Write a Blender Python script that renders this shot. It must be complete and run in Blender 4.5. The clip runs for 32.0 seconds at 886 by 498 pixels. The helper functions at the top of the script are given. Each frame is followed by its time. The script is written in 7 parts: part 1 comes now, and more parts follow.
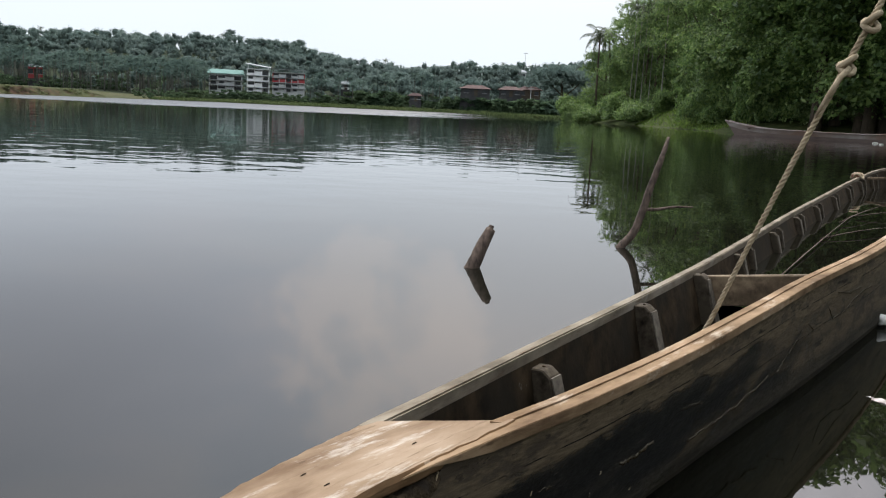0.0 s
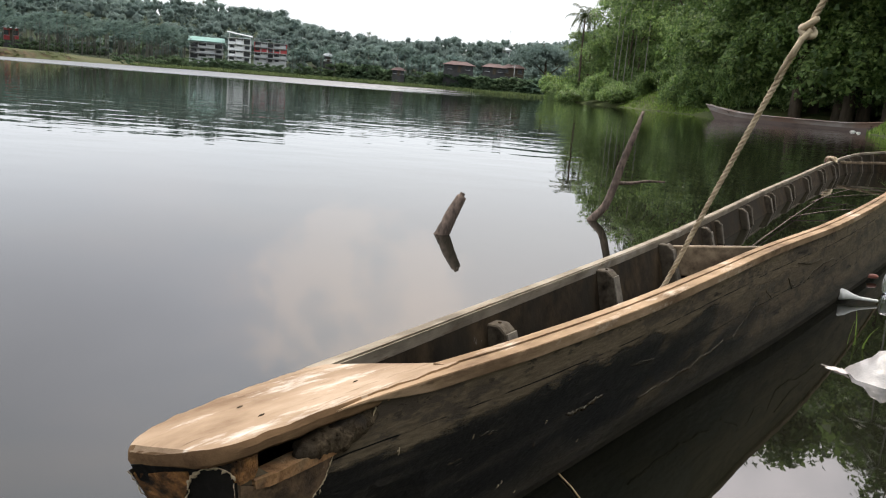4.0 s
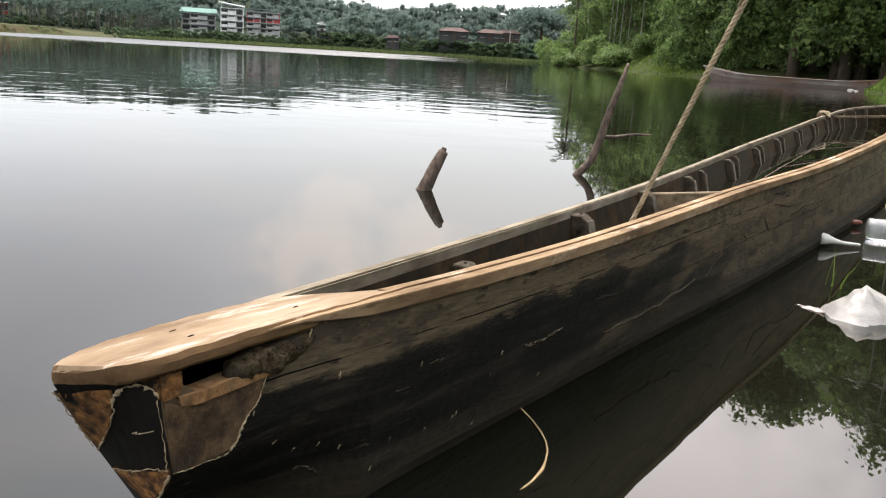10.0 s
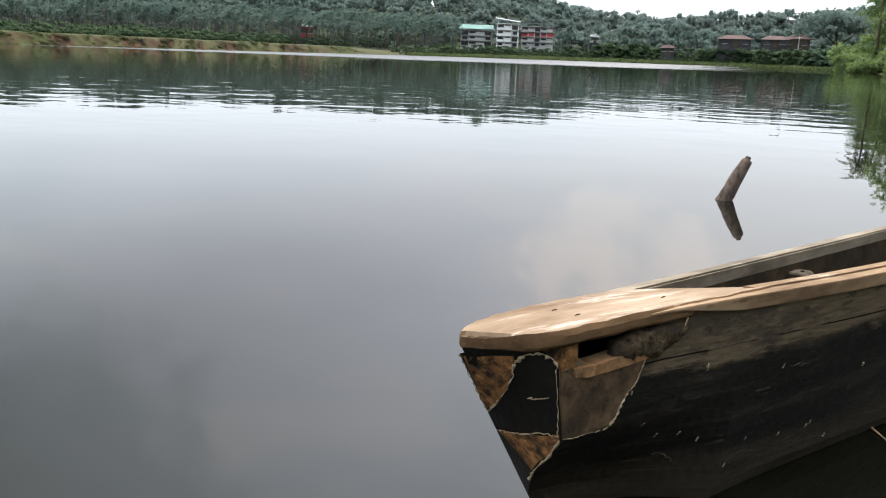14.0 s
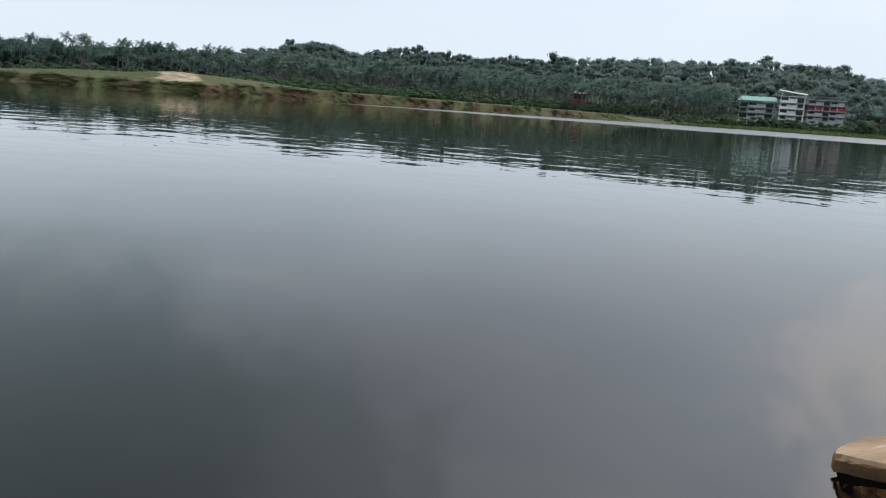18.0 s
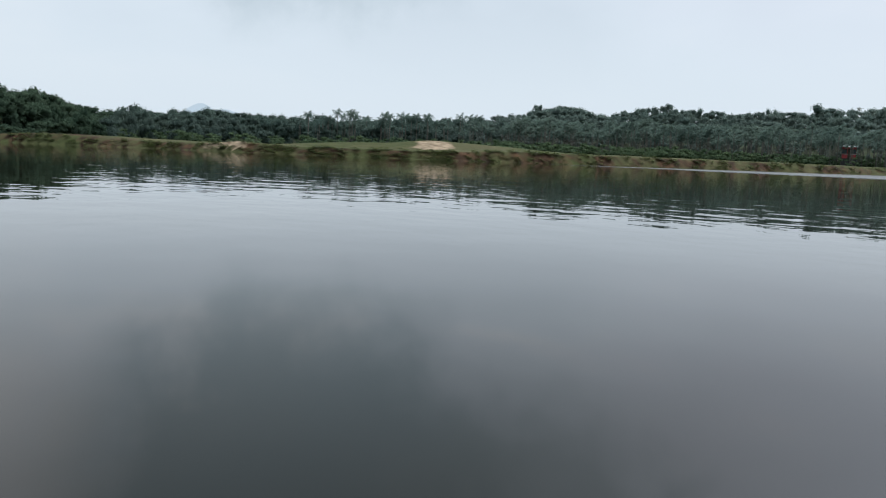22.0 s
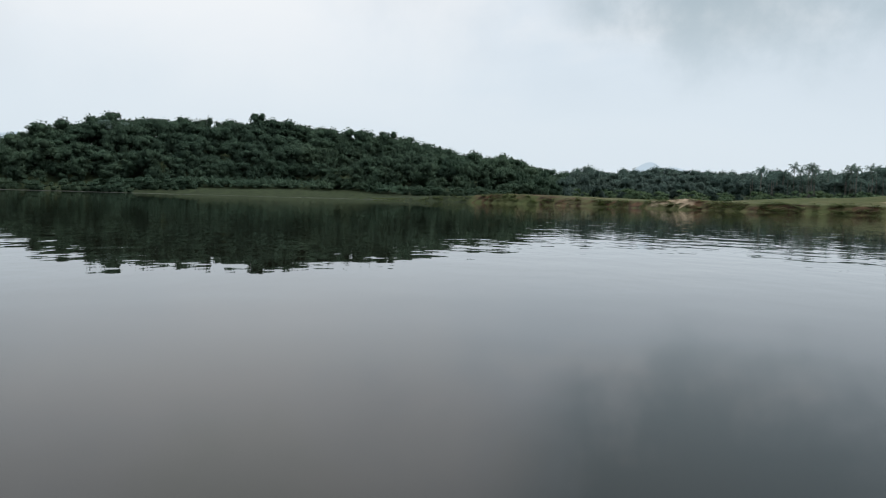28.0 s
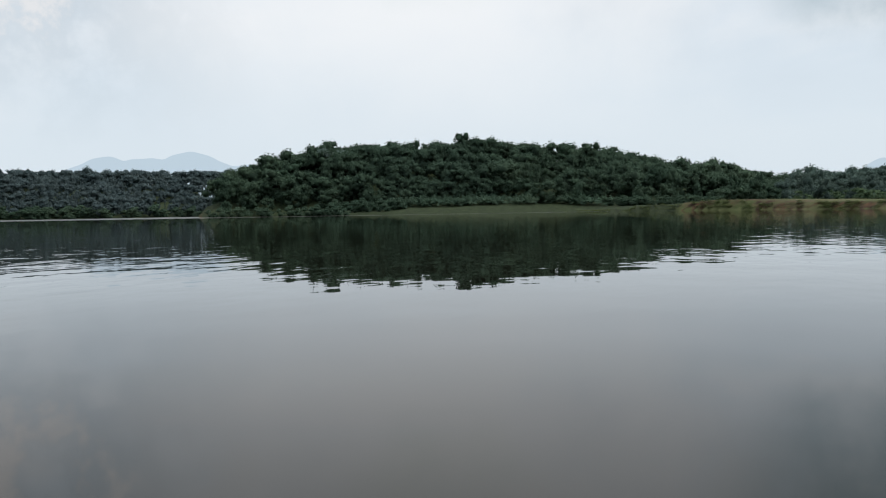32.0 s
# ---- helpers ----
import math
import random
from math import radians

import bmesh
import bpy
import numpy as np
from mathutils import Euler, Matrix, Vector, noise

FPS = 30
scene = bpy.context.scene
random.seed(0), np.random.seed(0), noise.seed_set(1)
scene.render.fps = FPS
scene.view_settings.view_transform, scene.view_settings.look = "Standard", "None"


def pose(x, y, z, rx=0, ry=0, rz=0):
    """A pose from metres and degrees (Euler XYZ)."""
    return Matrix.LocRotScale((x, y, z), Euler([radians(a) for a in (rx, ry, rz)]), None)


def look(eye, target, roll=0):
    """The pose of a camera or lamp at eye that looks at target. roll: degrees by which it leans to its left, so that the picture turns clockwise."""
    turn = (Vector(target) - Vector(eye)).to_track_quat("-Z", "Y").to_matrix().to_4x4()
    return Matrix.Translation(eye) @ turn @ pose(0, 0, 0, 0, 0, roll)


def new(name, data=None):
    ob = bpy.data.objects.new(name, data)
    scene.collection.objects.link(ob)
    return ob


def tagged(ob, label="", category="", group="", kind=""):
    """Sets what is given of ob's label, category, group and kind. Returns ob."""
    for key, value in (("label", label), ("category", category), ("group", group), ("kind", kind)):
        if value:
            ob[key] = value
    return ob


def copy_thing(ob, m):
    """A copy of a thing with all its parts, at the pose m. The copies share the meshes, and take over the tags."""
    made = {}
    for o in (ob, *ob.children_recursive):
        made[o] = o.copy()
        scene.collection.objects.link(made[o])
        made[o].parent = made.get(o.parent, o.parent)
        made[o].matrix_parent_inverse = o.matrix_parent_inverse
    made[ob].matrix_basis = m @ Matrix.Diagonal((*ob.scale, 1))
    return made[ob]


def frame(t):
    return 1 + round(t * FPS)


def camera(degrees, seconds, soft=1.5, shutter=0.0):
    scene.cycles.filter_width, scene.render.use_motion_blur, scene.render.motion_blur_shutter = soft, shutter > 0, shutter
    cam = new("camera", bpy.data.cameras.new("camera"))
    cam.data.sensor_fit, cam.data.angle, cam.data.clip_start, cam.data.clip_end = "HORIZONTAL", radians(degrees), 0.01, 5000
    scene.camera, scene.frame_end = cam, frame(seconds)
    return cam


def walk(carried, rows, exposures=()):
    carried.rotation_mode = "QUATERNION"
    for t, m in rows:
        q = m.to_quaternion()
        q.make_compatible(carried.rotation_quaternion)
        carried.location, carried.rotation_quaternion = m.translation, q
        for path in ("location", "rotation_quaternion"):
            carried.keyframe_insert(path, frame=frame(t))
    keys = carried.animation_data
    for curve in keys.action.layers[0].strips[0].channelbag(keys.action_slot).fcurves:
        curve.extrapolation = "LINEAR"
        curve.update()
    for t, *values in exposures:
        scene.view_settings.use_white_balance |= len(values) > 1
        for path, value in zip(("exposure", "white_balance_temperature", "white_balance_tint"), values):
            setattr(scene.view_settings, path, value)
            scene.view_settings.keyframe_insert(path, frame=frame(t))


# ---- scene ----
# The camera and its walk: seconds, place, yaw, pitch, roll
cam = camera(56.81, 32.0, 1.15)
PATH = [
    (0.0, -0.149, -0.023, 0.779, 3.17, -9.63, 2.70),
    (0.5, -0.156, -0.030, 0.799, 3.73, -8.87, 3.07),
    (1.0, -0.142, -0.028, 0.774, 2.98, -9.56, 4.43),
    (1.5, -0.120, -0.029, 0.749, 1.91, -10.60, 5.28),
    (2.0, -0.102, -0.022, 0.735, 1.22, -11.06, 5.32),
    (2.5, -0.092, -0.020, 0.734, 0.86, -11.15, 4.97),
    (3.0, -0.096, -0.021, 0.731, 1.05, -11.20, 4.82),
    (3.5, -0.099, -0.024, 0.730, 1.56, -11.24, 4.58),
    (5.5, -0.095, -0.015, 0.728, 0.87, -10.63, 3.76),
    (6.0, -0.081, -0.006, 0.729, -0.08, -10.58, 3.51),
    (6.5, -0.059, 0.002, 0.729, -1.09, -10.60, 3.37),
    (7.0, -0.040, 0.006, 0.727, -2.12, -10.95, 3.40),
    (7.5, -0.017, 0.005, 0.715, -2.92, -11.77, 3.29),
    (8.0, -0.006, 0.006, 0.701, -2.81, -12.50, 3.39),
    (8.5, -0.001, 0.001, 0.683, -1.90, -12.83, 3.72),
    (9.0, -0.000, -0.000, 0.675, -0.95, -12.94, 3.80),
    (9.5, -0.005, -0.007, 0.668, 0.18, -13.23, 3.62),
    (10.0, -0.013, -0.011, 0.666, 1.37, -13.34, 3.41),
    (10.5, -0.024, -0.016, 0.663, 2.57, -13.35, 3.31),
    (11.0, -0.038, -0.021, 0.666, 4.04, -13.35, 3.16),
    (11.5, -0.052, -0.025, 0.669, 5.72, -13.13, 3.03),
    (12.0, -0.066, -0.034, 0.665, 7.93, -12.82, 2.75),
    (12.5, -0.084, -0.049, 0.659, 10.71, -13.01, 2.60),
    (13.0, -0.102, -0.062, 0.651, 13.37, -13.54, 2.31),
    (13.5, -0.123, -0.076, 0.638, 16.31, -13.94, 2.11),
    (14.0, -0.150, -0.096, 0.641, 20.02, -13.38, 1.99),
    (14.5, -0.163, -0.110, 0.641, 22.30, -12.91, 2.02),
    (15.0, -0.175, -0.117, 0.643, 24.17, -12.70, 2.03),
    (15.5, -0.197, -0.128, 0.647, 27.28, -12.02, 2.45),
    (17.5, -0.252, -0.136, 0.654, 35.38, -10.53, 4.59),
    (18.0, -0.276, -0.154, 0.663, 38.16, -9.89, 4.04),
    (18.5, -0.289, -0.164, 0.667, 40.84, -9.01, 3.21),
    (19.0, -0.292, -0.166, 0.669, 43.79, -8.18, 2.79),
    (19.5, -0.293, -0.166, 0.670, 46.38, -7.46, 2.64),
    (20.0, -0.294, -0.166, 0.672, 48.33, -7.22, 2.43),
    (20.5, -0.294, -0.166, 0.674, 49.82, -7.16, 2.40),
    (21.0, -0.294, -0.166, 0.676, 51.35, -7.10, 2.48),
    (21.5, -0.295, -0.168, 0.678, 52.95, -6.87, 2.52),
    (22.0, -0.295, -0.170, 0.680, 55.55, -6.52, 2.19),
    (22.5, -0.295, -0.173, 0.681, 59.28, -6.29, 1.92),
    (23.0, -0.296, -0.176, 0.683, 62.95, -6.04, 1.59),
    (23.5, -0.297, -0.179, 0.683, 66.16, -5.85, 1.41),
    (24.0, -0.298, -0.182, 0.683, 69.20, -5.51, 2.03),
    (24.5, -0.299, -0.185, 0.683, 71.89, -5.43, 2.87),
    (25.0, -0.301, -0.188, 0.683, 73.81, -5.55, 3.24),
    (25.5, -0.303, -0.191, 0.683, 75.37, -5.56, 3.26),
    (27.5, -0.309, -0.203, 0.680, 83.33, -3.95, 1.14),
    (28.0, -0.311, -0.206, 0.680, 86.12, -3.53, 1.56),
    (28.5, -0.314, -0.209, 0.681, 89.25, -3.19, 1.79),
    (29.0, -0.316, -0.212, 0.681, 92.29, -3.22, 1.85),
    (29.5, -0.317, -0.214, 0.682, 94.40, -3.21, 0.70),
    (30.0, -0.317, -0.215, 0.683, 96.04, -3.33, -0.46),
    (30.5, -0.317, -0.216, 0.684, 97.31, -3.12, -0.97),
    (31.0, -0.316, -0.216, 0.685, 98.17, -2.91, -1.04),
    (31.5, -0.315, -0.215, 0.686, 99.09, -2.82, -1.03),
    (32.0, -0.315, -0.215, 0.686, 100.43, -2.64, -0.99),
]
EXPOSURES = [(0.0, 0.40, 6480, 10.5), (1.3, 0.38, 6480, 10), (3.0, 0.84, 6800, 12), (6.0, 0.80, 6820, 12), (9.0, 1.06, 7000, 12), (13.0, 1.04, 6850, 12), (14.0, 0.95, 6600, 10.5), (15.0, 0.60, 6350, 9), (18.0, 0.22, 6270, 8), (19.0, 0.08, 6270, 8), (24.0, 0.10, 6360, 8), (32.0, 0.08, 6450, 8)]
walk(cam, [(t, pose(x, y, z, 90 + p, 0, yaw) @ pose(0, 0, 0, 0, 0, r)) for t, x, y, z, yaw, p, r in PATH], EXPOSURES)

# ---------------------------------------------------------------- world and sun
SUN_AZ, SUN_EL = -4.0, 62.0      # degrees to the left of +y, and above the horizon


def build_world():
    w = bpy.data.worlds.new("overcast_sky")
    scene.world = w
    w.use_nodes = True
    nt = w.node_tree
    nt.nodes.clear()
    N, L = nt.nodes.new, nt.links.new
    out, bg = N("ShaderNodeOutputWorld"), N("ShaderNodeBackground")
    sky = N("ShaderNodeTexSky")
    sky.sky_type = "NISHITA"
    sky.sun_disc = False
    sky.sun_elevation = radians(SUN_EL)
    sky.sun_rotation = radians(-SUN_AZ)
    sky.dust_density = 3.0
    tc, mp = N("ShaderNodeTexCoord"), N("ShaderNodeMapping")
    mp.inputs["Scale"].default_value = (1.0, 1.0, 2.6)
    L(tc.outputs["Generated"], mp.inputs["Vector"])
    n1 = N("ShaderNodeTexNoise")
    n1.inputs["Scale"].default_value = 2.3
    n1.inputs["Detail"].default_value = 5.0
    n1.inputs["Roughness"].default_value = 0.48
    n1.inputs["Distortion"].default_value = 0.25
    L(mp.outputs["Vector"], n1.inputs["Vector"])
    ramp = N("ShaderNodeValToRGB")
    e = ramp.color_ramp.elements
    e[0].position, e[0].color = 0.36, (0.62, 0.69, 0.77, 1)
    e[1].position, e[1].color = 0.66, (0.90, 0.90, 0.92, 1)
    m = ramp.color_ramp.elements.new(0.50)
    m.color = (0.71, 0.78, 0.86, 1)
    L(n1.outputs["Fac"], ramp.inputs["Fac"])
    # thick white haze low over the horizon
    sep, hz = N("ShaderNodeSeparateXYZ"), N("ShaderNodeMapRange")
    L(tc.outputs["Generated"], sep.inputs[0])
    hz.interpolation_type = "SMOOTHSTEP"
    hz.inputs["From Min"].default_value, hz.inputs["From Max"].default_value = 0.02, 0.29
    hz.inputs["To Min"].default_value, hz.inputs["To Max"].default_value = 1.0, 0.0
    L(sep.outputs["Z"], hz.inputs["Value"])
    mix = N("ShaderNodeMix")
    mix.data_type = "RGBA"
    L(hz.outputs["Result"], mix.inputs["Factor"])
    # single clouds with torn edges; some are added unseen to tune the water's reflection
    n2 = N("ShaderNodeTexNoise")
    n2.inputs["Scale"].default_value, n2.inputs["Detail"].default_value, n2.inputs["Roughness"].default_value = 8.0, 6.0, 0.6
    L(tc.outputs["Generated"], n2.inputs["Vector"])
    deck = ramp.outputs["Color"]
    for caz, cel, inner, outer, colour, most, torn in ((-6, 12, 3, 25, (1.04, 0.98, 0.95), 0.5, 0.05), (28, 14, 3, 20, (0.80, 0.815, 0.92), 0.5, 0.06), (66, 24, 9, 17.5, (0.37, 0.46, 0.515), 0.9, 0.06), (49, 29, 6, 14, (0.46, 0.54, 0.59), 0.6, 0.07), (124, 13, 2, 11, (0.52, 0.59, 0.66), 0.6, 0.10), (126.5, 14, 0, 4, (1.0, 0.93, 0.90), 0.6, 0.03),
                                                       (6.5, 15.5, 1, 7, (1.30, 1.16, 1.07), 0.42, 0.05), (-17, 32, 5, 17, (1.75, 1.68, 1.75), 0.9, 0.05), (101, 19, 4, 25, (1.0, 0.99, 1.0), 0.75, 0.08), (100, 27, 2, 14, (0.80, 0.84, 0.82), 0.5, 0.06)):
        dc, ad, mr, mc = N("ShaderNodeVectorMath"), N("ShaderNodeMath"), N("ShaderNodeMapRange"), N("ShaderNodeMix")
        dc.operation, ad.operation = "DOT_PRODUCT", "MULTIPLY_ADD"
        ca = math.cos(radians(cel))
        dc.inputs[1].default_value = (-math.sin(radians(caz)) * ca, math.cos(radians(caz)) * ca, math.sin(radians(cel)))
        L(tc.outputs["Generated"], dc.inputs[0])
        L(n2.outputs["Fac"], ad.inputs[0])
        ad.inputs[1].default_value = torn
        L(dc.outputs["Value"], ad.inputs[2])
        mr.interpolation_type = "SMOOTHSTEP"
        mr.inputs["From Min"].default_value, mr.inputs["From Max"].default_value = math.cos(radians(outer)) + torn / 2, math.cos(radians(inner)) + torn / 2
        mr.inputs["To Max"].default_value = most
        L(ad.outputs[0], mr.inputs["Value"])
        mc.data_type = "RGBA"
        L(mr.outputs["Result"], mc.inputs["Factor"])
        L(deck, mc.inputs[6])
        mc.inputs[7].default_value = (*colour, 1)
        deck = mc.outputs[2]
    L(deck, mix.inputs[6])
    mix.inputs[7].default_value = (0.745, 0.82, 0.895, 1)
    # the cloud deck covers nearly all of the clear sky
    sc = N("ShaderNodeMix")
    sc.data_type = "RGBA"
    sc.blend_type = "MIX"
    sc.inputs["Factor"].default_value = 0.93
    dim = N("ShaderNodeVectorMath")
    dim.operation = "SCALE"
    dim.inputs["Scale"].default_value = 0.10
    L(sky.outputs["Color"], dim.inputs[0])
    L(dim.outputs["Vector"], sc.inputs[6])
    L(mix.outputs[2], sc.inputs[7])
    # the deck glows round the hidden sun
    dt, gl, mu = N("ShaderNodeVectorMath"), N("ShaderNodeMapRange"), N("ShaderNodeVectorMath")
    dt.operation, mu.operation = "DOT_PRODUCT", "SCALE"
    ce = math.cos(radians(SUN_EL))
    dt.inputs[1].default_value = (-math.sin(radians(SUN_AZ)) * ce, math.cos(radians(SUN_AZ)) * ce, math.sin(radians(SUN_EL)))
    L(tc.outputs["Generated"], dt.inputs[0])
    gl.interpolation_type = "SMOOTHSTEP"
    for key, v in (("From Min", 0.56), ("From Max", 1.0), ("To Min", 1.0), ("To Max", 3.1)):
        gl.inputs[key].default_value = v
    L(dt.outputs["Value"], gl.inputs["Value"])
    L(sc.outputs[2], mu.inputs[0])
    L(gl.outputs["Result"], mu.inputs["Scale"])
    L(mu.outputs["Vector"], bg.inputs["Color"])
    bg.inputs["Strength"].default_value = 0.95
    L(bg.outputs[0], out.inputs["Surface"])


build_world()
sun = new("sun", bpy.data.lights.new("sun", "SUN"))
sun.data.energy, sun.data.angle, sun.data.color = 1.7, radians(18), (1.0, 0.93, 0.82)
sx, sy = -math.sin(radians(SUN_AZ)) * math.cos(radians(SUN_EL)), math.cos(radians(SUN_AZ)) * math.cos(radians(SUN_EL))
sun.matrix_world = look((sx * 50, sy * 50, math.sin(radians(SUN_EL)) * 50), (0, 0, 0))

# ---------------------------------------------------------------- materials
def material(name, stops, scale=5.0, rough=0.8, bump=0.3, depth=0.01, stretch=(1, 1, 1), detail=6.0, spec=0.3,
             island=0.0, objrand=0.0, second=None, scale2=0.6, metallic=0.0, translucent=0.0, coords="Object"):
    """Procedural surface: a noise through colour stops, a second, larger noise that stains it, and fine relief."""
    mt = bpy.data.materials.new(name)
    mt.use_nodes = True
    nt = mt.node_tree
    N, L = nt.nodes.new, nt.links.new
    b = nt.nodes["Principled BSDF"]
    tc, mp = N("ShaderNodeTexCoord"), N("ShaderNodeMapping")
    mp.inputs["Scale"].default_value = stretch
    L(tc.outputs[coords], mp.inputs["Vector"])
    n = N("ShaderNodeTexNoise")
    n.inputs["Scale"].default_value, n.inputs["Detail"].default_value = scale, detail
    n.inputs["Roughness"].default_value = 0.62
    L(mp.outputs["Vector"], n.inputs["Vector"])
    r = N("ShaderNodeValToRGB")
    el = r.color_ramp.elements
    k = len(stops) - 1
    for j, c in enumerate(stops):
        p = 0.3 + 0.4 * j / k
        q = el[0] if j == 0 else el[1] if j == k else el.new(p)
        q.position, q.color = p, (*c, 1)
    L(n.outputs["Fac"], r.inputs["Fac"])
    col = r.outputs["Color"]
    if second:
        n2 = N("ShaderNodeTexNoise")
        n2.inputs["Scale"].default_value, n2.inputs["Detail"].default_value = scale2, 4.0
        L(mp.outputs["Vector"], n2.inputs["Vector"])
        mr = N("ShaderNodeMapRange")
        mr.inputs["From Min"].default_value, mr.inputs["From Max"].default_value = 0.45, 0.65
        L(n2.outputs["Fac"], mr.inputs["Value"])
        mx = N("ShaderNodeMix")
        mx.data_type = "RGBA"
        L(mr.outputs["Result"], mx.inputs["Factor"])
        L(col, mx.inputs[6])
        mx.inputs[7].default_value = (*second, 1)
        col = mx.outputs[2]
    if island or objrand:
        hsv = N("ShaderNodeHueSaturation")
        src = N("ShaderNodeNewGeometry").outputs["Random Per Island"] if island else N("ShaderNodeObjectInfo").outputs["Random"]
        amp = island or objrand
        mv = N("ShaderNodeMapRange")
        mv.inputs["To Min"].default_value, mv.inputs["To Max"].default_value = 1 - amp, 1 + amp
        L(src, mv.inputs["Value"])
        L(mv.outputs["Result"], hsv.inputs["Value"])
        mh = N("ShaderNodeMapRange")
        mh.inputs["To Min"].default_value, mh.inputs["To Max"].default_value = 0.5 + 0.045 * amp, 0.5 - 0.045 * amp
        L(src, mh.inputs["Value"])
        L(mh.outputs["Result"], hsv.inputs["Hue"])
        L(col, hsv.inputs["Color"])
        col = hsv.outputs["Color"]
    L(col, b.inputs["Base Color"])
    b.inputs["Roughness"].default_value = rough
    b.inputs["Specular IOR Level"].default_value = spec
    b.inputs["Metallic"].default_value = metallic
    if bump:
        bp = N("ShaderNodeBump")
        bp.inputs["Strength"].default_value, bp.inputs["Distance"].default_value = bump, depth
        L(n.outputs["Fac"], bp.inputs["Height"])
        L(bp.outputs["Normal"], b.inputs["Normal"])
    if translucent:
        tr, ms = N("ShaderNodeBsdfTranslucent"), N("ShaderNodeMixShader")
        L(col, tr.inputs["Color"])
        ms.inputs["Fac"].default_value = translucent
        L(b.outputs[0], ms.inputs[1])
        L(tr.outputs[0], ms.inputs[2])
        L(ms.outputs[0], nt.nodes["Material Output"].inputs["Surface"])
    return mt


def water_material():
    mt = bpy.data.materials.new("lake_water")
    mt.use_nodes = True
    nt = mt.node_tree
    N, L = nt.nodes.new, nt.links.new
    b = nt.nodes["Principled BSDF"]
    b.inputs["Base Color"].default_value = (0.0065, 0.0064, 0.0042, 1)
    b.inputs["IOR"].default_value = 1.333
    tc = N("ShaderNodeTexCoord")
    ln = N("ShaderNodeVectorMath")
    ln.operation = "LENGTH"
    L(tc.outputs["Object"], ln.inputs[0])

    def ramp_at(lo, hi, a, z):
        mr = N("ShaderNodeMapRange")
        mr.interpolation_type = "SMOOTHSTEP"
        for key, v in (("From Min", lo), ("From Max", hi), ("To Min", a), ("To Max", z)):
            mr.inputs[key].default_value = v
        L(ln.outputs["Value"], mr.inputs["Value"])
        return mr.outputs["Result"]

    def ripples(scale, detail, stretch, turn):
        mp, n = N("ShaderNodeMapping"), N("ShaderNodeTexNoise")
        mp.inputs["Scale"].default_value = stretch
        mp.inputs["Rotation"].default_value = (0, 0, radians(turn))
        L(tc.outputs["Object"], mp.inputs["Vector"])
        n.inputs["Scale"].default_value, n.inputs["Detail"].default_value = scale, detail
        n.inputs["Roughness"].default_value = 0.5
        L(mp.outputs["Vector"], n.inputs["Vector"])
        return n.outputs["Fac"]

    def mul(a, v):
        q = N("ShaderNodeMath")
        q.operation = "MULTIPLY"
        L(a, q.inputs[0])
        if isinstance(v, float):
            q.inputs[1].default_value = v
        else:
            L(v, q.inputs[1])
        return q.outputs[0]

    def add(a, v):
        q = N("ShaderNodeMath")
        L(a, q.inputs[0])
        L(v, q.inputs[1])
        return q.outputs[0]

    swell = mul(ripples(0.55, 1.0, (1.0, 1.0, 1.0), 20), 0.006)
    small = mul(mul(ripples(1.1, 2.0, (1.0, 1.6, 1.0), 35), 0.009), ramp_at(4, 14, 0.05, 1.0))
    xyz = N("ShaderNodeSeparateXYZ")
    L(tc.outputs["Object"], xyz.inputs[0])

    def step_at(value, lo, hi):
        mr = N("ShaderNodeMapRange")
        mr.interpolation_type = "SMOOTHSTEP"
        mr.inputs["From Min"].default_value, mr.inputs["From Max"].default_value = min(lo, hi), max(lo, hi)
        if lo > hi:
            mr.inputs["To Min"].default_value, mr.inputs["To Max"].default_value = 1.0, 0.0
        L(value, mr.inputs["Value"])
        return mr.outputs["Result"]

    # the breeze only reaches the open water off the far shore
    gust = mul(ripples(0.05, 3.0, (1.0, 1.0, 1.0), 0), 26.0)
    open_y, far_x = add(xyz.outputs["Y"], gust), add(xyz.outputs["X"], gust)
    breeze = add(mul(step_at(open_y, 84, 100), step_at(far_x, 16, -6)), step_at(far_x, -160, -172))
    wind = mul(mul(ripples(5.0, 3.0, (1.0, 1.0, 1.0), 0), 0.05), breeze)
    bp = N("ShaderNodeBump")
    bp.inputs["Strength"].default_value, bp.inputs["Distance"].default_value = 1.0, 1.0
    L(add(add(swell, small), wind), bp.inputs["Height"])
    L(bp.outputs["Normal"], b.inputs["Normal"])
    rg = N("ShaderNodeMapRange")
    rg.inputs["To Min"].default_value, rg.inputs["To Max"].default_value = 0.012, 0.30
    L(breeze, rg.inputs["Value"])
    L(rg.outputs["Result"], b.inputs["Roughness"])
    return mt


def ramp_color(nt, value, stops):
    r = nt.nodes.new("ShaderNodeValToRGB")
    el = r.color_ramp.elements
    for j, (p, c) in enumerate(stops):
        q = el[0] if j == 0 else el[1] if j == 1 else el.new(p)
        q.position, q.color = p, (*c, 1)
    nt.links.new(value, r.inputs["Fac"])
    return r.outputs["Color"]


M = {}
M["water"] = water_material()


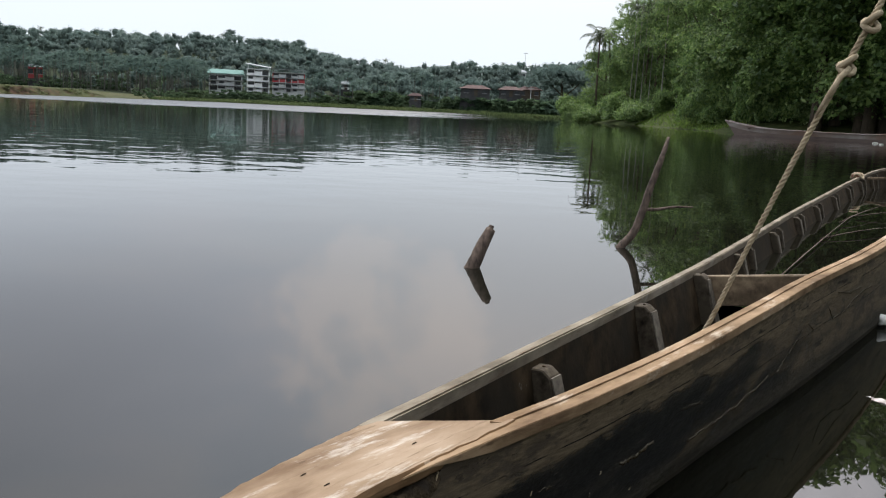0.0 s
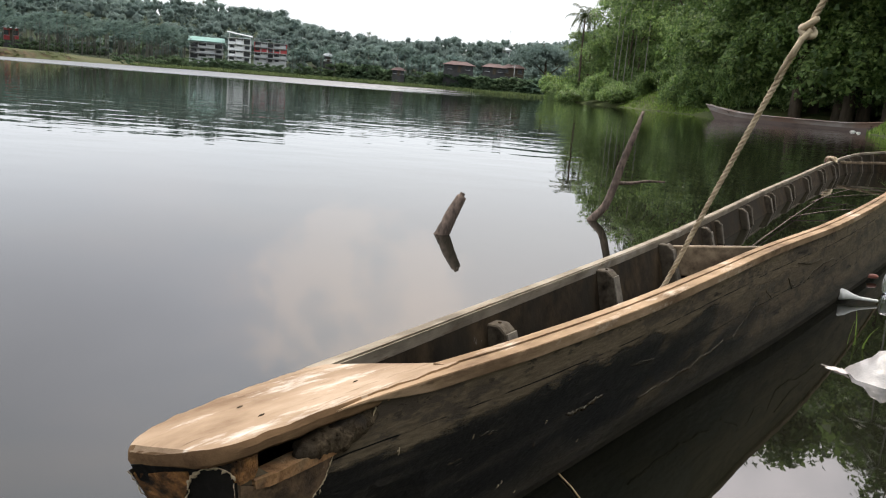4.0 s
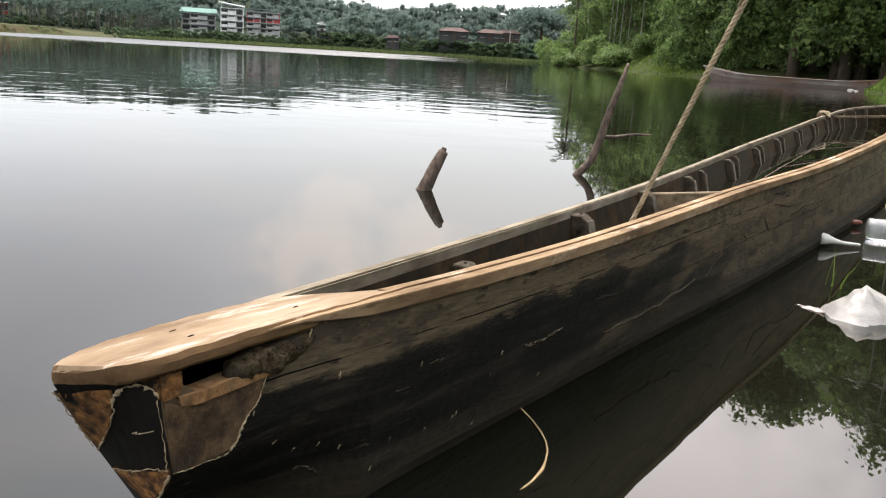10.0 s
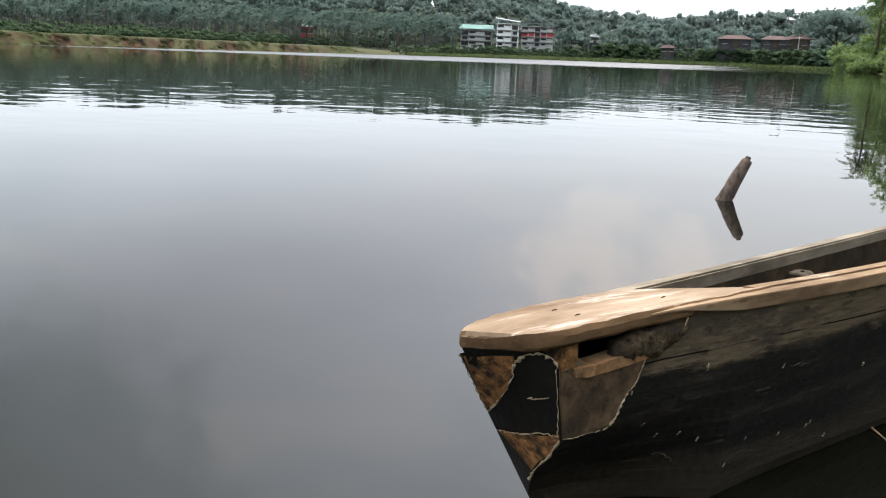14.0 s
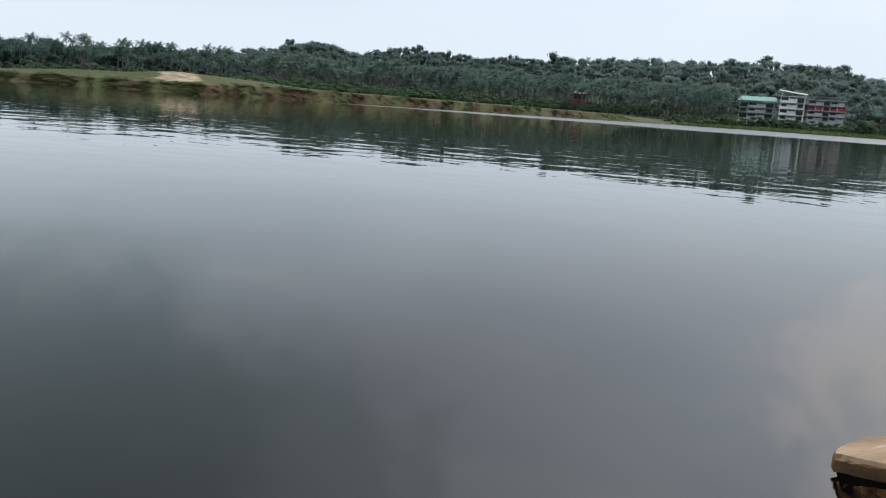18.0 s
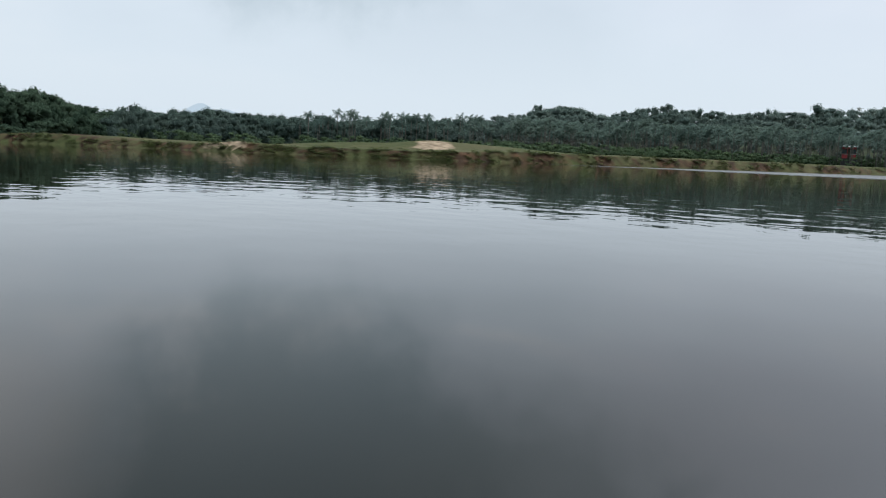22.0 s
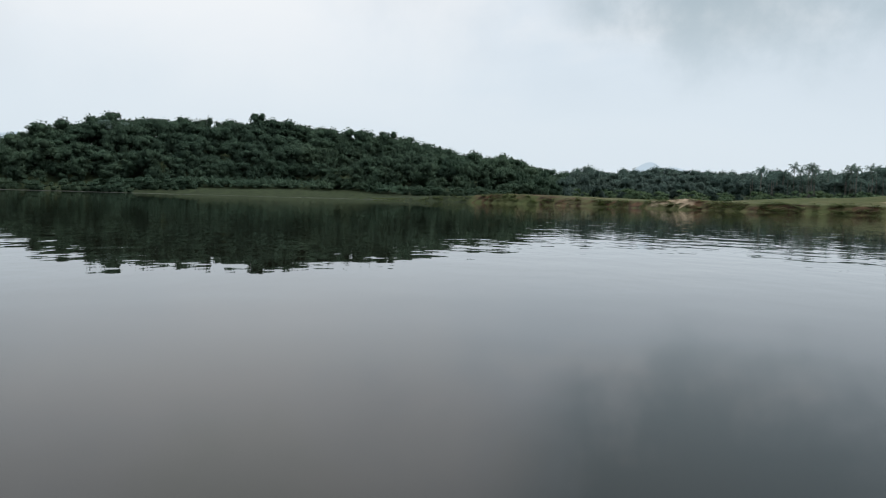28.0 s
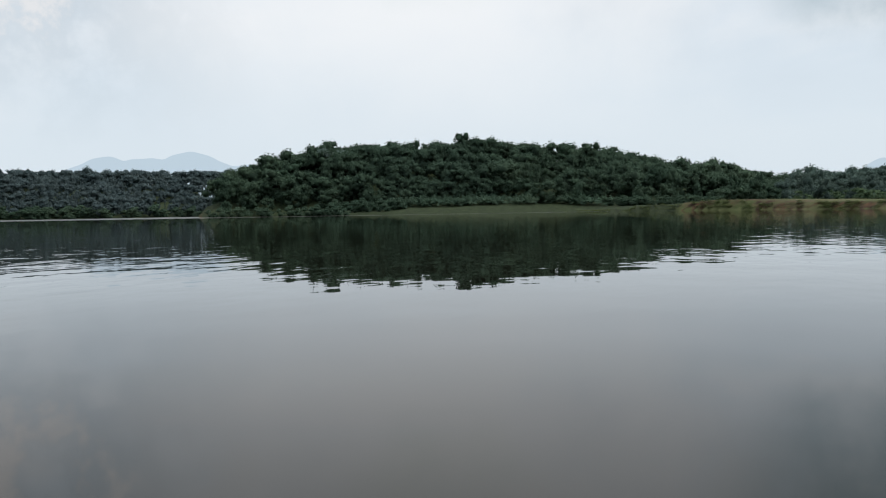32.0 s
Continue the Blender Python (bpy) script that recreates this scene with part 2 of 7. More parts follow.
def ground_material():
    """Grass, bare red earth where the bank is cut, pale sand and painted shade under the woods, laid out by attributes
    of the ground and broken up by noise.
    """
    mt = bpy.data.materials.new("river_bank")
    mt.use_nodes = True
    nt = mt.node_tree
    N, L = nt.nodes.new, nt.links.new
    b = nt.nodes["Principled BSDF"]
    tc = N("ShaderNodeTexCoord")

    def noise_at(scale, detail=5.0):
        n = N("ShaderNodeTexNoise")
        n.inputs["Scale"].default_value, n.inputs["Detail"].default_value = scale, detail
        L(tc.outputs["Object"], n.inputs["Vector"])
        return n.outputs["Fac"]

    fine, broad = noise_at(0.9), noise_at(0.06, 4.0)
    grass = ramp_color(nt, fine, [(0.3, (0.026, 0.040, 0.011)), (0.7, (0.075, 0.082, 0.030)), (0.5, (0.048, 0.064, 0.021))])
    dry = ramp_color(nt, broad, [(0.40, (0.046, 0.052, 0.021)), (0.60, (0.074, 0.064, 0.034))])
    earth = ramp_color(nt, noise_at(0.6), [(0.35, (0.020, 0.013, 0.008)), (0.68, (0.084, 0.048, 0.027)), (0.5, (0.040, 0.024, 0.014))])
    sand = ramp_color(nt, noise_at(0.8), [(0.35, (0.15, 0.115, 0.078)), (0.65, (0.31, 0.245, 0.17))])

    def blend(a, c, fac):
        m = N("ShaderNodeMix")
        m.data_type = "RGBA"
        if isinstance(fac, float):
            m.inputs["Factor"].default_value = fac
        else:
            L(fac, m.inputs["Factor"])
        L(a, m.inputs[6])
        L(c, m.inputs[7])
        return m.outputs[2]

    def broken(key, lo, hi):
        at, ad, mr = N("ShaderNodeAttribute"), N("ShaderNodeMath"), N("ShaderNodeMapRange")
        at.attribute_name = key
        L(at.outputs["Fac"], ad.inputs[0])
        L(noise_at(0.45, 6.0), ad.inputs[1])
        mr.inputs["From Min"].default_value, mr.inputs["From Max"].default_value = lo, hi
        L(ad.outputs[0], mr.inputs["Value"])
        return mr.outputs["Result"]

    da = N("ShaderNodeAttribute")
    da.attribute_name = "dry"
    col = blend(grass, dry, da.outputs["Fac"])
    col = blend(col, earth, broken("earth", 0.95, 1.2))
    col = blend(col, sand, broken("sand", 0.85, 1.1))
    # tree shade painted into the ground colour as a dark undergrowth green
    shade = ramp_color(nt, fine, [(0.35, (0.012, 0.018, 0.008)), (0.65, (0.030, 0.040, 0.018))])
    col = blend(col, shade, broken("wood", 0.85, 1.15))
    L(col, b.inputs["Base Color"])
    b.inputs["Roughness"].default_value = 0.95
    b.inputs["Specular IOR Level"].default_value = 0.1
    bp = N("ShaderNodeBump")
    bp.inputs["Strength"].default_value, bp.inputs["Distance"].default_value = 0.7, 0.3
    L(fine, bp.inputs["Height"])
    L(bp.outputs["Normal"], b.inputs["Normal"])
    return mt


# far leaf colour is raised and blued: distance haze painted in
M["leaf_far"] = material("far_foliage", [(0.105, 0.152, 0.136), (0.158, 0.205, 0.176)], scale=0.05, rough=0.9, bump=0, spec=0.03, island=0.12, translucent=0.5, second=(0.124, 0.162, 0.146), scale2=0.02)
M["leaf_shrub"] = material("shore_shrub_leaves", [(0.060, 0.100, 0.060), (0.110, 0.155, 0.082)], scale=0.08, rough=0.9, bump=0, spec=0.03, island=0.35, translucent=0.5)
M["leaf_dark"] = material("dark_broadleaf", [(0.040, 0.070, 0.048), (0.074, 0.108, 0.070)], scale=0.05, rough=0.9, bump=0, spec=0.03, island=0.15, translucent=0.45, second=(0.046, 0.074, 0.052), scale2=0.02)
M["leaf_grove"] = material("grove_fronds", [(0.066, 0.104, 0.092), (0.110, 0.150, 0.124)], scale=0.05, rough=0.9, bump=0, spec=0.03, island=0.3, translucent=0.45)
# these three far woods also carry distance haze in their leaf colour
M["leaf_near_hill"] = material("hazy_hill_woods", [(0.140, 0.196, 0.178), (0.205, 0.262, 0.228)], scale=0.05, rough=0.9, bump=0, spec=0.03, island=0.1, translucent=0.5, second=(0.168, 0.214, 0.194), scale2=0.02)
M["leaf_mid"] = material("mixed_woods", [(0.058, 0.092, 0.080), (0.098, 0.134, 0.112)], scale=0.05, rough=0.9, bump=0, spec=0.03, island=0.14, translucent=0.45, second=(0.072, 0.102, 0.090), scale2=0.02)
M["leaf_blue"] = material("haze_blue_woods", [(0.060, 0.086, 0.090), (0.092, 0.122, 0.122)], scale=0.05, rough=0.9, bump=0, spec=0.03, island=0.10, translucent=0.45)
M["grove_stem"] = material("grove_bark", [(0.075, 0.074, 0.064), (0.15, 0.148, 0.128)], scale=4, rough=0.9, bump=0)
M["leaf_bank"] = material("bank_foliage", [(0.125, 0.205, 0.060), (0.215, 0.315, 0.100)], scale=0.12, rough=0.45, bump=0, spec=0.4, island=0.5, translucent=0.58, second=(0.100, 0.150, 0.056), scale2=0.06)
M["leaf_palm"] = material("palm_frond", [(0.03, 0.05, 0.015), (0.07, 0.09, 0.03)], scale=0.5, rough=0.5, bump=0, island=0.4, translucent=0.2)
M["weed"] = material("bank_weed", [(0.048, 0.072, 0.022), (0.098, 0.122, 0.042)], scale=0.5, rough=0.7, bump=0, island=0.5, translucent=0.5)
M["grass"] = material("grass_blade", [(0.060, 0.115, 0.018), (0.135, 0.21, 0.045)], scale=3.0, rough=0.5, bump=0, island=0.45, translucent=0.35)
M["reed"] = material("shore_reeds", [(0.070, 0.105, 0.040), (0.135, 0.165, 0.070)], scale=0.05, rough=0.8, bump=0, spec=0.1, island=0.4, translucent=0.35)
M["lawn"] = material("lawn_grass", [(0.115, 0.195, 0.030), (0.215, 0.31, 0.070)], scale=0.6, rough=0.6, bump=0, island=0.35, translucent=0.4)
M["bark"] = material("bark", [(0.045, 0.034, 0.025), (0.115, 0.090, 0.064)], scale=6, rough=0.9, bump=0.8, depth=0.02, stretch=(1, 1, 0.25))
M["bark_pale"] = material("pale_bark", [(0.20, 0.19, 0.16), (0.36, 0.35, 0.31)], scale=4, rough=0.85, bump=0.5, depth=0.01, second=(0.22, 0.22, 0.18), scale2=1.5)
M["concrete"] = material("weathered_concrete", [(0.36, 0.37, 0.37), (0.52, 0.53, 0.52)], scale=0.6, rough=0.9, bump=0.2)
# plaster with the shade of recesses and house fronts painted into its colour
M["shade_wall"] = material("shaded_plaster", [(0.032, 0.032, 0.034), (0.075, 0.074, 0.074)], scale=0.7, rough=0.9, bump=0.2)
M["white_wall"] = material("white_paint", [(0.66, 0.67, 0.66), (0.80, 0.81, 0.80)], scale=0.5, rough=0.8, bump=0.1)
M["green_sheet"] = material("green_sheet_roof", [(0.085, 0.18, 0.16), (0.14, 0.25, 0.22)], scale=0.8, rough=0.85, bump=0.1)
M["grey_sheet"] = material("zinc_sheet_roof", [(0.22, 0.24, 0.255), (0.34, 0.36, 0.37)], scale=0.8, rough=0.8, bump=0.1)
M["red_paint"] = material("red_paint", [(0.34, 0.045, 0.05), (0.46, 0.08, 0.08)], scale=0.6, rough=0.7, bump=0.1)
M["tile_roof"] = material("clay_tile_roof", [(0.055, 0.030, 0.027), (0.100, 0.056, 0.050)], scale=1.2, rough=0.85, bump=0.4)
M["dark_glass"] = material("window_glass", [(0.02, 0.025, 0.03), (0.05, 0.055, 0.06)], scale=0.8, rough=0.15, bump=0, spec=0.5)


M["ground"] = ground_material()


def plank_material(name, stops, worn, at):
    """Sun-bleached planks: grain along the boat, pale scuffed patches, dark checks."""
    mt = bpy.data.materials.new(name)
    mt.use_nodes = True
    nt = mt.node_tree
    N, L = nt.nodes.new, nt.links.new
    b = nt.nodes["Principled BSDF"]
    tc, rot = N("ShaderNodeTexCoord"), N("ShaderNodeVectorRotate")
    rot.rotation_type = "Z_AXIS"
    rot.inputs["Angle"].default_value = radians(-60)
    L(tc.outputs["Object"], rot.inputs["Vector"])

    def noise_at(scale, stretch, detail=7.0, rough=0.62):
        mp, n = N("ShaderNodeMapping"), N("ShaderNodeTexNoise")
        mp.inputs["Scale"].default_value = stretch
        L(rot.outputs["Vector"], mp.inputs["Vector"])
        n.inputs["Scale"].default_value, n.inputs["Detail"].default_value, n.inputs["Roughness"].default_value = scale, detail, rough
        L(mp.outputs["Vector"], n.inputs["Vector"])
        return n.outputs["Fac"]

    def between(v, lo, hi):
        r = N("ShaderNodeMapRange")
        r.inputs["From Min"].default_value, r.inputs["From Max"].default_value = lo, hi
        L(v, r.inputs["Value"])
        return r.outputs["Result"]

    def blend(a, colour, fac):
        m = N("ShaderNodeMix")
        m.data_type = "RGBA"
        L(fac, m.inputs["Factor"])
        L(a, m.inputs[6])
        m.inputs[7].default_value = (*colour, 1)
        return m.outputs[2]

    broad, grain, patch_n = noise_at(9, (0.5, 1, 1)), noise_at(55, (0.10, 1, 1), 5.0), noise_at(7, (0.45, 1.4, 1), 8.0, 0.7)
    col = ramp_color(nt, broad, stops)
    col = blend(col, worn, between(patch_n, at - 0.03, at + 0.09))
    col = blend(col, (0.10, 0.062, 0.034), between(grain, 0.60, 0.72))
    col = blend(col, (0.045, 0.03, 0.018), between(noise_at(26, (0.25, 1, 1), 6.0, 0.75), 0.68, 0.72))
    L(col, b.inputs["Base Color"])
    b.inputs["Roughness"].default_value = 0.88
    b.inputs["Specular IOR Level"].default_value = 0.12
    bp = N("ShaderNodeBump")
    bp.inputs["Strength"].default_value, bp.inputs["Distance"].default_value = 0.7, 0.004
    ad = N("ShaderNodeMath")
    L(grain, ad.inputs[0])
    L(patch_n, ad.inputs[1])
    L(ad.outputs[0], bp.inputs["Height"])
    L(bp.outputs["Normal"], b.inputs["Normal"])
    return mt


M["rail"] = plank_material("worn_tan_wood", [(0.32, (0.10, 0.060, 0.033)), (0.72, (0.36, 0.250, 0.158)), (0.5, (0.225, 0.148, 0.086))], (0.50, 0.42, 0.33), 0.60)
M["deck"] = plank_material("bleached_deck_wood", [(0.32, (0.145, 0.092, 0.055)), (0.72, (0.345, 0.258, 0.182)), (0.5, (0.245, 0.172, 0.112))], (0.52, 0.47, 0.41), 0.585)
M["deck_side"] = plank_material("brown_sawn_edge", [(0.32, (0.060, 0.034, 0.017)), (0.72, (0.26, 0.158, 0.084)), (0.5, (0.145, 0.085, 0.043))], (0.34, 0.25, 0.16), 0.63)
M["rail_grey"] = plank_material("grey_weathered_wood", [(0.32, (0.105, 0.085, 0.062)), (0.72, (0.30, 0.255, 0.195)), (0.5, (0.205, 0.170, 0.126))], (0.29, 0.255, 0.21), 0.60)
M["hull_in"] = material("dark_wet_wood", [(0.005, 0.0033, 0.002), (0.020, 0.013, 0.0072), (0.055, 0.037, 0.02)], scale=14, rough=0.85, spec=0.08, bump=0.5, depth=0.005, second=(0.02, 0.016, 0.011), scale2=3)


def hull_material():
    """Tar over planks: brown strake under the rail, black peeling tar below it, mud at the waterline; all laid out along the planks."""
    mt = bpy.data.materials.new("tarred_hull_wood")
    mt.use_nodes = True
    nt = mt.node_tree
    N, L = nt.nodes.new, nt.links.new
    b = nt.nodes["Principled BSDF"]
    at, al, cb = N("ShaderNodeAttribute"), N("ShaderNodeAttribute"), N("ShaderNodeCombineXYZ")
    at.attribute_name, al.attribute_name = "depth", "along"
    L(al.outputs["Fac"], cb.inputs[0])
    L(at.outputs["Fac"], cb.inputs[1])

    def noise_at(sx, sy, detail=6.0, rough=0.6, seed=0.0):
        mp, n = N("ShaderNodeMapping"), N("ShaderNodeTexNoise")
        mp.inputs["Scale"].default_value = (sx, sy, 1)
        mp.inputs["Location"].default_value = (seed, seed * 1.7, seed)
        L(cb.outputs[0], mp.inputs["Vector"])
        n.inputs["Scale"].default_value, n.inputs["Detail"].default_value, n.inputs["Roughness"].default_value = 1.0, detail, rough
        L(mp.outputs["Vector"], n.inputs["Vector"])
        return n.outputs["Fac"]

    def op(kind, a, c):
        q = N("ShaderNodeMath")
        q.operation = kind
        for k, v in enumerate((a, c)):
            if isinstance(v, float):
                q.inputs[k].default_value = v
            else:
                L(v, q.inputs[k])
        return q.outputs[0]

    def off(v, amount):
        return op("MULTIPLY", op("SUBTRACT", v, 0.5), amount)

    def between(v, lo, hi):
        r = N("ShaderNodeMapRange")
        r.inputs["From Min"].default_value, r.inputs["From Max"].default_value = lo, hi
        L(v, r.inputs["Value"])
        return r.outputs["Result"]

    def blend(a, c, fac):
        m = N("ShaderNodeMix")
        m.data_type = "RGBA"
        L(fac, m.inputs["Factor"])
        L(a, m.inputs[6])
        if isinstance(c, tuple):
            m.inputs[7].default_value = (*c, 1)
        else:
            L(c, m.inputs[7])
        return m.outputs[2]

    streak, blot, grain, chip = noise_at(4.5, 30, 9.0, 0.64), noise_at(5, 13, 10.0, 0.70, 3.0), noise_at(22, 170, 5.0, 0.6, 5.0), noise_at(34, 60, 5.0, 0.6, 8.0)
    wander = noise_at(1.6, 4.0, 8.0, 0.6, 11.0)
    tar = ramp_color(nt, streak, [(0.36, (0.0055, 0.0050, 0.0046)), (0.74, (0.044, 0.036, 0.027)), (0.54, (0.0115, 0.0102, 0.0088))])
    brown = ramp_color(nt, grain, [(0.30, (0.080, 0.060, 0.038)), (0.72, (0.165, 0.126, 0.080)), (0.5, (0.120, 0.090, 0.057))])
    brown = blend(brown, (0.068, 0.052, 0.037), between(blot, 0.50, 0.56))
    brown = blend(brown, (0.020, 0.015, 0.010), between(streak, 0.60, 0.66))
    mud = ramp_color(nt, streak, [(0.35, (0.020, 0.0165, 0.012)), (0.7, (0.064, 0.052, 0.037))])
    edge = op("ADD", op("ADD", at.outputs["Fac"], off(blot, 0.10)), op("ADD", off(streak, 0.05), off(chip, 0.02)))
    aft = op("ADD", al.outputs["Fac"], off(wander, 7.0))
    worn = op("SUBTRACT", 1.0, op("MULTIPLY", between(aft, 1.7, 2.3), 0.72))
    coat = op("MULTIPLY", between(edge, 0.078, 0.090), worn)
    col = blend(brown, tar, coat)
    # flakes of tar left on the upper strake, and bare spots in the coat
    flake = op("MULTIPLY", between(noise_at(16, 46, 8.0, 0.7, 21.0), 0.585, 0.60), op("SUBTRACT", 1.0, between(at.outputs["Fac"], 0.0, 0.075)))
    col = blend(col, tar, flake)
    bare = between(noise_at(9, 26, 9.0, 0.72, 31.0), 0.645, 0.665)
    col = blend(col, brown, bare)
    col = blend(col, mud, between(op("ADD", at.outputs["Fac"], off(blot, 0.07)), 0.235, 0.275))
    scuff = op("MULTIPLY", between(noise_at(11, 210, 5.0, 0.55, 41.0), 0.665, 0.70), between(chip, 0.48, 0.55))
    col = blend(col, (0.115, 0.095, 0.072), scuff)

    # seams between the strakes
    def line_at(depth, wide, seed):
        w = op("ADD", at.outputs["Fac"], off(noise_at(3, 5, 5.0, 0.6, seed), 0.014))
        return op("LESS_THAN", op("ABSOLUTE", op("SUBTRACT", w, depth), 0.0), wide)

    seam = op("MAXIMUM", line_at(0.066, 0.0013, 51.0), line_at(0.158, 0.0010, 57.0))
    seam = op("MULTIPLY", seam, between(noise_at(6, 2, 4.0, 0.6, 61.0), 0.42, 0.50))
    col = blend(col, (0.005, 0.004, 0.003), seam)
    L(col, b.inputs["Base Color"])
    rr = N("ShaderNodeMapRange")
    rr.inputs["To Min"].default_value, rr.inputs["To Max"].default_value = 0.92, 0.50
    L(coat, rr.inputs["Value"])
    L(rr.outputs["Result"], b.inputs["Roughness"])
    b.inputs["Specular IOR Level"].default_value = 0.16
    bp = N("ShaderNodeBump")
    bp.inputs["Strength"].default_value, bp.inputs["Distance"].default_value = 1.0, 0.006
    relief = op("ADD", op("ADD", op("MULTIPLY", coat, 0.25), op("MULTIPLY", streak, 0.5)), op("ADD", op("MULTIPLY", chip, 0.4), op("MULTIPLY", grain, 0.14)))
    relief = op("SUBTRACT", op("ADD", relief, op("MULTIPLY", blot, 0.6)), op("ADD", op("MULTIPLY", seam, 0.5), op("MULTIPLY", bare, 0.3)))
    L(relief, bp.inputs["Height"])
    L(bp.outputs["Normal"], b.inputs["Normal"])
    return mt


M["hull"] = hull_material()
M["bark_log"] = material("log_bark", [(0.010, 0.007, 0.004), (0.042, 0.029, 0.018), (0.13, 0.095, 0.06)], scale=120, spec=0.05, rough=0.95, bump=1.0, depth=0.006, second=(0.035, 0.028, 0.022), scale2=30)
M["rib_wood"] = material("damp_grey_wood", [(0.012, 0.009, 0.006), (0.036, 0.027, 0.018), (0.10, 0.08, 0.057)], scale=30, spec=0.1, rough=0.8, bump=0.6, depth=0.004, second=(0.07, 0.057, 0.04), scale2=8)
# paler copy of the rib wood, for light painted on the rib edges
M["rib_edge"] = material("lit_rib_edge", [(0.070, 0.058, 0.044), (0.19, 0.16, 0.125)], scale=40, rough=0.85, bump=0.5, depth=0.003)
M["crack"] = material("cracked_tar_edge", [(0.055, 0.045, 0.032), (0.20, 0.168, 0.125)], scale=60, rough=0.9, bump=0.6, depth=0.002)
M["torn"] = material("torn_wood", [(0.30, 0.22, 0.13), (0.54, 0.44, 0.30)], scale=60, rough=0.9, bump=0.6, depth=0.002)
M["bare"] = material("rotten_orange_wood", [(0.004, 0.003, 0.002), (0.040, 0.017, 0.007), (0.19, 0.074, 0.023), (0.46, 0.21, 0.07)], scale=58, rough=0.85, bump=1.0, depth=0.012, detail=10.0, second=(0.016, 0.010, 0.006), scale2=42)
M["bare_side"] = material("bare_brown_wood", [(0.018, 0.011, 0.006), (0.064, 0.038, 0.021), (0.155, 0.094, 0.051)], scale=46, rough=0.85, bump=1.0, depth=0.006, detail=10.0, second=(0.040, 0.026, 0.015), scale2=22)
M["thwart"] = material("brown_cross_plank", [(0.055, 0.036, 0.02), (0.14, 0.098, 0.058), (0.26, 0.19, 0.12)], scale=22, rough=0.8, bump=0.7, depth=0.004, second=(0.07, 0.048, 0.028), scale2=7)
M["ledge"] = material("broken_ledge_wood", [(0.13, 0.062, 0.025), (0.42, 0.225, 0.100)], scale=60, rough=0.85, bump=1.0, depth=0.005, second=(0.14, 0.10, 0.06), scale2=20)
M["rope"] = material("hemp_rope", [(0.23, 0.175, 0.108), (0.48, 0.39, 0.265)], scale=40, rough=0.9, bump=0.8, depth=0.003)
M["drift"] = material("driftwood", [(0.026, 0.018, 0.014), (0.078, 0.052, 0.040), (0.17, 0.122, 0.094)], scale=45, rough=0.85, bump=0.9, depth=0.01, stretch=(1, 1, 0.3))

# ---------------------------------------------------------------- helpers for meshes
def bm_mesh(name, bm, mat, smooth=False):
    me = bpy.data.meshes.new(name)
    bm.normal_update()
    bm.to_mesh(me)
    bm.free()
    me.materials.append(mat)
    if smooth:
        me.polygons.foreach_set("use_smooth", [True] * len(me.polygons))
    return me


def part(name, bm, mat, parent, label="", smooth=False):
    """Links a bmesh as one mesh object under a thing or a part."""
    ob = new(name, bm_mesh(name, bm, mat, smooth))
    ob.parent = parent
    if label:
        tagged(ob, label)
    return ob


def array_mesh(name, verts, faces, mat, smooth=False):
    """A mesh from numpy arrays; faces is an (n, 3) or (n, 4) array."""
    me = bpy.data.meshes.new(name)
    v, f = np.asarray(verts, dtype=np.float32), np.asarray(faces, dtype=np.int32)
    me.vertices.add(len(v))
    me.vertices.foreach_set("co", v.ravel())
    keep = np.ones(f.shape, dtype=bool)
    if f.shape[1] == 4:
        # a quad whose last corner repeats is a triangle
        keep[:, 3] = f[:, 3] != f[:, 2]
    size = keep.sum(1)
    me.loops.add(int(size.sum()))
    me.loops.foreach_set("vertex_index", f[keep])
    me.polygons.add(len(f))
    me.polygons.foreach_set("loop_start", np.concatenate([[0], np.cumsum(size)[:-1]]).astype(np.int32))
    me.materials.append(mat)
    me.update(calc_edges=True)
    me.validate()
    if smooth:
        me.polygons.foreach_set("use_smooth", np.ones(len(f), dtype=bool))
    return me


def array_part(name, verts, faces, mat, parent=None, label="", smooth=False):
    ob = new(name, array_mesh(name, verts, faces, mat, smooth))
    ob.parent = parent
    if label:
        tagged(ob, label)
    return ob


def empty(name, loc, label, category, group="", kind=""):
    ob = new(name)
    ob.location = loc
    ob.empty_display_size = 0.1
    return tagged(ob, label, category, group, kind)


def box_bm(size, centre=(0, 0, 0), bevel=0.0, bm=None, turn=None):
    bm = bm or bmesh.new()
    m = Matrix.Translation(centre) @ (turn or Matrix()) @ Matrix.Diagonal((*size, 1))
    r = bmesh.ops.create_cube(bm, size=1.0, matrix=m)
    if bevel:
        ed = {e for v in r["verts"] for e in v.link_edges}
        bmesh.ops.bevel(bm, geom=list(ed), offset=bevel, segments=1, affect="EDGES")
    return bm


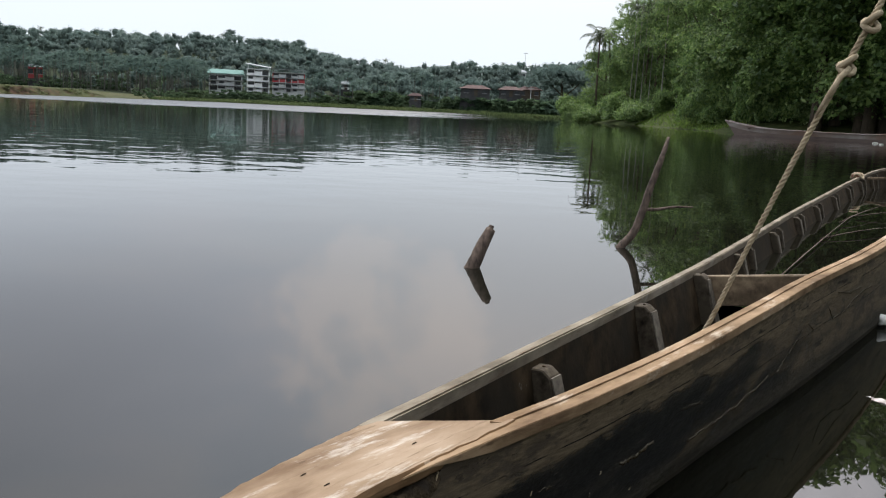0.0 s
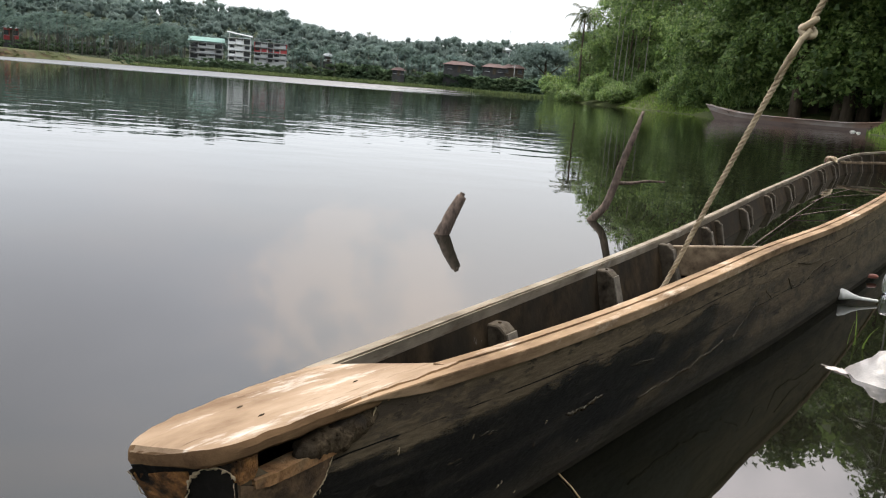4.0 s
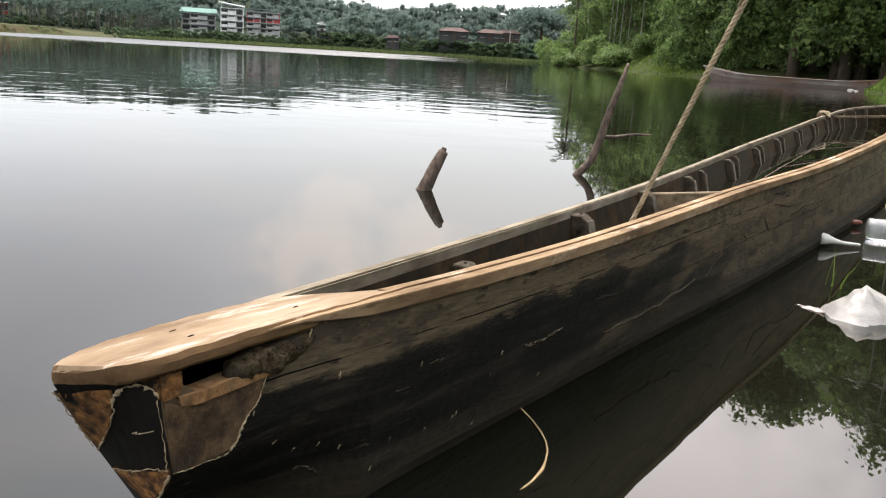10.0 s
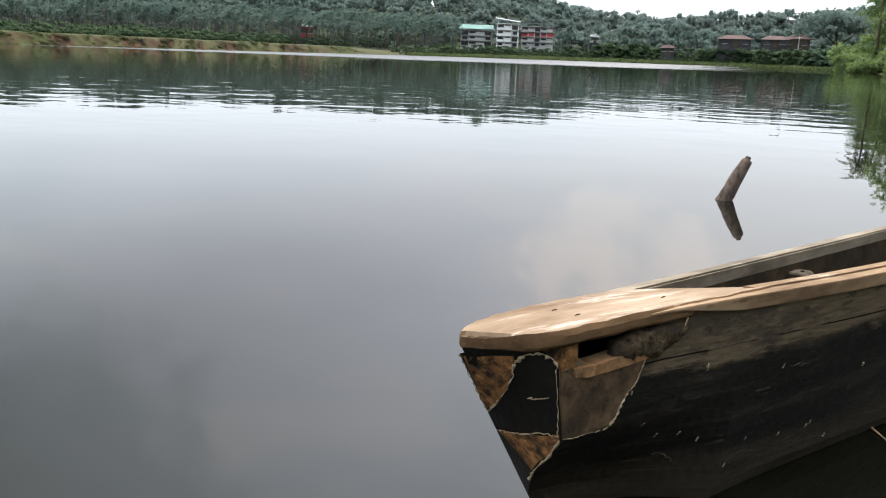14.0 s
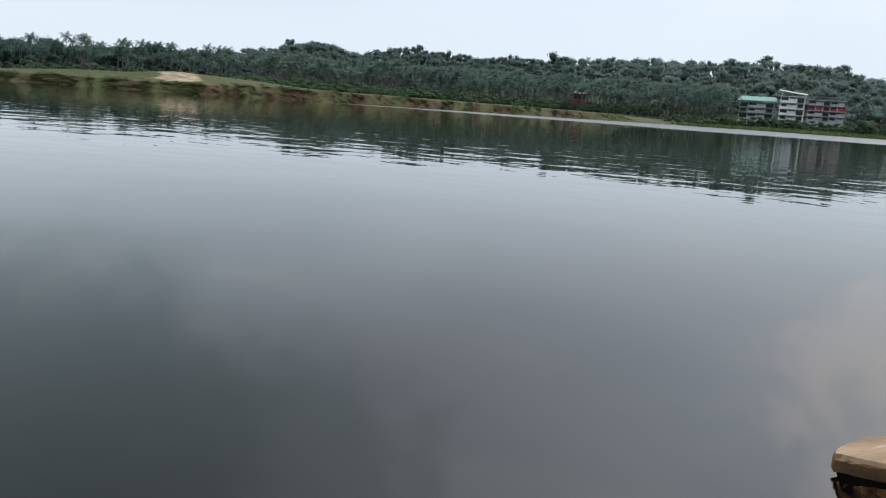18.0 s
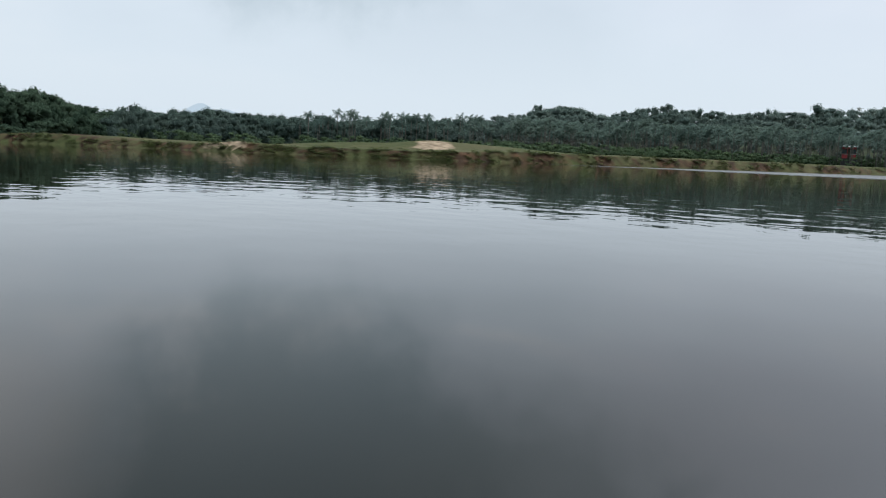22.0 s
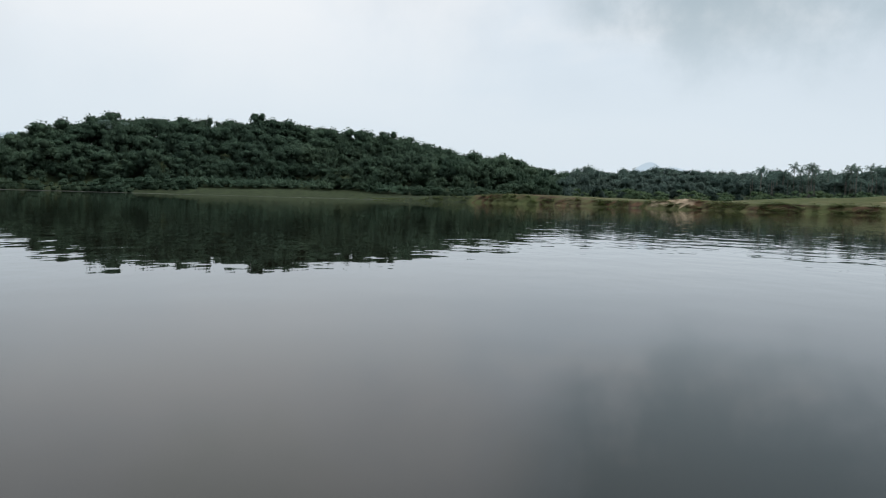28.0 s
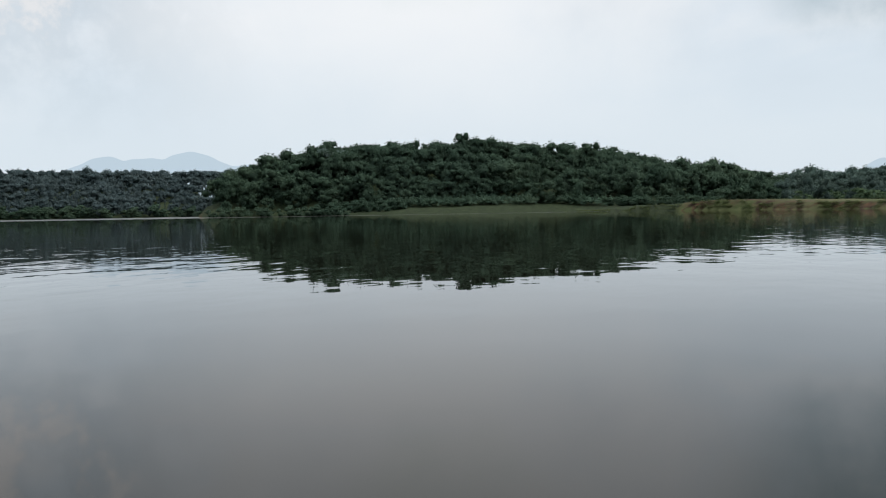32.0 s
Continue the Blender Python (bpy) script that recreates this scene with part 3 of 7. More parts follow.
def tube_arrays(path, radii, sides=8, base=0, close=True):
    """Verts and quads of a tapering tube along a path."""
    path = [Vector(p) for p in path]
    vs, fs = [], []
    ref = Vector((0.31, 0.17, 0.93))
    for i, p in enumerate(path):
        d = (path[min(i + 1, len(path) - 1)] - path[max(i - 1, 0)]).normalized()
        if i == 0:
            u = d.cross(ref)
            if u.length < 0.05:
                u = d.cross(Vector((1, 0, 0)))
        else:
            u = u - d * u.dot(d)
        u.normalize()
        w = d.cross(u)
        for k in range(sides):
            a = 2 * math.pi * k / sides
            vs.append(p + (u * math.cos(a) + w * math.sin(a)) * radii[i])
    for i in range(len(path) - 1):
        for k in range(sides):
            a, b = base + i * sides + k, base + i * sides + (k + 1) % sides
            fs.append((a, b, b + sides, a + sides))
    if close:
        n = base + (len(path) - 1) * sides
        for k in range(1, sides - 1, 2):
            fs.append((n, n + k, n + k + 1, n + (k + 2) % sides))
            fs.append((base, base + (k + 2) % sides, base + k + 1, base + k))
    return [tuple(v) for v in vs], fs


def polar(az, r, z=0.0):
    """A place from degrees to the left of +y and metres."""
    return (-math.sin(radians(az)) * r, math.cos(radians(az)) * r, z)


# ---------------------------------------------------------------- the lake and the land
SHORE = [(-5, 200), (0, 228), (5, 238), (12, 238), (18, 232), (22, 215), (25, 190), (30, 160), (35, 146), (40, 132), (45, 122), (50, 115), (55, 110), (60, 110),
         (65, 114), (70, 122), (75, 135), (80, 150), (84, 163), (88, 180), (92, 200), (96, 196), (100, 196), (105, 205), (109, 220), (113, 235), (116.6, 240)]
BACK = [(116.8, 300), (116.95, 425), (126, 430), (140, 430), (152, 330), (162, 150)]
RIGHT = [(-14, -50), (-4, -14), (0, -5), (1.6, -2), (2.6, 0), (3.0, 1.6), (2.7, 3.2), (2.25, 4.1), (3.3, 6.1), (4.9, 8.9), (6.9, 12.2), (9, 14.5), (13, 21),
         (15.2, 26), (16.8, 31), (19.6, 39), (21.5, 47), (25, 52), (31, 56), (31, 64), (24, 68), (19.5, 73), (18, 86), (17, 104), (13, 126), (12.6, 133), (17, 141), (32, 150), (34, 180), (22, 196)]
LAKE = np.array([polar(a, r)[:2] for a, r in SHORE + BACK] + RIGHT)


def lake_distance(p):
    """Signed distance of points (n, 2) to the lake's edge: positive on land."""
    a, b = LAKE, np.roll(LAKE, -1, axis=0)
    d = np.full(len(p), 1e9)
    inside = np.zeros(len(p), bool)
    for (ax, ay), (bx, by) in zip(a, b):
        ex, ey = bx - ax, by - ay
        t = np.clip(((p[:, 0] - ax) * ex + (p[:, 1] - ay) * ey) / (ex * ex + ey * ey), 0, 1)
        d = np.minimum(d, np.hypot(p[:, 0] - ax - t * ex, p[:, 1] - ay - t * ey))
        cross = (ay > p[:, 1]) != (by > p[:, 1])
        if ay != by:
            inside ^= cross & (p[:, 0] < ex * (p[:, 1] - ay) / (by - ay) + ax)
    return np.where(inside, -d, d)


def smooth(lo, hi, v):
    t = np.clip((v - lo) / (hi - lo), 0, 1)
    return t * t * (3 - 2 * t)


# the wooded skyline: degrees left, degrees above the horizon
SKY_AZ = [-12, -6, -3, 1.2, 5, 10, 11.6, 13.9, 16.4, 19, 24.5, 29.7, 35, 37.4, 41, 45, 48, 51, 54.5, 58.6, 64, 68.8, 74, 77.6, 79.7, 81.2, 84.6, 88, 91.3, 94, 97.3, 101, 104.4, 108.5, 112, 114, 117, 118, 125, 142]
SKY_EL = [3.5, 3.5, 3.2, 3.1, 2.9, 2.85, 3.2, 3.9, 3.9, 4.0, 3.8, 3.7, 3.3, 3.3, 3.6, 3.0, 3.5, 2.8, 2.4, 2.35, 1.85, 2.35, 2.2, 1.75, 2.35, 2.8, 3.1, 3.6, 4.1, 4.35, 4.65, 4.6, 4.4, 4.35, 3.9, 3.4, 2.3, 2.75, 2.9, 2.9]
WOOD_AZ = [-14, 8, 14, 20, 50, 58, 66, 76, 81, 88, 100, 116.5, 116.8, 119, 142]
WOOD_R0 = [258, 268, 268, 262, 262, 250, 245, 240, 215, 214, 222, 246, 432, 432, 440]
WOOD_R1 = [340, 350, 400, 420, 420, 340, 330, 320, 285, 265, 265, 262, 540, 540, 540]
TREE = 9.2


def height(x, y):
    p = np.stack([np.ravel(x), np.ravel(y)], 1)
    d = lake_distance(p)
    az, r = np.degrees(np.arctan2(-p[:, 0], p[:, 1])), np.hypot(p[:, 0], p[:, 1])
    h = np.where(d < 0, np.maximum(d * 0.22, -1.6), 0.0)
    far = (az > -7) & (az < 150) & (r > 90)
    # a cut earth bank under the field, low grassy shores elsewhere
    field = smooth(23, 30, az) * (1 - smooth(86, 91, az)) * (r < 600)
    bank = smooth(0.0, 2.2, d) * (1.15 + 0.40 * (1 - smooth(50, 57, az))) + smooth(2, 60, d) * 0.5
    low = smooth(0, 14, d) * 0.9 + smooth(10, 60, d) * 1.6
    land = field * bank + (1 - field) * low
    for ma, mr, mh, w1, w2 in ((56, 140, 1.25, 9, 8), (53, 150, 1.0, 9, 8), (62, 140, 0.8, 13, 6), (70.5, 124, 0.5, 6, 4), (26.5, 178, 0.6, 5, 5), (80.5, 160, 0.75, 20, 11)):
        cx, cy, _ = polar(ma, mr)
        u = (p[:, 0] - cx) * -math.cos(radians(ma)) + (p[:, 1] - cy) * -math.sin(radians(ma))
        v = (p[:, 0] - cx) * -math.sin(radians(ma)) + (p[:, 1] - cy) * math.cos(radians(ma))
        land = land + mh * np.exp(-(u / w1) ** 2 - (v / w2) ** 2)
    land = land + smooth(84, 91, az) * (1 - smooth(107, 113, az)) * smooth(0, 26, d) * (1 - smooth(28, 60, d)) * 1.1 * (r < 600)
    r0, r1 = np.interp(az, WOOD_AZ, WOOD_R0), np.interp(az, WOOD_AZ, WOOD_R1)
    crest = np.maximum(np.tan(np.radians(np.interp(az, SKY_AZ, SKY_EL))) * r1 - 0.68 * TREE, 2.0)
    hill = smooth(0, 1, (r - r0) / (r1 - r0)) * (crest - 2)
    away = 1 - smooth(0, 900, r - r1 - 60) * 0.8
    land = np.where(far, land + hill * away, land)
    # the wooded slope of the near shore
    near = ~far
    slope = smooth(1.0, 40, d) * 13 + smooth(0.5, 9, d) * 1.1 + smooth(0, 1.5, d) * 0.35 + smooth(40, 200, d) * 10
    for ma, mr, mh, w1, w2 in ((-29.0, 46, 2.1, 5.0, 12), (-12.2, 100, 1.2, 6, 8)):
        cx, cy, _ = polar(ma, mr)
        u = (p[:, 0] - cx) * -math.cos(radians(ma)) + (p[:, 1] - cy) * -math.sin(radians(ma))
        v = (p[:, 0] - cx) * -math.sin(radians(ma)) + (p[:, 1] - cy) * math.cos(radians(ma))
        slope = slope + mh * np.exp(-(u / w1) ** 2 - (v / w2) ** 2) * smooth(0, 2.5, d)
    land = np.where(near, np.where((r < 20), smooth(0, 1.2, d) * 0.28 + smooth(1, 12, d) * 1.0, slope), land)
    n = np.sin(p[:, 0] * 0.31 + 1.3 * np.sin(p[:, 1] * 0.17)) * np.sin(p[:, 1] * 0.27 + 0.8 * np.sin(p[:, 0] * 0.13))
    land = land + n * 0.14 * smooth(2, 30, d)
    return np.where(d < 0, h, np.maximum(land, 0.004 + d * 0.02)).reshape(np.shape(x))


def ground_z(x, y):
    return float(height(np.array([x]), np.array([y]))[0])


def build_ground():
    az = np.concatenate([np.arange(-48, 134, 0.5), np.arange(134, 312, 4.0)])
    rr = 1.2 * 1.034 ** np.arange(0, 246)
    rr = np.concatenate([rr[rr < 98], np.arange(98, 210, 0.65), rr[rr > 211]])
    A, R = np.meshgrid(np.radians(az), rr, indexing="ij")
    X, Y = -np.sin(A) * R, np.cos(A) * R
    Z = height(X, Y)
    n, m = X.shape
    v = np.stack([X.ravel(), Y.ravel(), Z.ravel()], 1)
    i, j = np.meshgrid(np.arange(n), np.arange(m - 1), indexing="ij")
    i2 = (i + 1) % n
    f = np.stack([i * m + j, i2 * m + j, i2 * m + j + 1, i * m + j + 1], -1).reshape(-1, 4)
    v = np.concatenate([v, [[0, 0, -0.35]]])
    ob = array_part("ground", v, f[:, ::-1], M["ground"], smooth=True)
    tagged(ob, "grassy river banks, field and wooded hills round the water", "ground", kind="structure")
    me = ob.data
    d = lake_distance(v[:, :2])
    a, r = np.degrees(np.arctan2(-v[:, 0], v[:, 1])), np.hypot(v[:, 0], v[:, 1])
    w = np.sin(a * 1.3) + np.sin(a * 3.1 + 1)
    earth = smooth(24, 27, a) * (1 - smooth(90, 93, a)) * smooth(-0.6, 0.0, d) * (1 - smooth(1.8, 3.0, d)) * (0.48 + 0.26 * smooth(-0.8, 1.0, w))
    earth = np.maximum(earth, smooth(70, 78, a) * (1 - smooth(90, 93, a)) * smooth(1, 3, d) * (1 - smooth(6, 14, d)) * 0.62)
    earth = np.maximum(earth, np.where(d < -1.5, 1.0, 0.0))
    sand = np.exp(-((a - 56.6) / 1.3) ** 2 - ((r - 134) / 5.5) ** 2) * 1.3
    sand = np.maximum(sand, np.exp(-((a - 70.8) / 1.6) ** 2) * smooth(0, 0.6, d) * (1 - smooth(3, 8, d)))
    sand = np.maximum(sand, smooth(86, 92, a) * (1 - smooth(101, 107, a)) * smooth(14, 20, d) * (1 - smooth(24, 30, d)) * 0.6)
    sand = np.maximum(sand, smooth(85, 90, a) * (1 - smooth(106, 111, a)) * smooth(0, 3, d) * (1 - smooth(26, 34, d)) * 0.2)
    # mask of the painted dark ground beneath the trees
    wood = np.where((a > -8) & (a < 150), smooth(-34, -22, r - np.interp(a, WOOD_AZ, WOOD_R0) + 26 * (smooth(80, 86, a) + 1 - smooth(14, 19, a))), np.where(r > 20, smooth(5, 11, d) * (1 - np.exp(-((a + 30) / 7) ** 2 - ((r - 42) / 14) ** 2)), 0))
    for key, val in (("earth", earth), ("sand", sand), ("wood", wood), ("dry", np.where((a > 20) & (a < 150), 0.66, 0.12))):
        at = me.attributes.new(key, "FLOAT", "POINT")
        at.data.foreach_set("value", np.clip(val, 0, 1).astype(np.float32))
    # the lake
    ra = 3000.0
    k = 96
    wv = [(0, 0, 0)] + [(math.cos(2 * math.pi * q / k) * ra, math.sin(2 * math.pi * q / k) * ra, 0) for q in range(k)]
    wf = [(0, 1 + q, 1 + (q + 1) % k) for q in range(k)]
    tagged(array_part("water", wv, wf, M["water"]), "calm dark green lake water with mirror reflections", "water", kind="structure")


build_ground()

# ---------------------------------------------------------------- foliage
def leaf_cloud(rng, centres, radii, count, size, droop=0.0, plain=False):
    """Leaves, four corners each, scattered near the shells of ellipsoids: arrays of corners and of quads."""
    centres, radii = np.asarray(centres, float), np.asarray(radii, float)
    w = (radii[:, 0] * radii[:, 2]) ** 1.0
    pick = rng.choice(len(centres), count, p=w / w.sum())
    d = rng.normal(size=(count, 3))
    d /= np.linalg.norm(d, axis=1)[:, None]
    d[:, 2] = np.where(d[:, 2] < -0.35, -d[:, 2] * 0.6, d[:, 2])
    rad = 1 - np.abs(rng.normal(0, 0.22 if plain else 0.16, count))
    c = centres[pick] + d * radii[pick] * rad[:, None]
    if not plain:
        # leaves hang in sprays round twigs, with dark gaps between the sprays
        twigs = max(8, count // 16)
        tp, td = rng.choice(len(centres), twigs, p=w / w.sum()), rng.normal(size=(twigs, 3))
        td /= np.linalg.norm(td, axis=1)[:, None]
        td[:, 2] = np.where(td[:, 2] < -0.35, -td[:, 2] * 0.6, td[:, 2])
        tc = centres[tp] + td * radii[tp] * rng.uniform(0.74, 1.10, twigs)[:, None]
        which = rng.integers(0, twigs, count)
        c = tc[which] + rng.normal(0, 1.0, (count, 3)) * size * np.array([1.7, 1.7, 1.0])
        d = td[which]
    nrm = d * 0.6 + rng.normal(0, 0.5, (count, 3)) + np.array([0, 0, 0.55])
    nrm /= np.linalg.norm(nrm, axis=1)[:, None]
    t = np.cross(nrm, rng.normal(size=(count, 3)))
    t /= np.linalg.norm(t, axis=1)[:, None]
    t[:, 2] -= droop
    b = np.cross(nrm, t)
    s = size * rng.uniform(0.6, 1.35, count)[:, None]
    if plain:
        # far leaf sprays: one broad three-cornered spray each
        v = np.stack([c - t * s, c + b * s * 0.8 + t * s * 0.5, c - b * s * 0.8 + t * s * 0.6], 1).reshape(-1, 3)
        return v, np.arange(count * 3).reshape(-1, 3)[:, [0, 1, 2, 2]]
    v = np.stack([c - t * s, c + b * s * 0.55 + nrm * s * 0.12, c + t * s, c - b * s * 0.55 + nrm * s * 0.12], 1).reshape(-1, 3)
    return v, np.arange(count * 4).reshape(-1, 4)


def crown_lobes(rng, h, w, n, low=0.35):
    """Centres and radii of the lobes of one uneven crown of height h and half width w."""
    cs, rs = [], []
    for _ in range(n):
        z = h * rng.uniform(low, 0.92)
        k = (1 - abs((z / h - 0.58) / 0.5) ** 2) ** 0.5 if abs(z / h - 0.58) < 0.5 else 0.2
        a, q = rng.uniform(0, 6.283), w * k * rng.uniform(0.25, 0.85)
        r = w * rng.uniform(0.28, 0.52)
        cs.append((math.cos(a) * q, math.sin(a) * q, min(z, h - r * 0.75)))
        rs.append((r, r, r * rng.uniform(0.6, 0.95)))
    return cs, rs


def frond_arrays(rng, n, length, base, droop=1.0, width=0.09, segs=4, leaflets=False, up=0.9):
    """Palm fronds that arch out from base."""
    vs, fs = [], []
    for i in range(n):
        a = 6.283 * i / n + rng.uniform(-0.3, 0.3)
        e0 = rng.uniform(-0.25, up)
        ln = length * rng.uniform(0.8, 1.1)
        p, e = Vector(base), e0
        prev = None
        for k in range(segs + 1):
            t = k / segs
            out = Vector((math.cos(a) * math.cos(e), math.sin(a) * math.cos(e), math.sin(e)))
            side = Vector((-math.sin(a), math.cos(a), 0))
            hang = Vector((0, 0, -1))
            wd = ln * width * (math.sin(math.pi * min(1, t * 0.85 + 0.12)) + 0.05)
            j = len(vs)
            vs += [tuple(p + side * wd + hang * wd * 0.8), tuple(p), tuple(p - side * wd + hang * wd * 0.8)]
            if prev is not None:
                if leaflets:
                    # split leaflets leave gaps along the rib
                    fs += [(prev, prev + 1, j + 1, j + 1), (prev + 2, j + 2, j + 1, prev + 1)][1:]
                    fs += [(prev, prev + 1, j + 1, j)]
                else:
                    fs += [(prev, prev + 1, j + 1, j), (prev + 1, prev + 2, j + 2, j + 1)]
            prev = j
            p = p + out * (ln / segs)
            e -= droop * 1.5 / segs * (0.5 + t)
    return np.array(vs), np.array(fs)


def join(parts):
    """Several (verts, quads) as one."""
    vs, fs, n = [], [], 0
    for v, f in parts:
        vs.append(np.asarray(v, float))
        fs.append(np.asarray(f, int) + n)
        n += len(v)
    return np.concatenate(vs), np.concatenate(fs)


def lobe_core(centres, radii, k, nu=7, nv=5):
    """The closed dark heart of a crown under its leaves, uneven low lobes."""
    out = []
    for q, (c, r) in enumerate(zip(centres, radii)):
        vs = []
        for j in range(nv + 1):
            th = math.pi * j / nv
            for i in range(nu):
                a = 2 * math.pi * i / nu
                w = k * (0.86 + 0.2 * math.sin(i * 2.4 + j * 1.9 + q * 1.3))
                vs.append((c[0] + r[0] * w * math.sin(th) * math.cos(a), c[1] + r[1] * w * math.sin(th) * math.sin(a), c[2] + r[2] * w * math.cos(th)))
        fs = [(j * nu + i, j * nu + (i + 1) % nu, (j + 1) * nu + (i + 1) % nu, (j + 1) * nu + i) for j in range(nv) for i in range(nu)]
        out.append((np.array(vs), np.array(fs)))
    return join(out)


def woods():
    """Far woods in stretches of the shore: trees of many leaf clumps on the slopes."""
    rng = np.random.default_rng(5)
    kinds = []
    for k in range(7):
        h, w = 1.0, rng.uniform(0.36, 0.54)
        cs, rs = crown_lobes(rng, h, w, 15, 0.06)
        kinds.append(join([lobe_core(cs, [(p, q, s * 1.2) for p, q, s in rs], 0.66, 5, 4), leaf_cloud(rng, cs, [(p, q, s * 1.2) for p, q, s in rs], 700, 0.034, 0.3, True)]))
    spans = [(-12, 8), (8, 30), (30, 54), (54, 78), (78, 118), (110, 142)]
    for a0, a1 in spans:
        pieces = []
        for row in range(7):
            t = row / 6.0
            a = a0 + rng.uniform(0, 1)
            while a < a1:
                r0, r1 = np.interp(a, WOOD_AZ, WOOD_R0), np.interp(a, WOOD_AZ, WOOD_R1)
                r = r0 + 6 + (r1 - r0) * t + rng.uniform(-6, 6)
                if a0 == 110:
                    r = 436 + 100 * t + rng.uniform(-6, 6)
                if not (a0 == 78 and a > 116.4) and not (a0 == 110 and a < 111.5):
                    x, y, _ = polar(a, r)
                    if lake_distance(np.array([[x, y]]))[0] > 4 and not (a0 == 110 and row == 0 and rng.random() < 0.5):
                        h = TREE * rng.uniform(0.72, 1.08) * (1.18 if rng.random() < 0.06 else 1.0)
                        if a0 == 78:
                            h *= float(np.interp(a, [78, 82, 87], [0.9, 0.95, 1.0]))
                        if row == 0:
                            h *= 0.75
                        if row < 2 and 22 < a < 50:
                            h *= 0.6
                        v, f = kinds[rng.integers(len(kinds))]
                        c, s = math.cos(rng.uniform(0, 6.28)), math.sin(rng.uniform(0, 6.28))
                        w = h * rng.uniform(0.85, 1.15)
                        q = np.stack([(v[:, 0] * c - v[:, 1] * s) * w + x, (v[:, 0] * s + v[:, 1] * c) * w + y, v[:, 2] * h + (ground_z_fast(x, y) if a0 != 110 else 1.5 + 19.5 * float(smooth(0, 1, t))) - 0.12 * h], 1)
                        pieces.append((q, f))
                a += math.degrees(rng.uniform(4.2, 6.4) * (0.72 if row >= 5 else 1.0) * (0.6 if a0 == 110 else 0.72 if a0 == 78 else 1.0) / r)
        v, f = join(pieces)
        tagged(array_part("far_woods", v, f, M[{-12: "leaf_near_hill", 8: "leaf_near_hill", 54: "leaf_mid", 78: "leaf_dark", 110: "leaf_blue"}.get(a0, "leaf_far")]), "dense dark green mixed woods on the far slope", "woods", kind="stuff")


GZ = {}


def ground_z_fast(x, y):
    key = (round(x), round(y))
    if key not in GZ:
        GZ[key] = ground_z(*key)
    return GZ[key]


woods()

# ---------------------------------------------------------------- the boat
STATION = [0.475, 0.70, 0.90, 1.10, 1.50, 2.00, 2.50, 3.30, 4.60, 5.70, 7.30, 10.5, 12.1, 13.0]
N_OFF = [-0.682, -0.660, -0.634, -0.601, -0.556, -0.520, -0.488, -0.418, -0.366, -0.348, -0.325, -0.33, -0.39, -0.58]
F_OFF = [-0.815, -0.868, -0.911, -0.930, -0.962, -0.988, -1.015, -1.055, -1.122, -1.185, -1.255, -1.33, -1.20, -0.74]
N_Z = [0.330, 0.332, 0.330, 0.330, 0.330, 0.333, 0.336, 0.338, 0.338, 0.338, 0.345, 0.36, 0.375, 0.385]
F_Z = [0.297, 0.279, 0.262, 0.252, 0.236, 0.223, 0.211, 0.200, 0.200, 0.200, 0.202, 0.24, 0.30, 0.365]
LEAN = [0.0, -0.02, -0.042, -0.060, -0.064, -0.043, -0.007, 0.003, 0.068, 0.107, 0.13, 0.10, 0.06, 0.0]
AX, CR = Vector((0.5, 0.866, 0)), Vector((0.866, -0.5, 0))


def curve(s, values):
    """A smooth curve through values at the stations."""
    i = max(0, min(len(STATION) - 2, int(np.searchsorted(STATION, s)) - 1))
    s0, s1 = STATION[i], STATION[i + 1]
    t = (s - s0) / (s1 - s0)
    m0 = (values[i + 1] - values[max(i - 1, 0)]) / (s1 - STATION[max(i - 1, 0)])
    m1 = (values[min(i + 2, len(values) - 1)] - values[i]) / (STATION[min(i + 2, len(values) - 1)] - s0)
    d = s1 - s0
    return ((2 * t ** 3 - 3 * t * t + 1) * values[i] + (t ** 3 - 2 * t * t + t) * d * m0 + (3 * t * t - 2 * t ** 3) * values[i + 1] + (t ** 3 - t * t) * d * m1)


def hull_point(s, n, z):
    return AX * s + CR * n + Vector((0, 0, z))


def corner(z):
    """How far the near side has wrapped round the blunt end at height z: 0 at the near corner, 1 at the far one."""
    return min(0.97, max(0.0, (0.195 - z) / 0.165))


def end_s(w, z):
    """Where the blunt end stands along the boat."""
    return 0.475 + 0.052 * (1 - w) + (0.035 + 0.13 * w) * max(0.0, 0.3 - z) / 0.3


ROWS = (0.0, 0.06, 0.12, 0.18, 0.24, 0.30, 0.36, 0.43, 0.50, 0.58, 0.66, 0.80, 1.0)


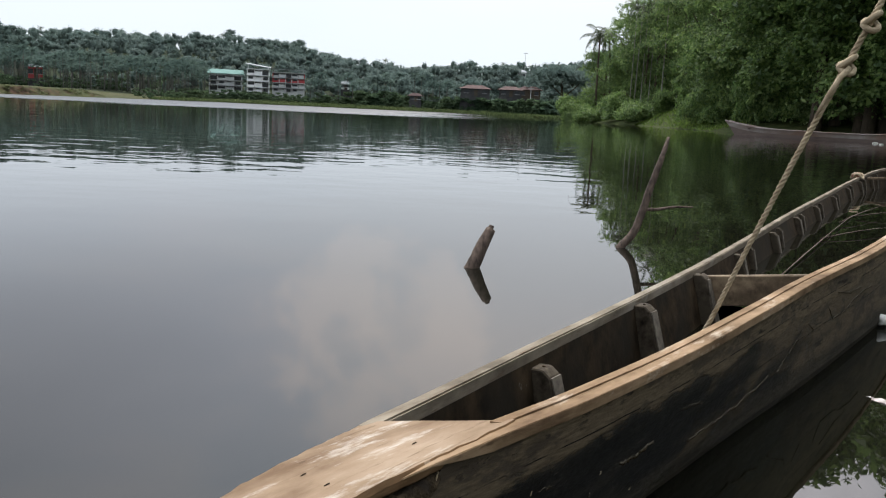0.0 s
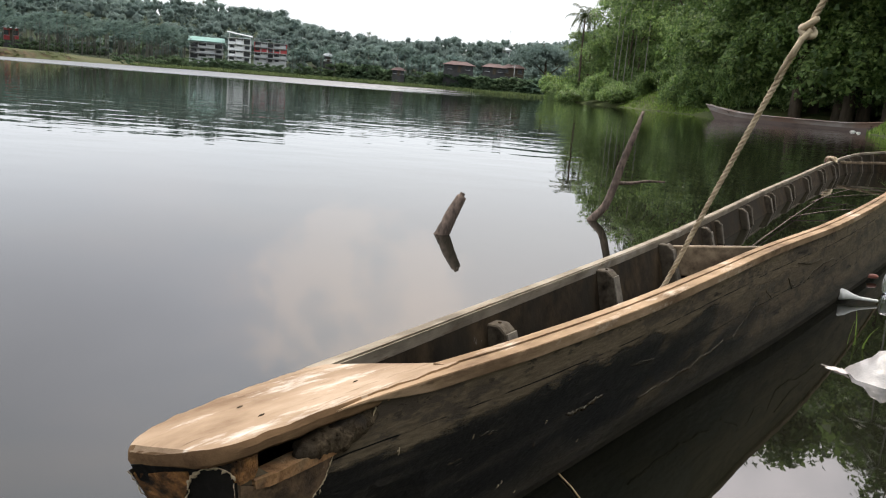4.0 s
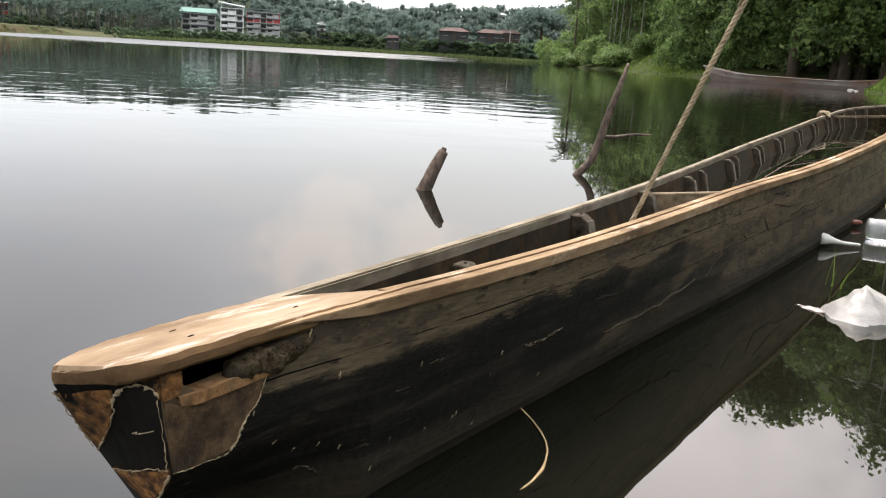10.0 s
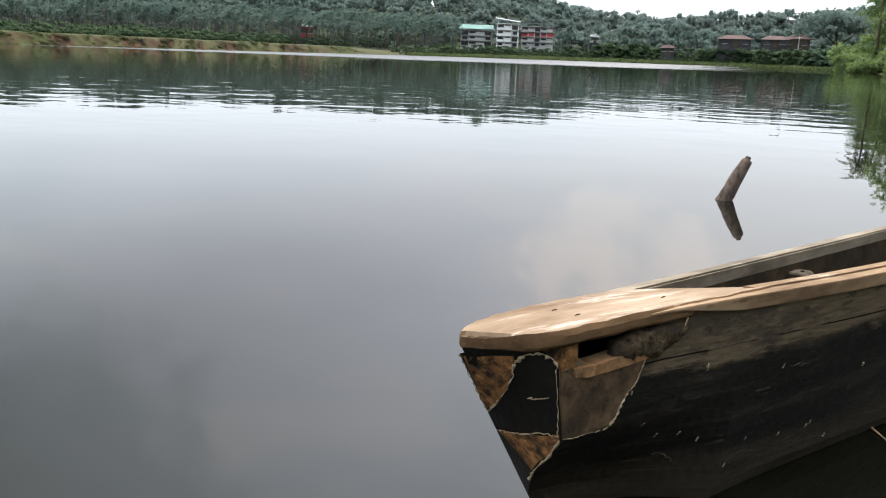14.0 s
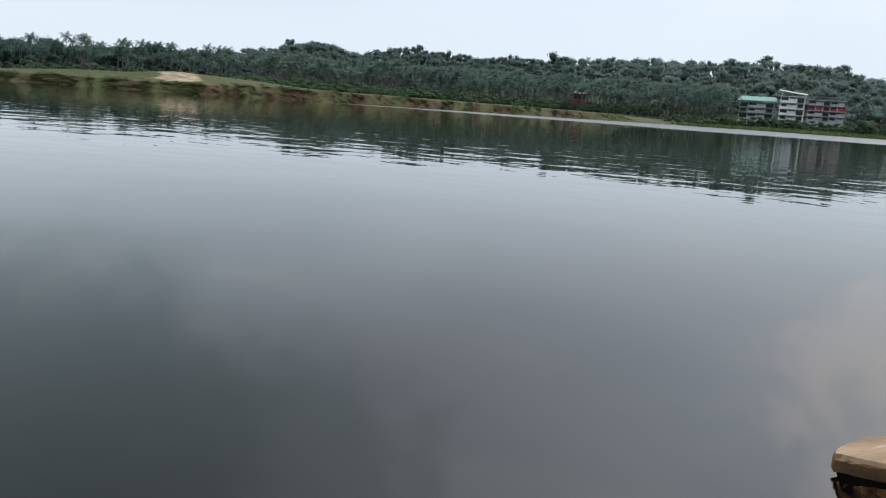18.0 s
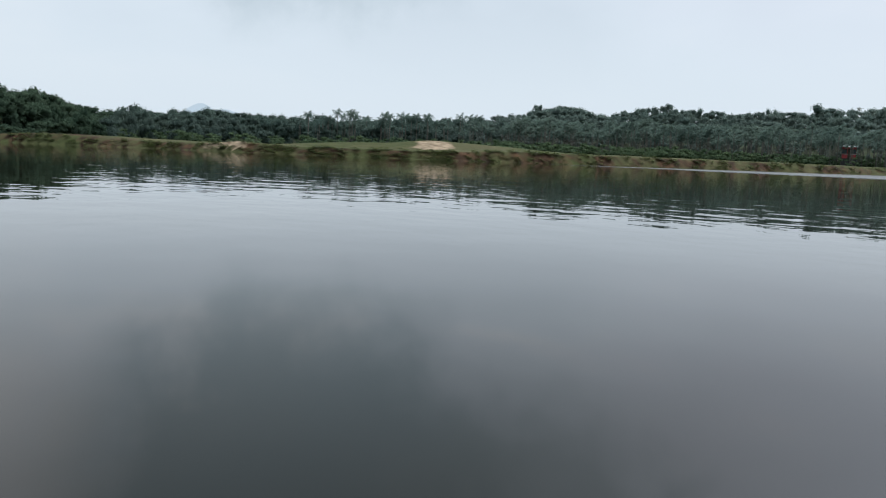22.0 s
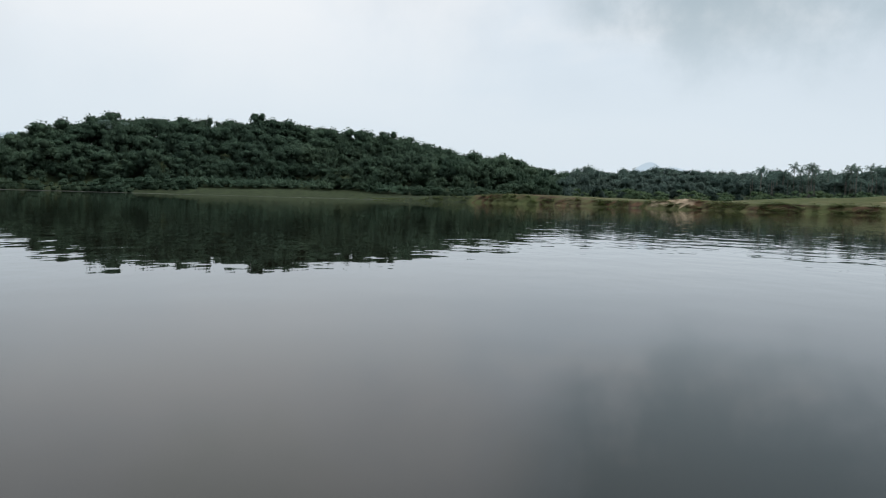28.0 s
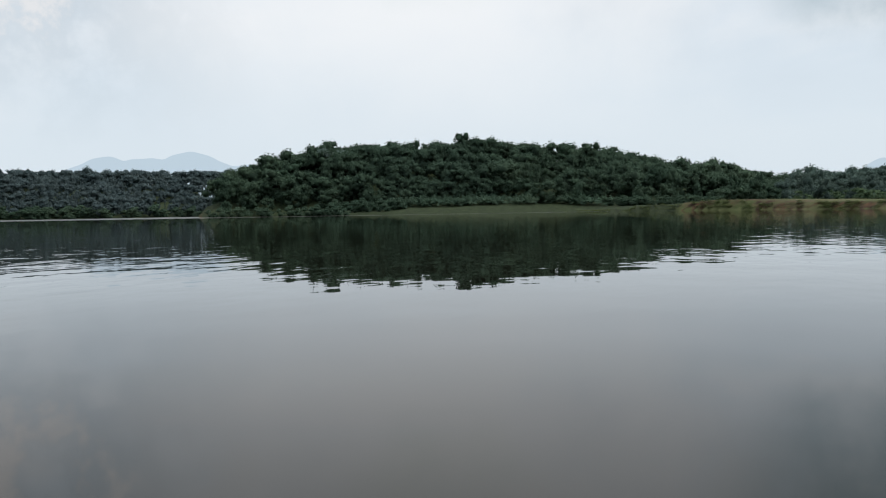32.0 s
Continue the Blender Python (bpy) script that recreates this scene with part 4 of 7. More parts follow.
def section(s, inset=0.0, top=0.0):
    """Corner points of the hull at s, from the near rim under the keel to the far rim."""
    n, f, zn, zf, ln = (curve(s, v) for v in (N_OFF, F_OFF, N_Z, F_Z, LEAN))
    wide = n - f
    fade = max(0.0, 1 - (s - 0.475) / 0.4)
    bot = -0.13
    pts = []
    if inset == 0.0:
        # the slot under the deck plank, where the side has rotted away
        zn -= float(np.interp(s, [0.50, 0.505, 0.515, 0.66, 0.69, 0.715, 0.735], [0.028, 0.030, 0.046, 0.050, 0.048, 0.036, 0.0]))
    for u in ROWS:
        z = zn - top + (bot - zn + top) * u
        w = corner(z)
        a = n - inset + 0.9 * ln * (max(0.0, zn - z) / zn) ** 1.6 - 0.10 * wide * max(0, u - 0.66) / 0.34
        a += (f + 0.14 * wide * (0.3 - z) / 0.43 - n) * w * fade
        pts.append(hull_point(s + fade * (end_s(w, z) - 0.475), a, z + (inset if u == 1 else 0)))
    if inset == 0.0:
        zf -= 0.024 * (1 - float(smooth(0.90, 0.95, s)))
    for u in ROWS[::-1]:
        z = zf - top + (bot - zf + top) * u
        pts.append(hull_point(s + fade * (end_s(1.0, z) - 0.475), f + inset + 0.14 * wide * u, z + (inset if u == 1 else 0)))
    return pts


def loft(sections, closed=False):
    bm = bmesh.new()
    rows = [[bm.verts.new(p) for p in sec] for sec in sections]
    k = len(rows[0])
    for a, b in zip(rows, rows[1:]):
        for i in range(k if closed else k - 1):
            j = (i + 1) % k
            bm.faces.new((a[i], b[i], b[j], a[j]))
    return bm, rows


def rail_bm(s0, s1, side, off0, off1, z0, z1, step=0.12, wob=0.0, taper=0.0, round_by=0.0025):
    """A plank along a rim: from off0 to off1 inboard of it, from z0 to z1 above it."""
    secs = []
    s, rng = s0, random.Random(4)
    while s <= s1 + 1e-6:
        n, z = (curve(s, N_OFF), curve(s, N_Z)) if side > 0 else (curve(s, F_OFF), curve(s, F_Z))
        slope = (curve(s, N_Z) - curve(s, F_Z)) / (curve(s, N_OFF) - curve(s, F_OFF))
        w = rng.uniform(-wob, wob)
        sec = []
        inner = off1 if not taper else off0 + 0.003 + (off1 - off0 - 0.003) * min(1.0, (s - s0) / taper)
        low = z0 if not taper else z1 + (z0 - z1) * max(0.12, float(smooth(s0, s0 + taper, s)))
        for o, q in ((off0, low), (inner, low), (inner, z1), (off0, z1)):
            sec.append(hull_point(s, n - side * o + w, z + q - side * o * slope * 0.6 + w * 0.5))
        secs.append(sec if side > 0 else sec[::-1])
        s += step
    bm, rows = loft(secs, True)
    bm.faces.new(rows[0][::-1])
    bm.faces.new(rows[-1])
    bmesh.ops.recalc_face_normals(bm, faces=bm.faces)
    ed = [e for e in bm.edges if len(e.link_faces) == 2 and e.calc_face_angle(0) > 0.9]
    bmesh.ops.bevel(bm, geom=ed, offset=round_by, segments=2, affect="EDGES", clamp_overlap=True)
    return bm


def build_boat():
    boat = empty("canoe", (0, 0, 0), "long half-sunk wooden canoe with tarred sides and worn tan rails", "boat")
    ss = list(np.arange(0.475, 1.0, 0.025)) + list(np.arange(1.0, 13.02, 0.1))
    bm, rows = loft([section(s) for s in ss])
    hull = part("hull", bm, M["hull"], boat, "black tarred planking, peeling to brown wood")
    at = hull.data.attributes.new("depth", "FLOAT", "POINT")
    co = np.zeros(len(hull.data.vertices) * 3)
    hull.data.vertices.foreach_get("co", co)
    co = co.reshape(-1, 3)
    along = co @ np.array(AX)
    at.data.foreach_set("value", (np.interp(along, STATION, N_Z) - co[:, 2]).astype(np.float32))
    hull.data.attributes.new("along", "FLOAT", "POINT").data.foreach_set("value", along.astype(np.float32))
    # the blunt end
    n, f, k = curve(0.475, N_OFF), curve(0.475, F_OFF), 8
    bm, grid = bmesh.new(), []
    for u in ROWS:
        z0, z1, line = 0.314 - 0.444 * u, 0.287 - 0.417 * u, []
        for q in range(k + 1):
            z = z0 + (z1 - z0) * q / k
            w = corner(z0) + (1 - corner(z0)) * q / k
            line.append(bm.verts.new(hull_point(end_s(w, z), n + (f + 0.14 * (n - f) * (0.3 - z) / 0.43 - n) * w * (1 - 0.09 * float(smooth(0.2, 0.28, z))), z)))
        grid.append(line)
    for a, c in zip(grid, grid[1:]):
        for q in range(k):
            bm.faces.new((a[q], a[q + 1], c[q + 1], c[q]))
    stem = part("stem_board", bm, M["hull"], boat, "black tarred blunt end board")
    at = stem.data.attributes.new("depth", "FLOAT", "POINT")
    co = np.zeros(len(stem.data.vertices) * 3)
    stem.data.vertices.foreach_get("co", co)
    co = co.reshape(-1, 3)
    at.data.foreach_set("value", (0.13 + (0.3 - co[:, 2]) * 0.2).astype(np.float32))
    stem.data.attributes.new("along", "FLOAT", "POINT").data.foreach_set("value", (co @ np.array(CR)).astype(np.float32))
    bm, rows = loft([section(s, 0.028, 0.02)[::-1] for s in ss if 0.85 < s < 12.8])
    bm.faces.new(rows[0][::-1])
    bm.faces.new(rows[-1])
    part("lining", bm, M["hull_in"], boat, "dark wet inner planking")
    part("near_rail", rail_bm(0.665, 12.9, 1, -0.008, 0.022, -0.016, 0.004, 0.06, 0.0014, 0.20, 0.006), M["rail"], boat, "worn tan wooden rail")
    part("inner_strip", rail_bm(0.915, 12.8, 1, 0.0255, 0.054, -0.030, 0.005, 0.07, 0.0014, 0.0, 0.0035), M["rail"], boat, "tan inner rail strip")
    part("far_rail", rail_bm(0.90, 12.9, -1, -0.012, 0.024, -0.045, 0.003, 0.07, 0.0014, 0.0, 0.004), M["rail_grey"], boat, "grey weathered wooden rail")
    # deck plank over the end: blunt tip, rounded near corner, hollows worn into its edges
    tip_s = [0.487, 0.4885, 0.492, 0.498, 0.508, 0.521, 0.545, 0.583, 0.631, 0.678, 0.75, 0.85, 0.936]
    rise_s, rise_z = [0.487, 0.4885, 0.492, 0.498, 0.508, 0.525, 0.66, 0.75, 0.936], [0.315, 0.325, 0.331, 0.334, 0.3365, 0.338, 0.338, 0.337, 0.333]
    near_n = [-0.760, -0.728, -0.702, -0.690, -0.681, -0.675, -0.671, -0.669, -0.667, -0.663, -0.656, -0.650, -0.646]
    far_n = [-0.812, -0.815, -0.819, -0.824, -0.831, -0.838, -0.849, -0.860, -0.869, -0.878, -0.891, -0.910, -0.930]
    far_z = [0.303, 0.3027, 0.3025, 0.3022, 0.3015, 0.3005, 0.2985, 0.2955, 0.292, 0.288, 0.2815, 0.270, 0.258]
    secs, across = [], 9
    for s in sorted(set(tip_s + [round(v, 4) for v in np.linspace(0.52, 0.93, 34)])):
        n, f, zf = (float(np.interp(s, tip_s, v)) for v in (near_n, far_n, far_z))
        zn = float(np.interp(s, rise_s, rise_z))
        n += 0.0024 * noise.noise(Vector((s * 38, 0.3, 1.0))) + 0.0008 * noise.noise(Vector((s * 110, 4.3, 1.0)))
        f += 0.0018 * noise.noise(Vector((s * 45, 7.3, 2.0)))
        thick = 0.0215 + 0.0018 * noise.noise(Vector((s * 30, 2.2, 5.0)))
        blunt = 0.0055 * (1 - float(smooth(0.487, 0.492, s)))
        chip = 0.0035 + 0.0025 * noise.noise(Vector((s * 70, 9.1, 0.0)))

        def slab(n1, z1):
            return hull_point(s, n1, z1)

        ring = []
        for q in range(across + 1):
            t = q / across
            bump = 0.0010 * noise.noise(Vector((s * 26, q * 0.5, 3.3)))
            inset = chip * (1 if q == 0 else -1 if q == across else 0)
            ring.append(slab(n + (f - n) * t - inset, zn + (zf - zn) * t + bump - blunt))
        ring += [slab(f, zf - 0.006 - blunt * 0.5), slab(f, zf - thick + 0.005), slab(f + 0.004, zf - thick + blunt * 0.5)]
        ring += [slab(n - 0.004, zn - thick + blunt * 0.5), slab(n + 0.001, zn - thick + 0.005), slab(n + 0.0006, zn - 0.007 - blunt * 0.5)]
        secs.append(ring)
    bm, rows = loft(secs, True)
    bm.faces.new(rows[0][::-1])
    bm.faces.new(rows[-1])
    bmesh.ops.recalc_face_normals(bm, faces=bm.faces)
    bm.normal_update()
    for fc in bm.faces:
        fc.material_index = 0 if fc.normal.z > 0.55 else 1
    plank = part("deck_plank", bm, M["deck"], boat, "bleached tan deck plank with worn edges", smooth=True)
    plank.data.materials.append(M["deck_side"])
    for fc in plank.data.polygons:
        fc.use_smooth = True
    plank.data.set_sharp_from_angle(angle=radians(24))

    def deck_point(s, n, up=0.0):
        a, f, zf = (float(np.interp(s, tip_s, v)) for v in (near_n, far_n, far_z))
        zn = float(np.interp(s, rise_s, rise_z))
        return hull_point(s, n, zn + (zf - zn) * (n - a) / (f - a) + up)

    # old nail holes in the deck, torn along the grain
    for s, n, ln in ((0.642, -0.797, 0.012), (0.617, -0.735, 0.012), (0.80, -0.735, 0.012)):
        bm = bmesh.new()
        bmesh.ops.create_cone(bm, cap_ends=True, segments=9, radius1=0.0011, radius2=0.0007, depth=0.0010, matrix=Matrix.Translation(deck_point(s, n, 0.0012)) @ Matrix.Rotation(radians(60), 4, "Z") @ Matrix.Diagonal((ln / 0.0022, 1, 1, 1)))
        part("nail_hole", bm, M["hull_in"], boat)
    # bare wood where the tar has broken away at the blunt end, with pale torn rims
    def end_point(w, z, out=0.003):
        n, f = curve(0.475, N_OFF), curve(0.475, F_OFF)
        return hull_point(end_s(w, z) - out, n + (f + 0.14 * (n - f) * (0.3 - z) / 0.43 - n) * w, z)

    def side_point(s, z, out=0.003):
        w = corner(z)
        e = end_s(w, z) - 0.475
        s0 = s if s > 0.875 else max(0.475, 0.475 + (s - 0.475 - e) / (1 - e / 0.4))
        n, f, zn, ln = (curve(s0, v) for v in (N_OFF, F_OFF, N_Z, LEAN))
        return hull_point(s, n + 0.9 * ln * (max(0.0, zn - z) / zn) ** 1.6 + (f + 0.14 * (n - f) * (0.3 - z) / 0.43 - n) * w * max(0.0, 1 - (s0 - 0.475) / 0.4) + out, z)

    def patch(name, pts, back, label, mat="bare"):
        bm = bmesh.new()
        a = [bm.verts.new(p) for p in pts]
        c = [bm.verts.new(p) for p in back]
        bm.faces.new(a)
        bm.faces.new(c[::-1])
        for k in range(len(a)):
            bm.faces.new((a[k], c[k], c[(k + 1) % len(a)], a[(k + 1) % len(a)]))
        bmesh.ops.recalc_face_normals(bm, faces=bm.faces)
        bmesh.ops.triangulate(bm, faces=[q for q in bm.faces if len(q.verts) > 4])
        return part(name, bm, M[mat], boat, label)

    for pts in ([(0.95, 0.272), (0.80, 0.276), (0.64, 0.284), (0.41, 0.291), (0.41, 0.279), (0.47, 0.262), (0.53, 0.247), (0.62, 0.230), (0.73, 0.212), (0.95, 0.188), (0.97, 0.22)],
                [(0.93, 0.158), (0.70, 0.166), (0.43, 0.179), (0.2, 0.188), (0.01, 0.201), (0.0, 0.190), (0.17, 0.162), (0.32, 0.146), (0.47, 0.122), (0.66, 0.135)],
                [(0.14, 0.310), (0.0, 0.312), (0.0, 0.288), (0.04, 0.300), (0.10, 0.304)]):
        patch("bare_patch", [end_point(*p) for p in pts], [end_point(*p, -0.004) for p in pts], "rough brown bare wood")
    pts = [(0.531, 0.284), (0.552, 0.276), (0.58, 0.272), (0.62, 0.274), (0.66, 0.278), (0.670, 0.274), (0.664, 0.258), (0.657, 0.242), (0.642, 0.229), (0.633, 0.216), (0.630, 0.205), (0.622, 0.196), (0.614, 0.187), (0.60, 0.186), (0.585, 0.192), (0.565, 0.190), (0.541, 0.195), (0.535, 0.24)]
    patch("bare_patch", [side_point(*p) for p in pts], [side_point(*p, -0.004) for p in pts], "rough brown bare wood", "bare_side")
    # pale ledge left along the top of the broken side, and a block under the deck at the corner
    pts = [(0.548, 0.285), (0.58, 0.284), (0.62, 0.287), (0.675, 0.291), (0.674, 0.276), (0.64, 0.273), (0.60, 0.271), (0.57, 0.270), (0.55, 0.274)]
    patch("ledge", [side_point(*p, 0.006) for p in pts], [side_point(*p, -0.02) for p in pts], "lighter ledge of broken wood", "ledge")
    pts = [(0.527, 0.314), (0.552, 0.315), (0.553, 0.296), (0.548, 0.287), (0.529, 0.285)]
    patch("corner_block", [side_point(*p, 0.004) for p in pts], [side_point(*p, -0.02) for p in pts], "brown wooden corner block")
    rng = random.Random(6)

    def rim(points, r, mat="torn", jag=0.0014):
        P = []
        r *= 0.78
        for a, c in zip(points, points[1:]):
            for k in range(7):
                P.append(a.lerp(c, k / 7) + Vector((rng.uniform(-1, 1), rng.uniform(-1, 1), rng.uniform(-1, 1))) * r * 0.6 + AX * rng.uniform(-jag, jag) + Vector((0, 0, rng.uniform(-jag, jag) * 0.7)))
        P.append(points[-1])
        v, f = tube_arrays(P, [r * rng.choice((0.3, 0.5, 0.8, 1.1)) for _ in P], 5)
        array_part("torn_rim", v, f, M[mat], boat, "torn wood fibres, with painted dark strands along cracks")

    rim([end_point(*p) for p in ((0.42, 0.275), (0.40, 0.283), (0.29, 0.296), (0.15, 0.303), (0.03, 0.299), (0.0, 0.291))], 0.0030)
    rim([end_point(*p) for p in ((0.41, 0.281), (0.47, 0.257), (0.64, 0.226), (0.95, 0.187))], 0.0019)
    rim([end_point(*p) for p in ((0.98, 0.154), (0.75, 0.164), (0.52, 0.175), (0.13, 0.196), (0.0, 0.199))], 0.0013)
    rim([end_point(*p) for p in ((-0.02, 0.196), (0.12, 0.166), (0.43, 0.125), (0.58, 0.10))], 0.0026)
    rim([end_point(*p) for p in ((0.985, 0.275), (0.99, 0.25), (0.985, 0.22), (0.98, 0.19))], 0.0016)
    rim([end_point(*p) for p in ((0.01, 0.288), (0.005, 0.262), (0.0, 0.23), (0.005, 0.2))], 0.0010)
    rim([end_point(*p) for p in ((0.33, 0.236), (0.2, 0.241), (0.09, 0.247))], 0.0012)
    rim([side_point(*p) for p in ((0.675, 0.285), (0.664, 0.258), (0.657, 0.242), (0.642, 0.229))], 0.0015)
    rim([side_point(*p) for p in ((0.645, 0.231), (0.633, 0.216), (0.630, 0.205), (0.622, 0.196), (0.614, 0.187))], 0.0024)
    rim([side_point(*p) for p in ((0.612, 0.187), (0.59, 0.191), (0.565, 0.190), (0.541, 0.195))], 0.0013)
    rim([side_point(*p) for p in ((0.742, 0.318), (0.735, 0.305), (0.715, 0.296), (0.69, 0.285), (0.668, 0.282))], 0.0020)
    # scars and cracks in the tar along the side
    for pts, r in (([(1.276, 0.160), (1.299, 0.164), (1.333, 0.159), (1.343, 0.166), (1.394, 0.169)], 0.0028),
                   ([(1.258, 0.168), (1.276, 0.160)], 0.0016),
                   ([(1.604, 0.105), (1.685, 0.106), (1.776, 0.102), (1.851, 0.107), (1.906, 0.101), (1.961, 0.118), (2.036, 0.113), (2.117, 0.130)], 0.0022),
                   ([(2.204, 0.121), (2.266, 0.154), (2.341, 0.178), (2.367, 0.190)], 0.0018),
                   ([(0.786, 0.092), (0.803, 0.083), (0.819, 0.066)], 0.0018),
                   ([(0.774, 0.092), (0.786, 0.092)], 0.0012),
                   ([(2.747, 0.178), (2.902, 0.180), (3.002, 0.204), (3.161, 0.215), (3.308, 0.209)], 0.0020),
                   ([(2.679, 0.226), (2.747, 0.178)], 0.0014),
                   ([(1.496, 0.208), (1.563, 0.200), (1.625, 0.190)], 0.0012),
                   ([(1.165, 0.130), (1.166, 0.138)], 0.0012),
                   ([(0.985, 0.208), (1.030, 0.202)], 0.0009),
                   ([(2.773, 0.261), (2.952, 0.236), (3.101, 0.233)], 0.0016),
                   ([(2.451, 0.215), (2.519, 0.185)], 0.0014)):
        rim([side_point(*p, 0.0010) for p in pts], r * 0.7, "crack", 0.004)
        # dark strand just below, painting the shade of an open fissure
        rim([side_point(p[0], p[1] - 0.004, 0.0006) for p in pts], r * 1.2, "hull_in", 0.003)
    for s, z in ((0.791, 0.128), (0.828, 0.111), (0.919, 0.096), (1.004, 0.082), (0.795, 0.235), (0.964, 0.208), (1.085, 0.083), (0.652, 0.228), (0.883, 0.059), (0.702, 0.166), (0.749, 0.133), (1.342, 0.080), (1.181, 0.170), (0.939, -0.020), (0.794, 0.239), (1.076, 0.079), (1.147, 0.041)):
        rim([side_point(s, z), side_point(s + 0.002, z + 0.006)], 0.0011)
    # log of bark jammed in the slot under the deck
    P, R = [], []
    for s, z, r in ((0.616, 0.290, 0.005), (0.626, 0.290, 0.013), (0.652, 0.291, 0.017), (0.685, 0.293, 0.020), (0.715, 0.298, 0.017), (0.74, 0.304, 0.012), (0.755, 0.308, 0.005)):
        P.append(side_point(s, z, -0.006))
        R.append(r)
    fine_p, fine_r = [], []
    for k in range(len(P) - 1):
        for q in range(5):
            fine_p.append(P[k].lerp(P[k + 1], q / 5))
            fine_r.append(R[k] + (R[k + 1] - R[k]) * q / 5)
    v, f = tube_arrays(fine_p, fine_r, 16)
    v = [tuple(Vector(p) + (Vector(p) - fine_p[i // 16]) * (0.35 * noise.noise(Vector(p) * 90) + 0.25 * noise.noise(Vector((p[0] * 60, p[1] * 60, p[2] * 260))))) for i, p in enumerate(v)]
    array_part("bark_log", v, f, M["bark_log"], boat, "rough grey-brown log of bark")
    # ribs along the far side: planed frames with pale edges, in pairs farther aft
    spots = [1.58, 2.36, 3.10, 3.84, 4.14, 4.82, 5.06, 5.80, 6.05, 6.80, 7.10, 7.90, 8.20, 9.05, 9.40, 10.1, 10.5, 11.0, 11.4, 11.9, 12.3]
    for i, s in enumerate(spots):
        n, f, zf = curve(s, N_OFF), curve(s, F_OFF), curve(s, F_Z)
        first = i < 3
        dep, th = (0.085, 0.055) if first else (0.075, 0.040) if i % 2 else (0.055, 0.030)
        topz, low = zf - (0.035 if i == 0 else 0.010 if first else 0.024), -0.10
        lean = 0.03 if i % 2 else 0.01
        bm = bmesh.new()
        prof = [(f + 0.026, topz), (f + 0.030 + dep * 0.35, topz + 0.002), (f + 0.034 + dep * 0.55, topz - 0.014), (f + 0.05 + dep * 1.35, low), (f + 0.06, low)]
        a = [bm.verts.new(hull_point(s - th / 2, o, z)) for o, z in prof]
        b = [bm.verts.new(hull_point(s + th / 2 + lean * (topz - z), o, z)) for o, z in prof]
        bm.faces.new(a)
        bm.faces.new(b[::-1])
        for k in range(5):
            bm.faces.new((a[k], b[k], b[(k + 1) % 5], a[(k + 1) % 5]))
        bmesh.ops.recalc_face_normals(bm, faces=bm.faces)
        bmesh.ops.bevel(bm, geom=list(bm.edges), offset=0.0035, segments=1, affect="EDGES")
        rib = part("rib", bm, M["rib_wood"], boat)
        # a pale strip paints the light caught by the planed inner edge
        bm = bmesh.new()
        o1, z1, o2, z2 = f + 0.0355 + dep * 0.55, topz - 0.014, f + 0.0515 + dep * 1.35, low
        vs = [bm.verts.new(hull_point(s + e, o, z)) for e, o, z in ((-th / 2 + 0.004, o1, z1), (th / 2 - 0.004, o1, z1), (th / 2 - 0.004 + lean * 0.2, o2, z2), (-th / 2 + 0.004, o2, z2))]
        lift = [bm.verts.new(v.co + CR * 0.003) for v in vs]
        bm.faces.new(lift)
        for k in range(4):
            bm.faces.new((vs[k], vs[(k + 1) % 4], lift[(k + 1) % 4], lift[k]))
        bmesh.ops.recalc_face_normals(bm, faces=bm.faces)
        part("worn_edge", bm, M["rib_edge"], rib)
        if first:
            bm = bmesh.new()
            bmesh.ops.create_cone(bm, cap_ends=True, segments=8, radius1=0.0045, radius2=0.004, depth=0.003, matrix=Matrix.Translation(hull_point(s, f + 0.032 + dep * 0.22, topz + 0.003)))
            part("bolt", bm, M["hull_in"], rib)
    # thwart at the third rib
    for s, zd, w, hgt in ((3.13, -0.022, 0.035, 0.12), (10.9, -0.03, 0.03, 0.03)):
        n, f, zn, zf = (curve(s, v) for v in (N_OFF, F_OFF, N_Z, F_Z))
        a, b = hull_point(s, f + 0.03, zf + zd), hull_point(s + 0.05, n - 0.03, zf + 0.06)
        bm = bmesh.new()
        for p, q in ((a, b),):
            d = (q - p).normalized()
            vs = []
            for e in (p, q):
                for o, z in ((-w / 2, 0), (w / 2, 0), (w / 2, -hgt), (-w / 2, -hgt)):
                    vs.append(bm.verts.new(e + AX * o + Vector((0, 0, z))))
            for k in range(4):
                bm.faces.new((vs[k], vs[(k + 1) % 4], vs[4 + (k + 1) % 4], vs[4 + k]))
            bm.faces.new(vs[:4][::-1])
            bm.faces.new(vs[4:])
        bmesh.ops.recalc_face_normals(bm, faces=bm.faces)
        bmesh.ops.bevel(bm, geom=list(bm.edges), offset=0.004, segments=1, affect="EDGES")
        part("thwart", bm, M["thwart"], boat, "rough brown wooden cross plank")
    # rain water standing in the hull
    z, rows = 0.066, []
    for s in np.arange(3.2, 12.4, 0.2):
        n, f, zn, zf, ln = (curve(s, v) for v in (N_OFF, F_OFF, N_Z, F_Z, LEAN))
        rows.append((hull_point(s, n - 0.024 + 0.9 * ln * ((zn - z) / zn) ** 1.6, z), hull_point(s, f + 0.024 + 0.14 * (n - f) * (zf - z) / (zf + 0.13), z)))
    v = [tuple(p) for r in rows for p in r]
    f = [(2 * k, 2 * k + 2, 2 * k + 3, 2 * k + 1) for k in range(len(rows) - 1)]
    tagged(array_part("bilge_water", v, f, M["water"]), "dark rain water standing inside the canoe", "water", kind="structure")
    return boat


build_boat()

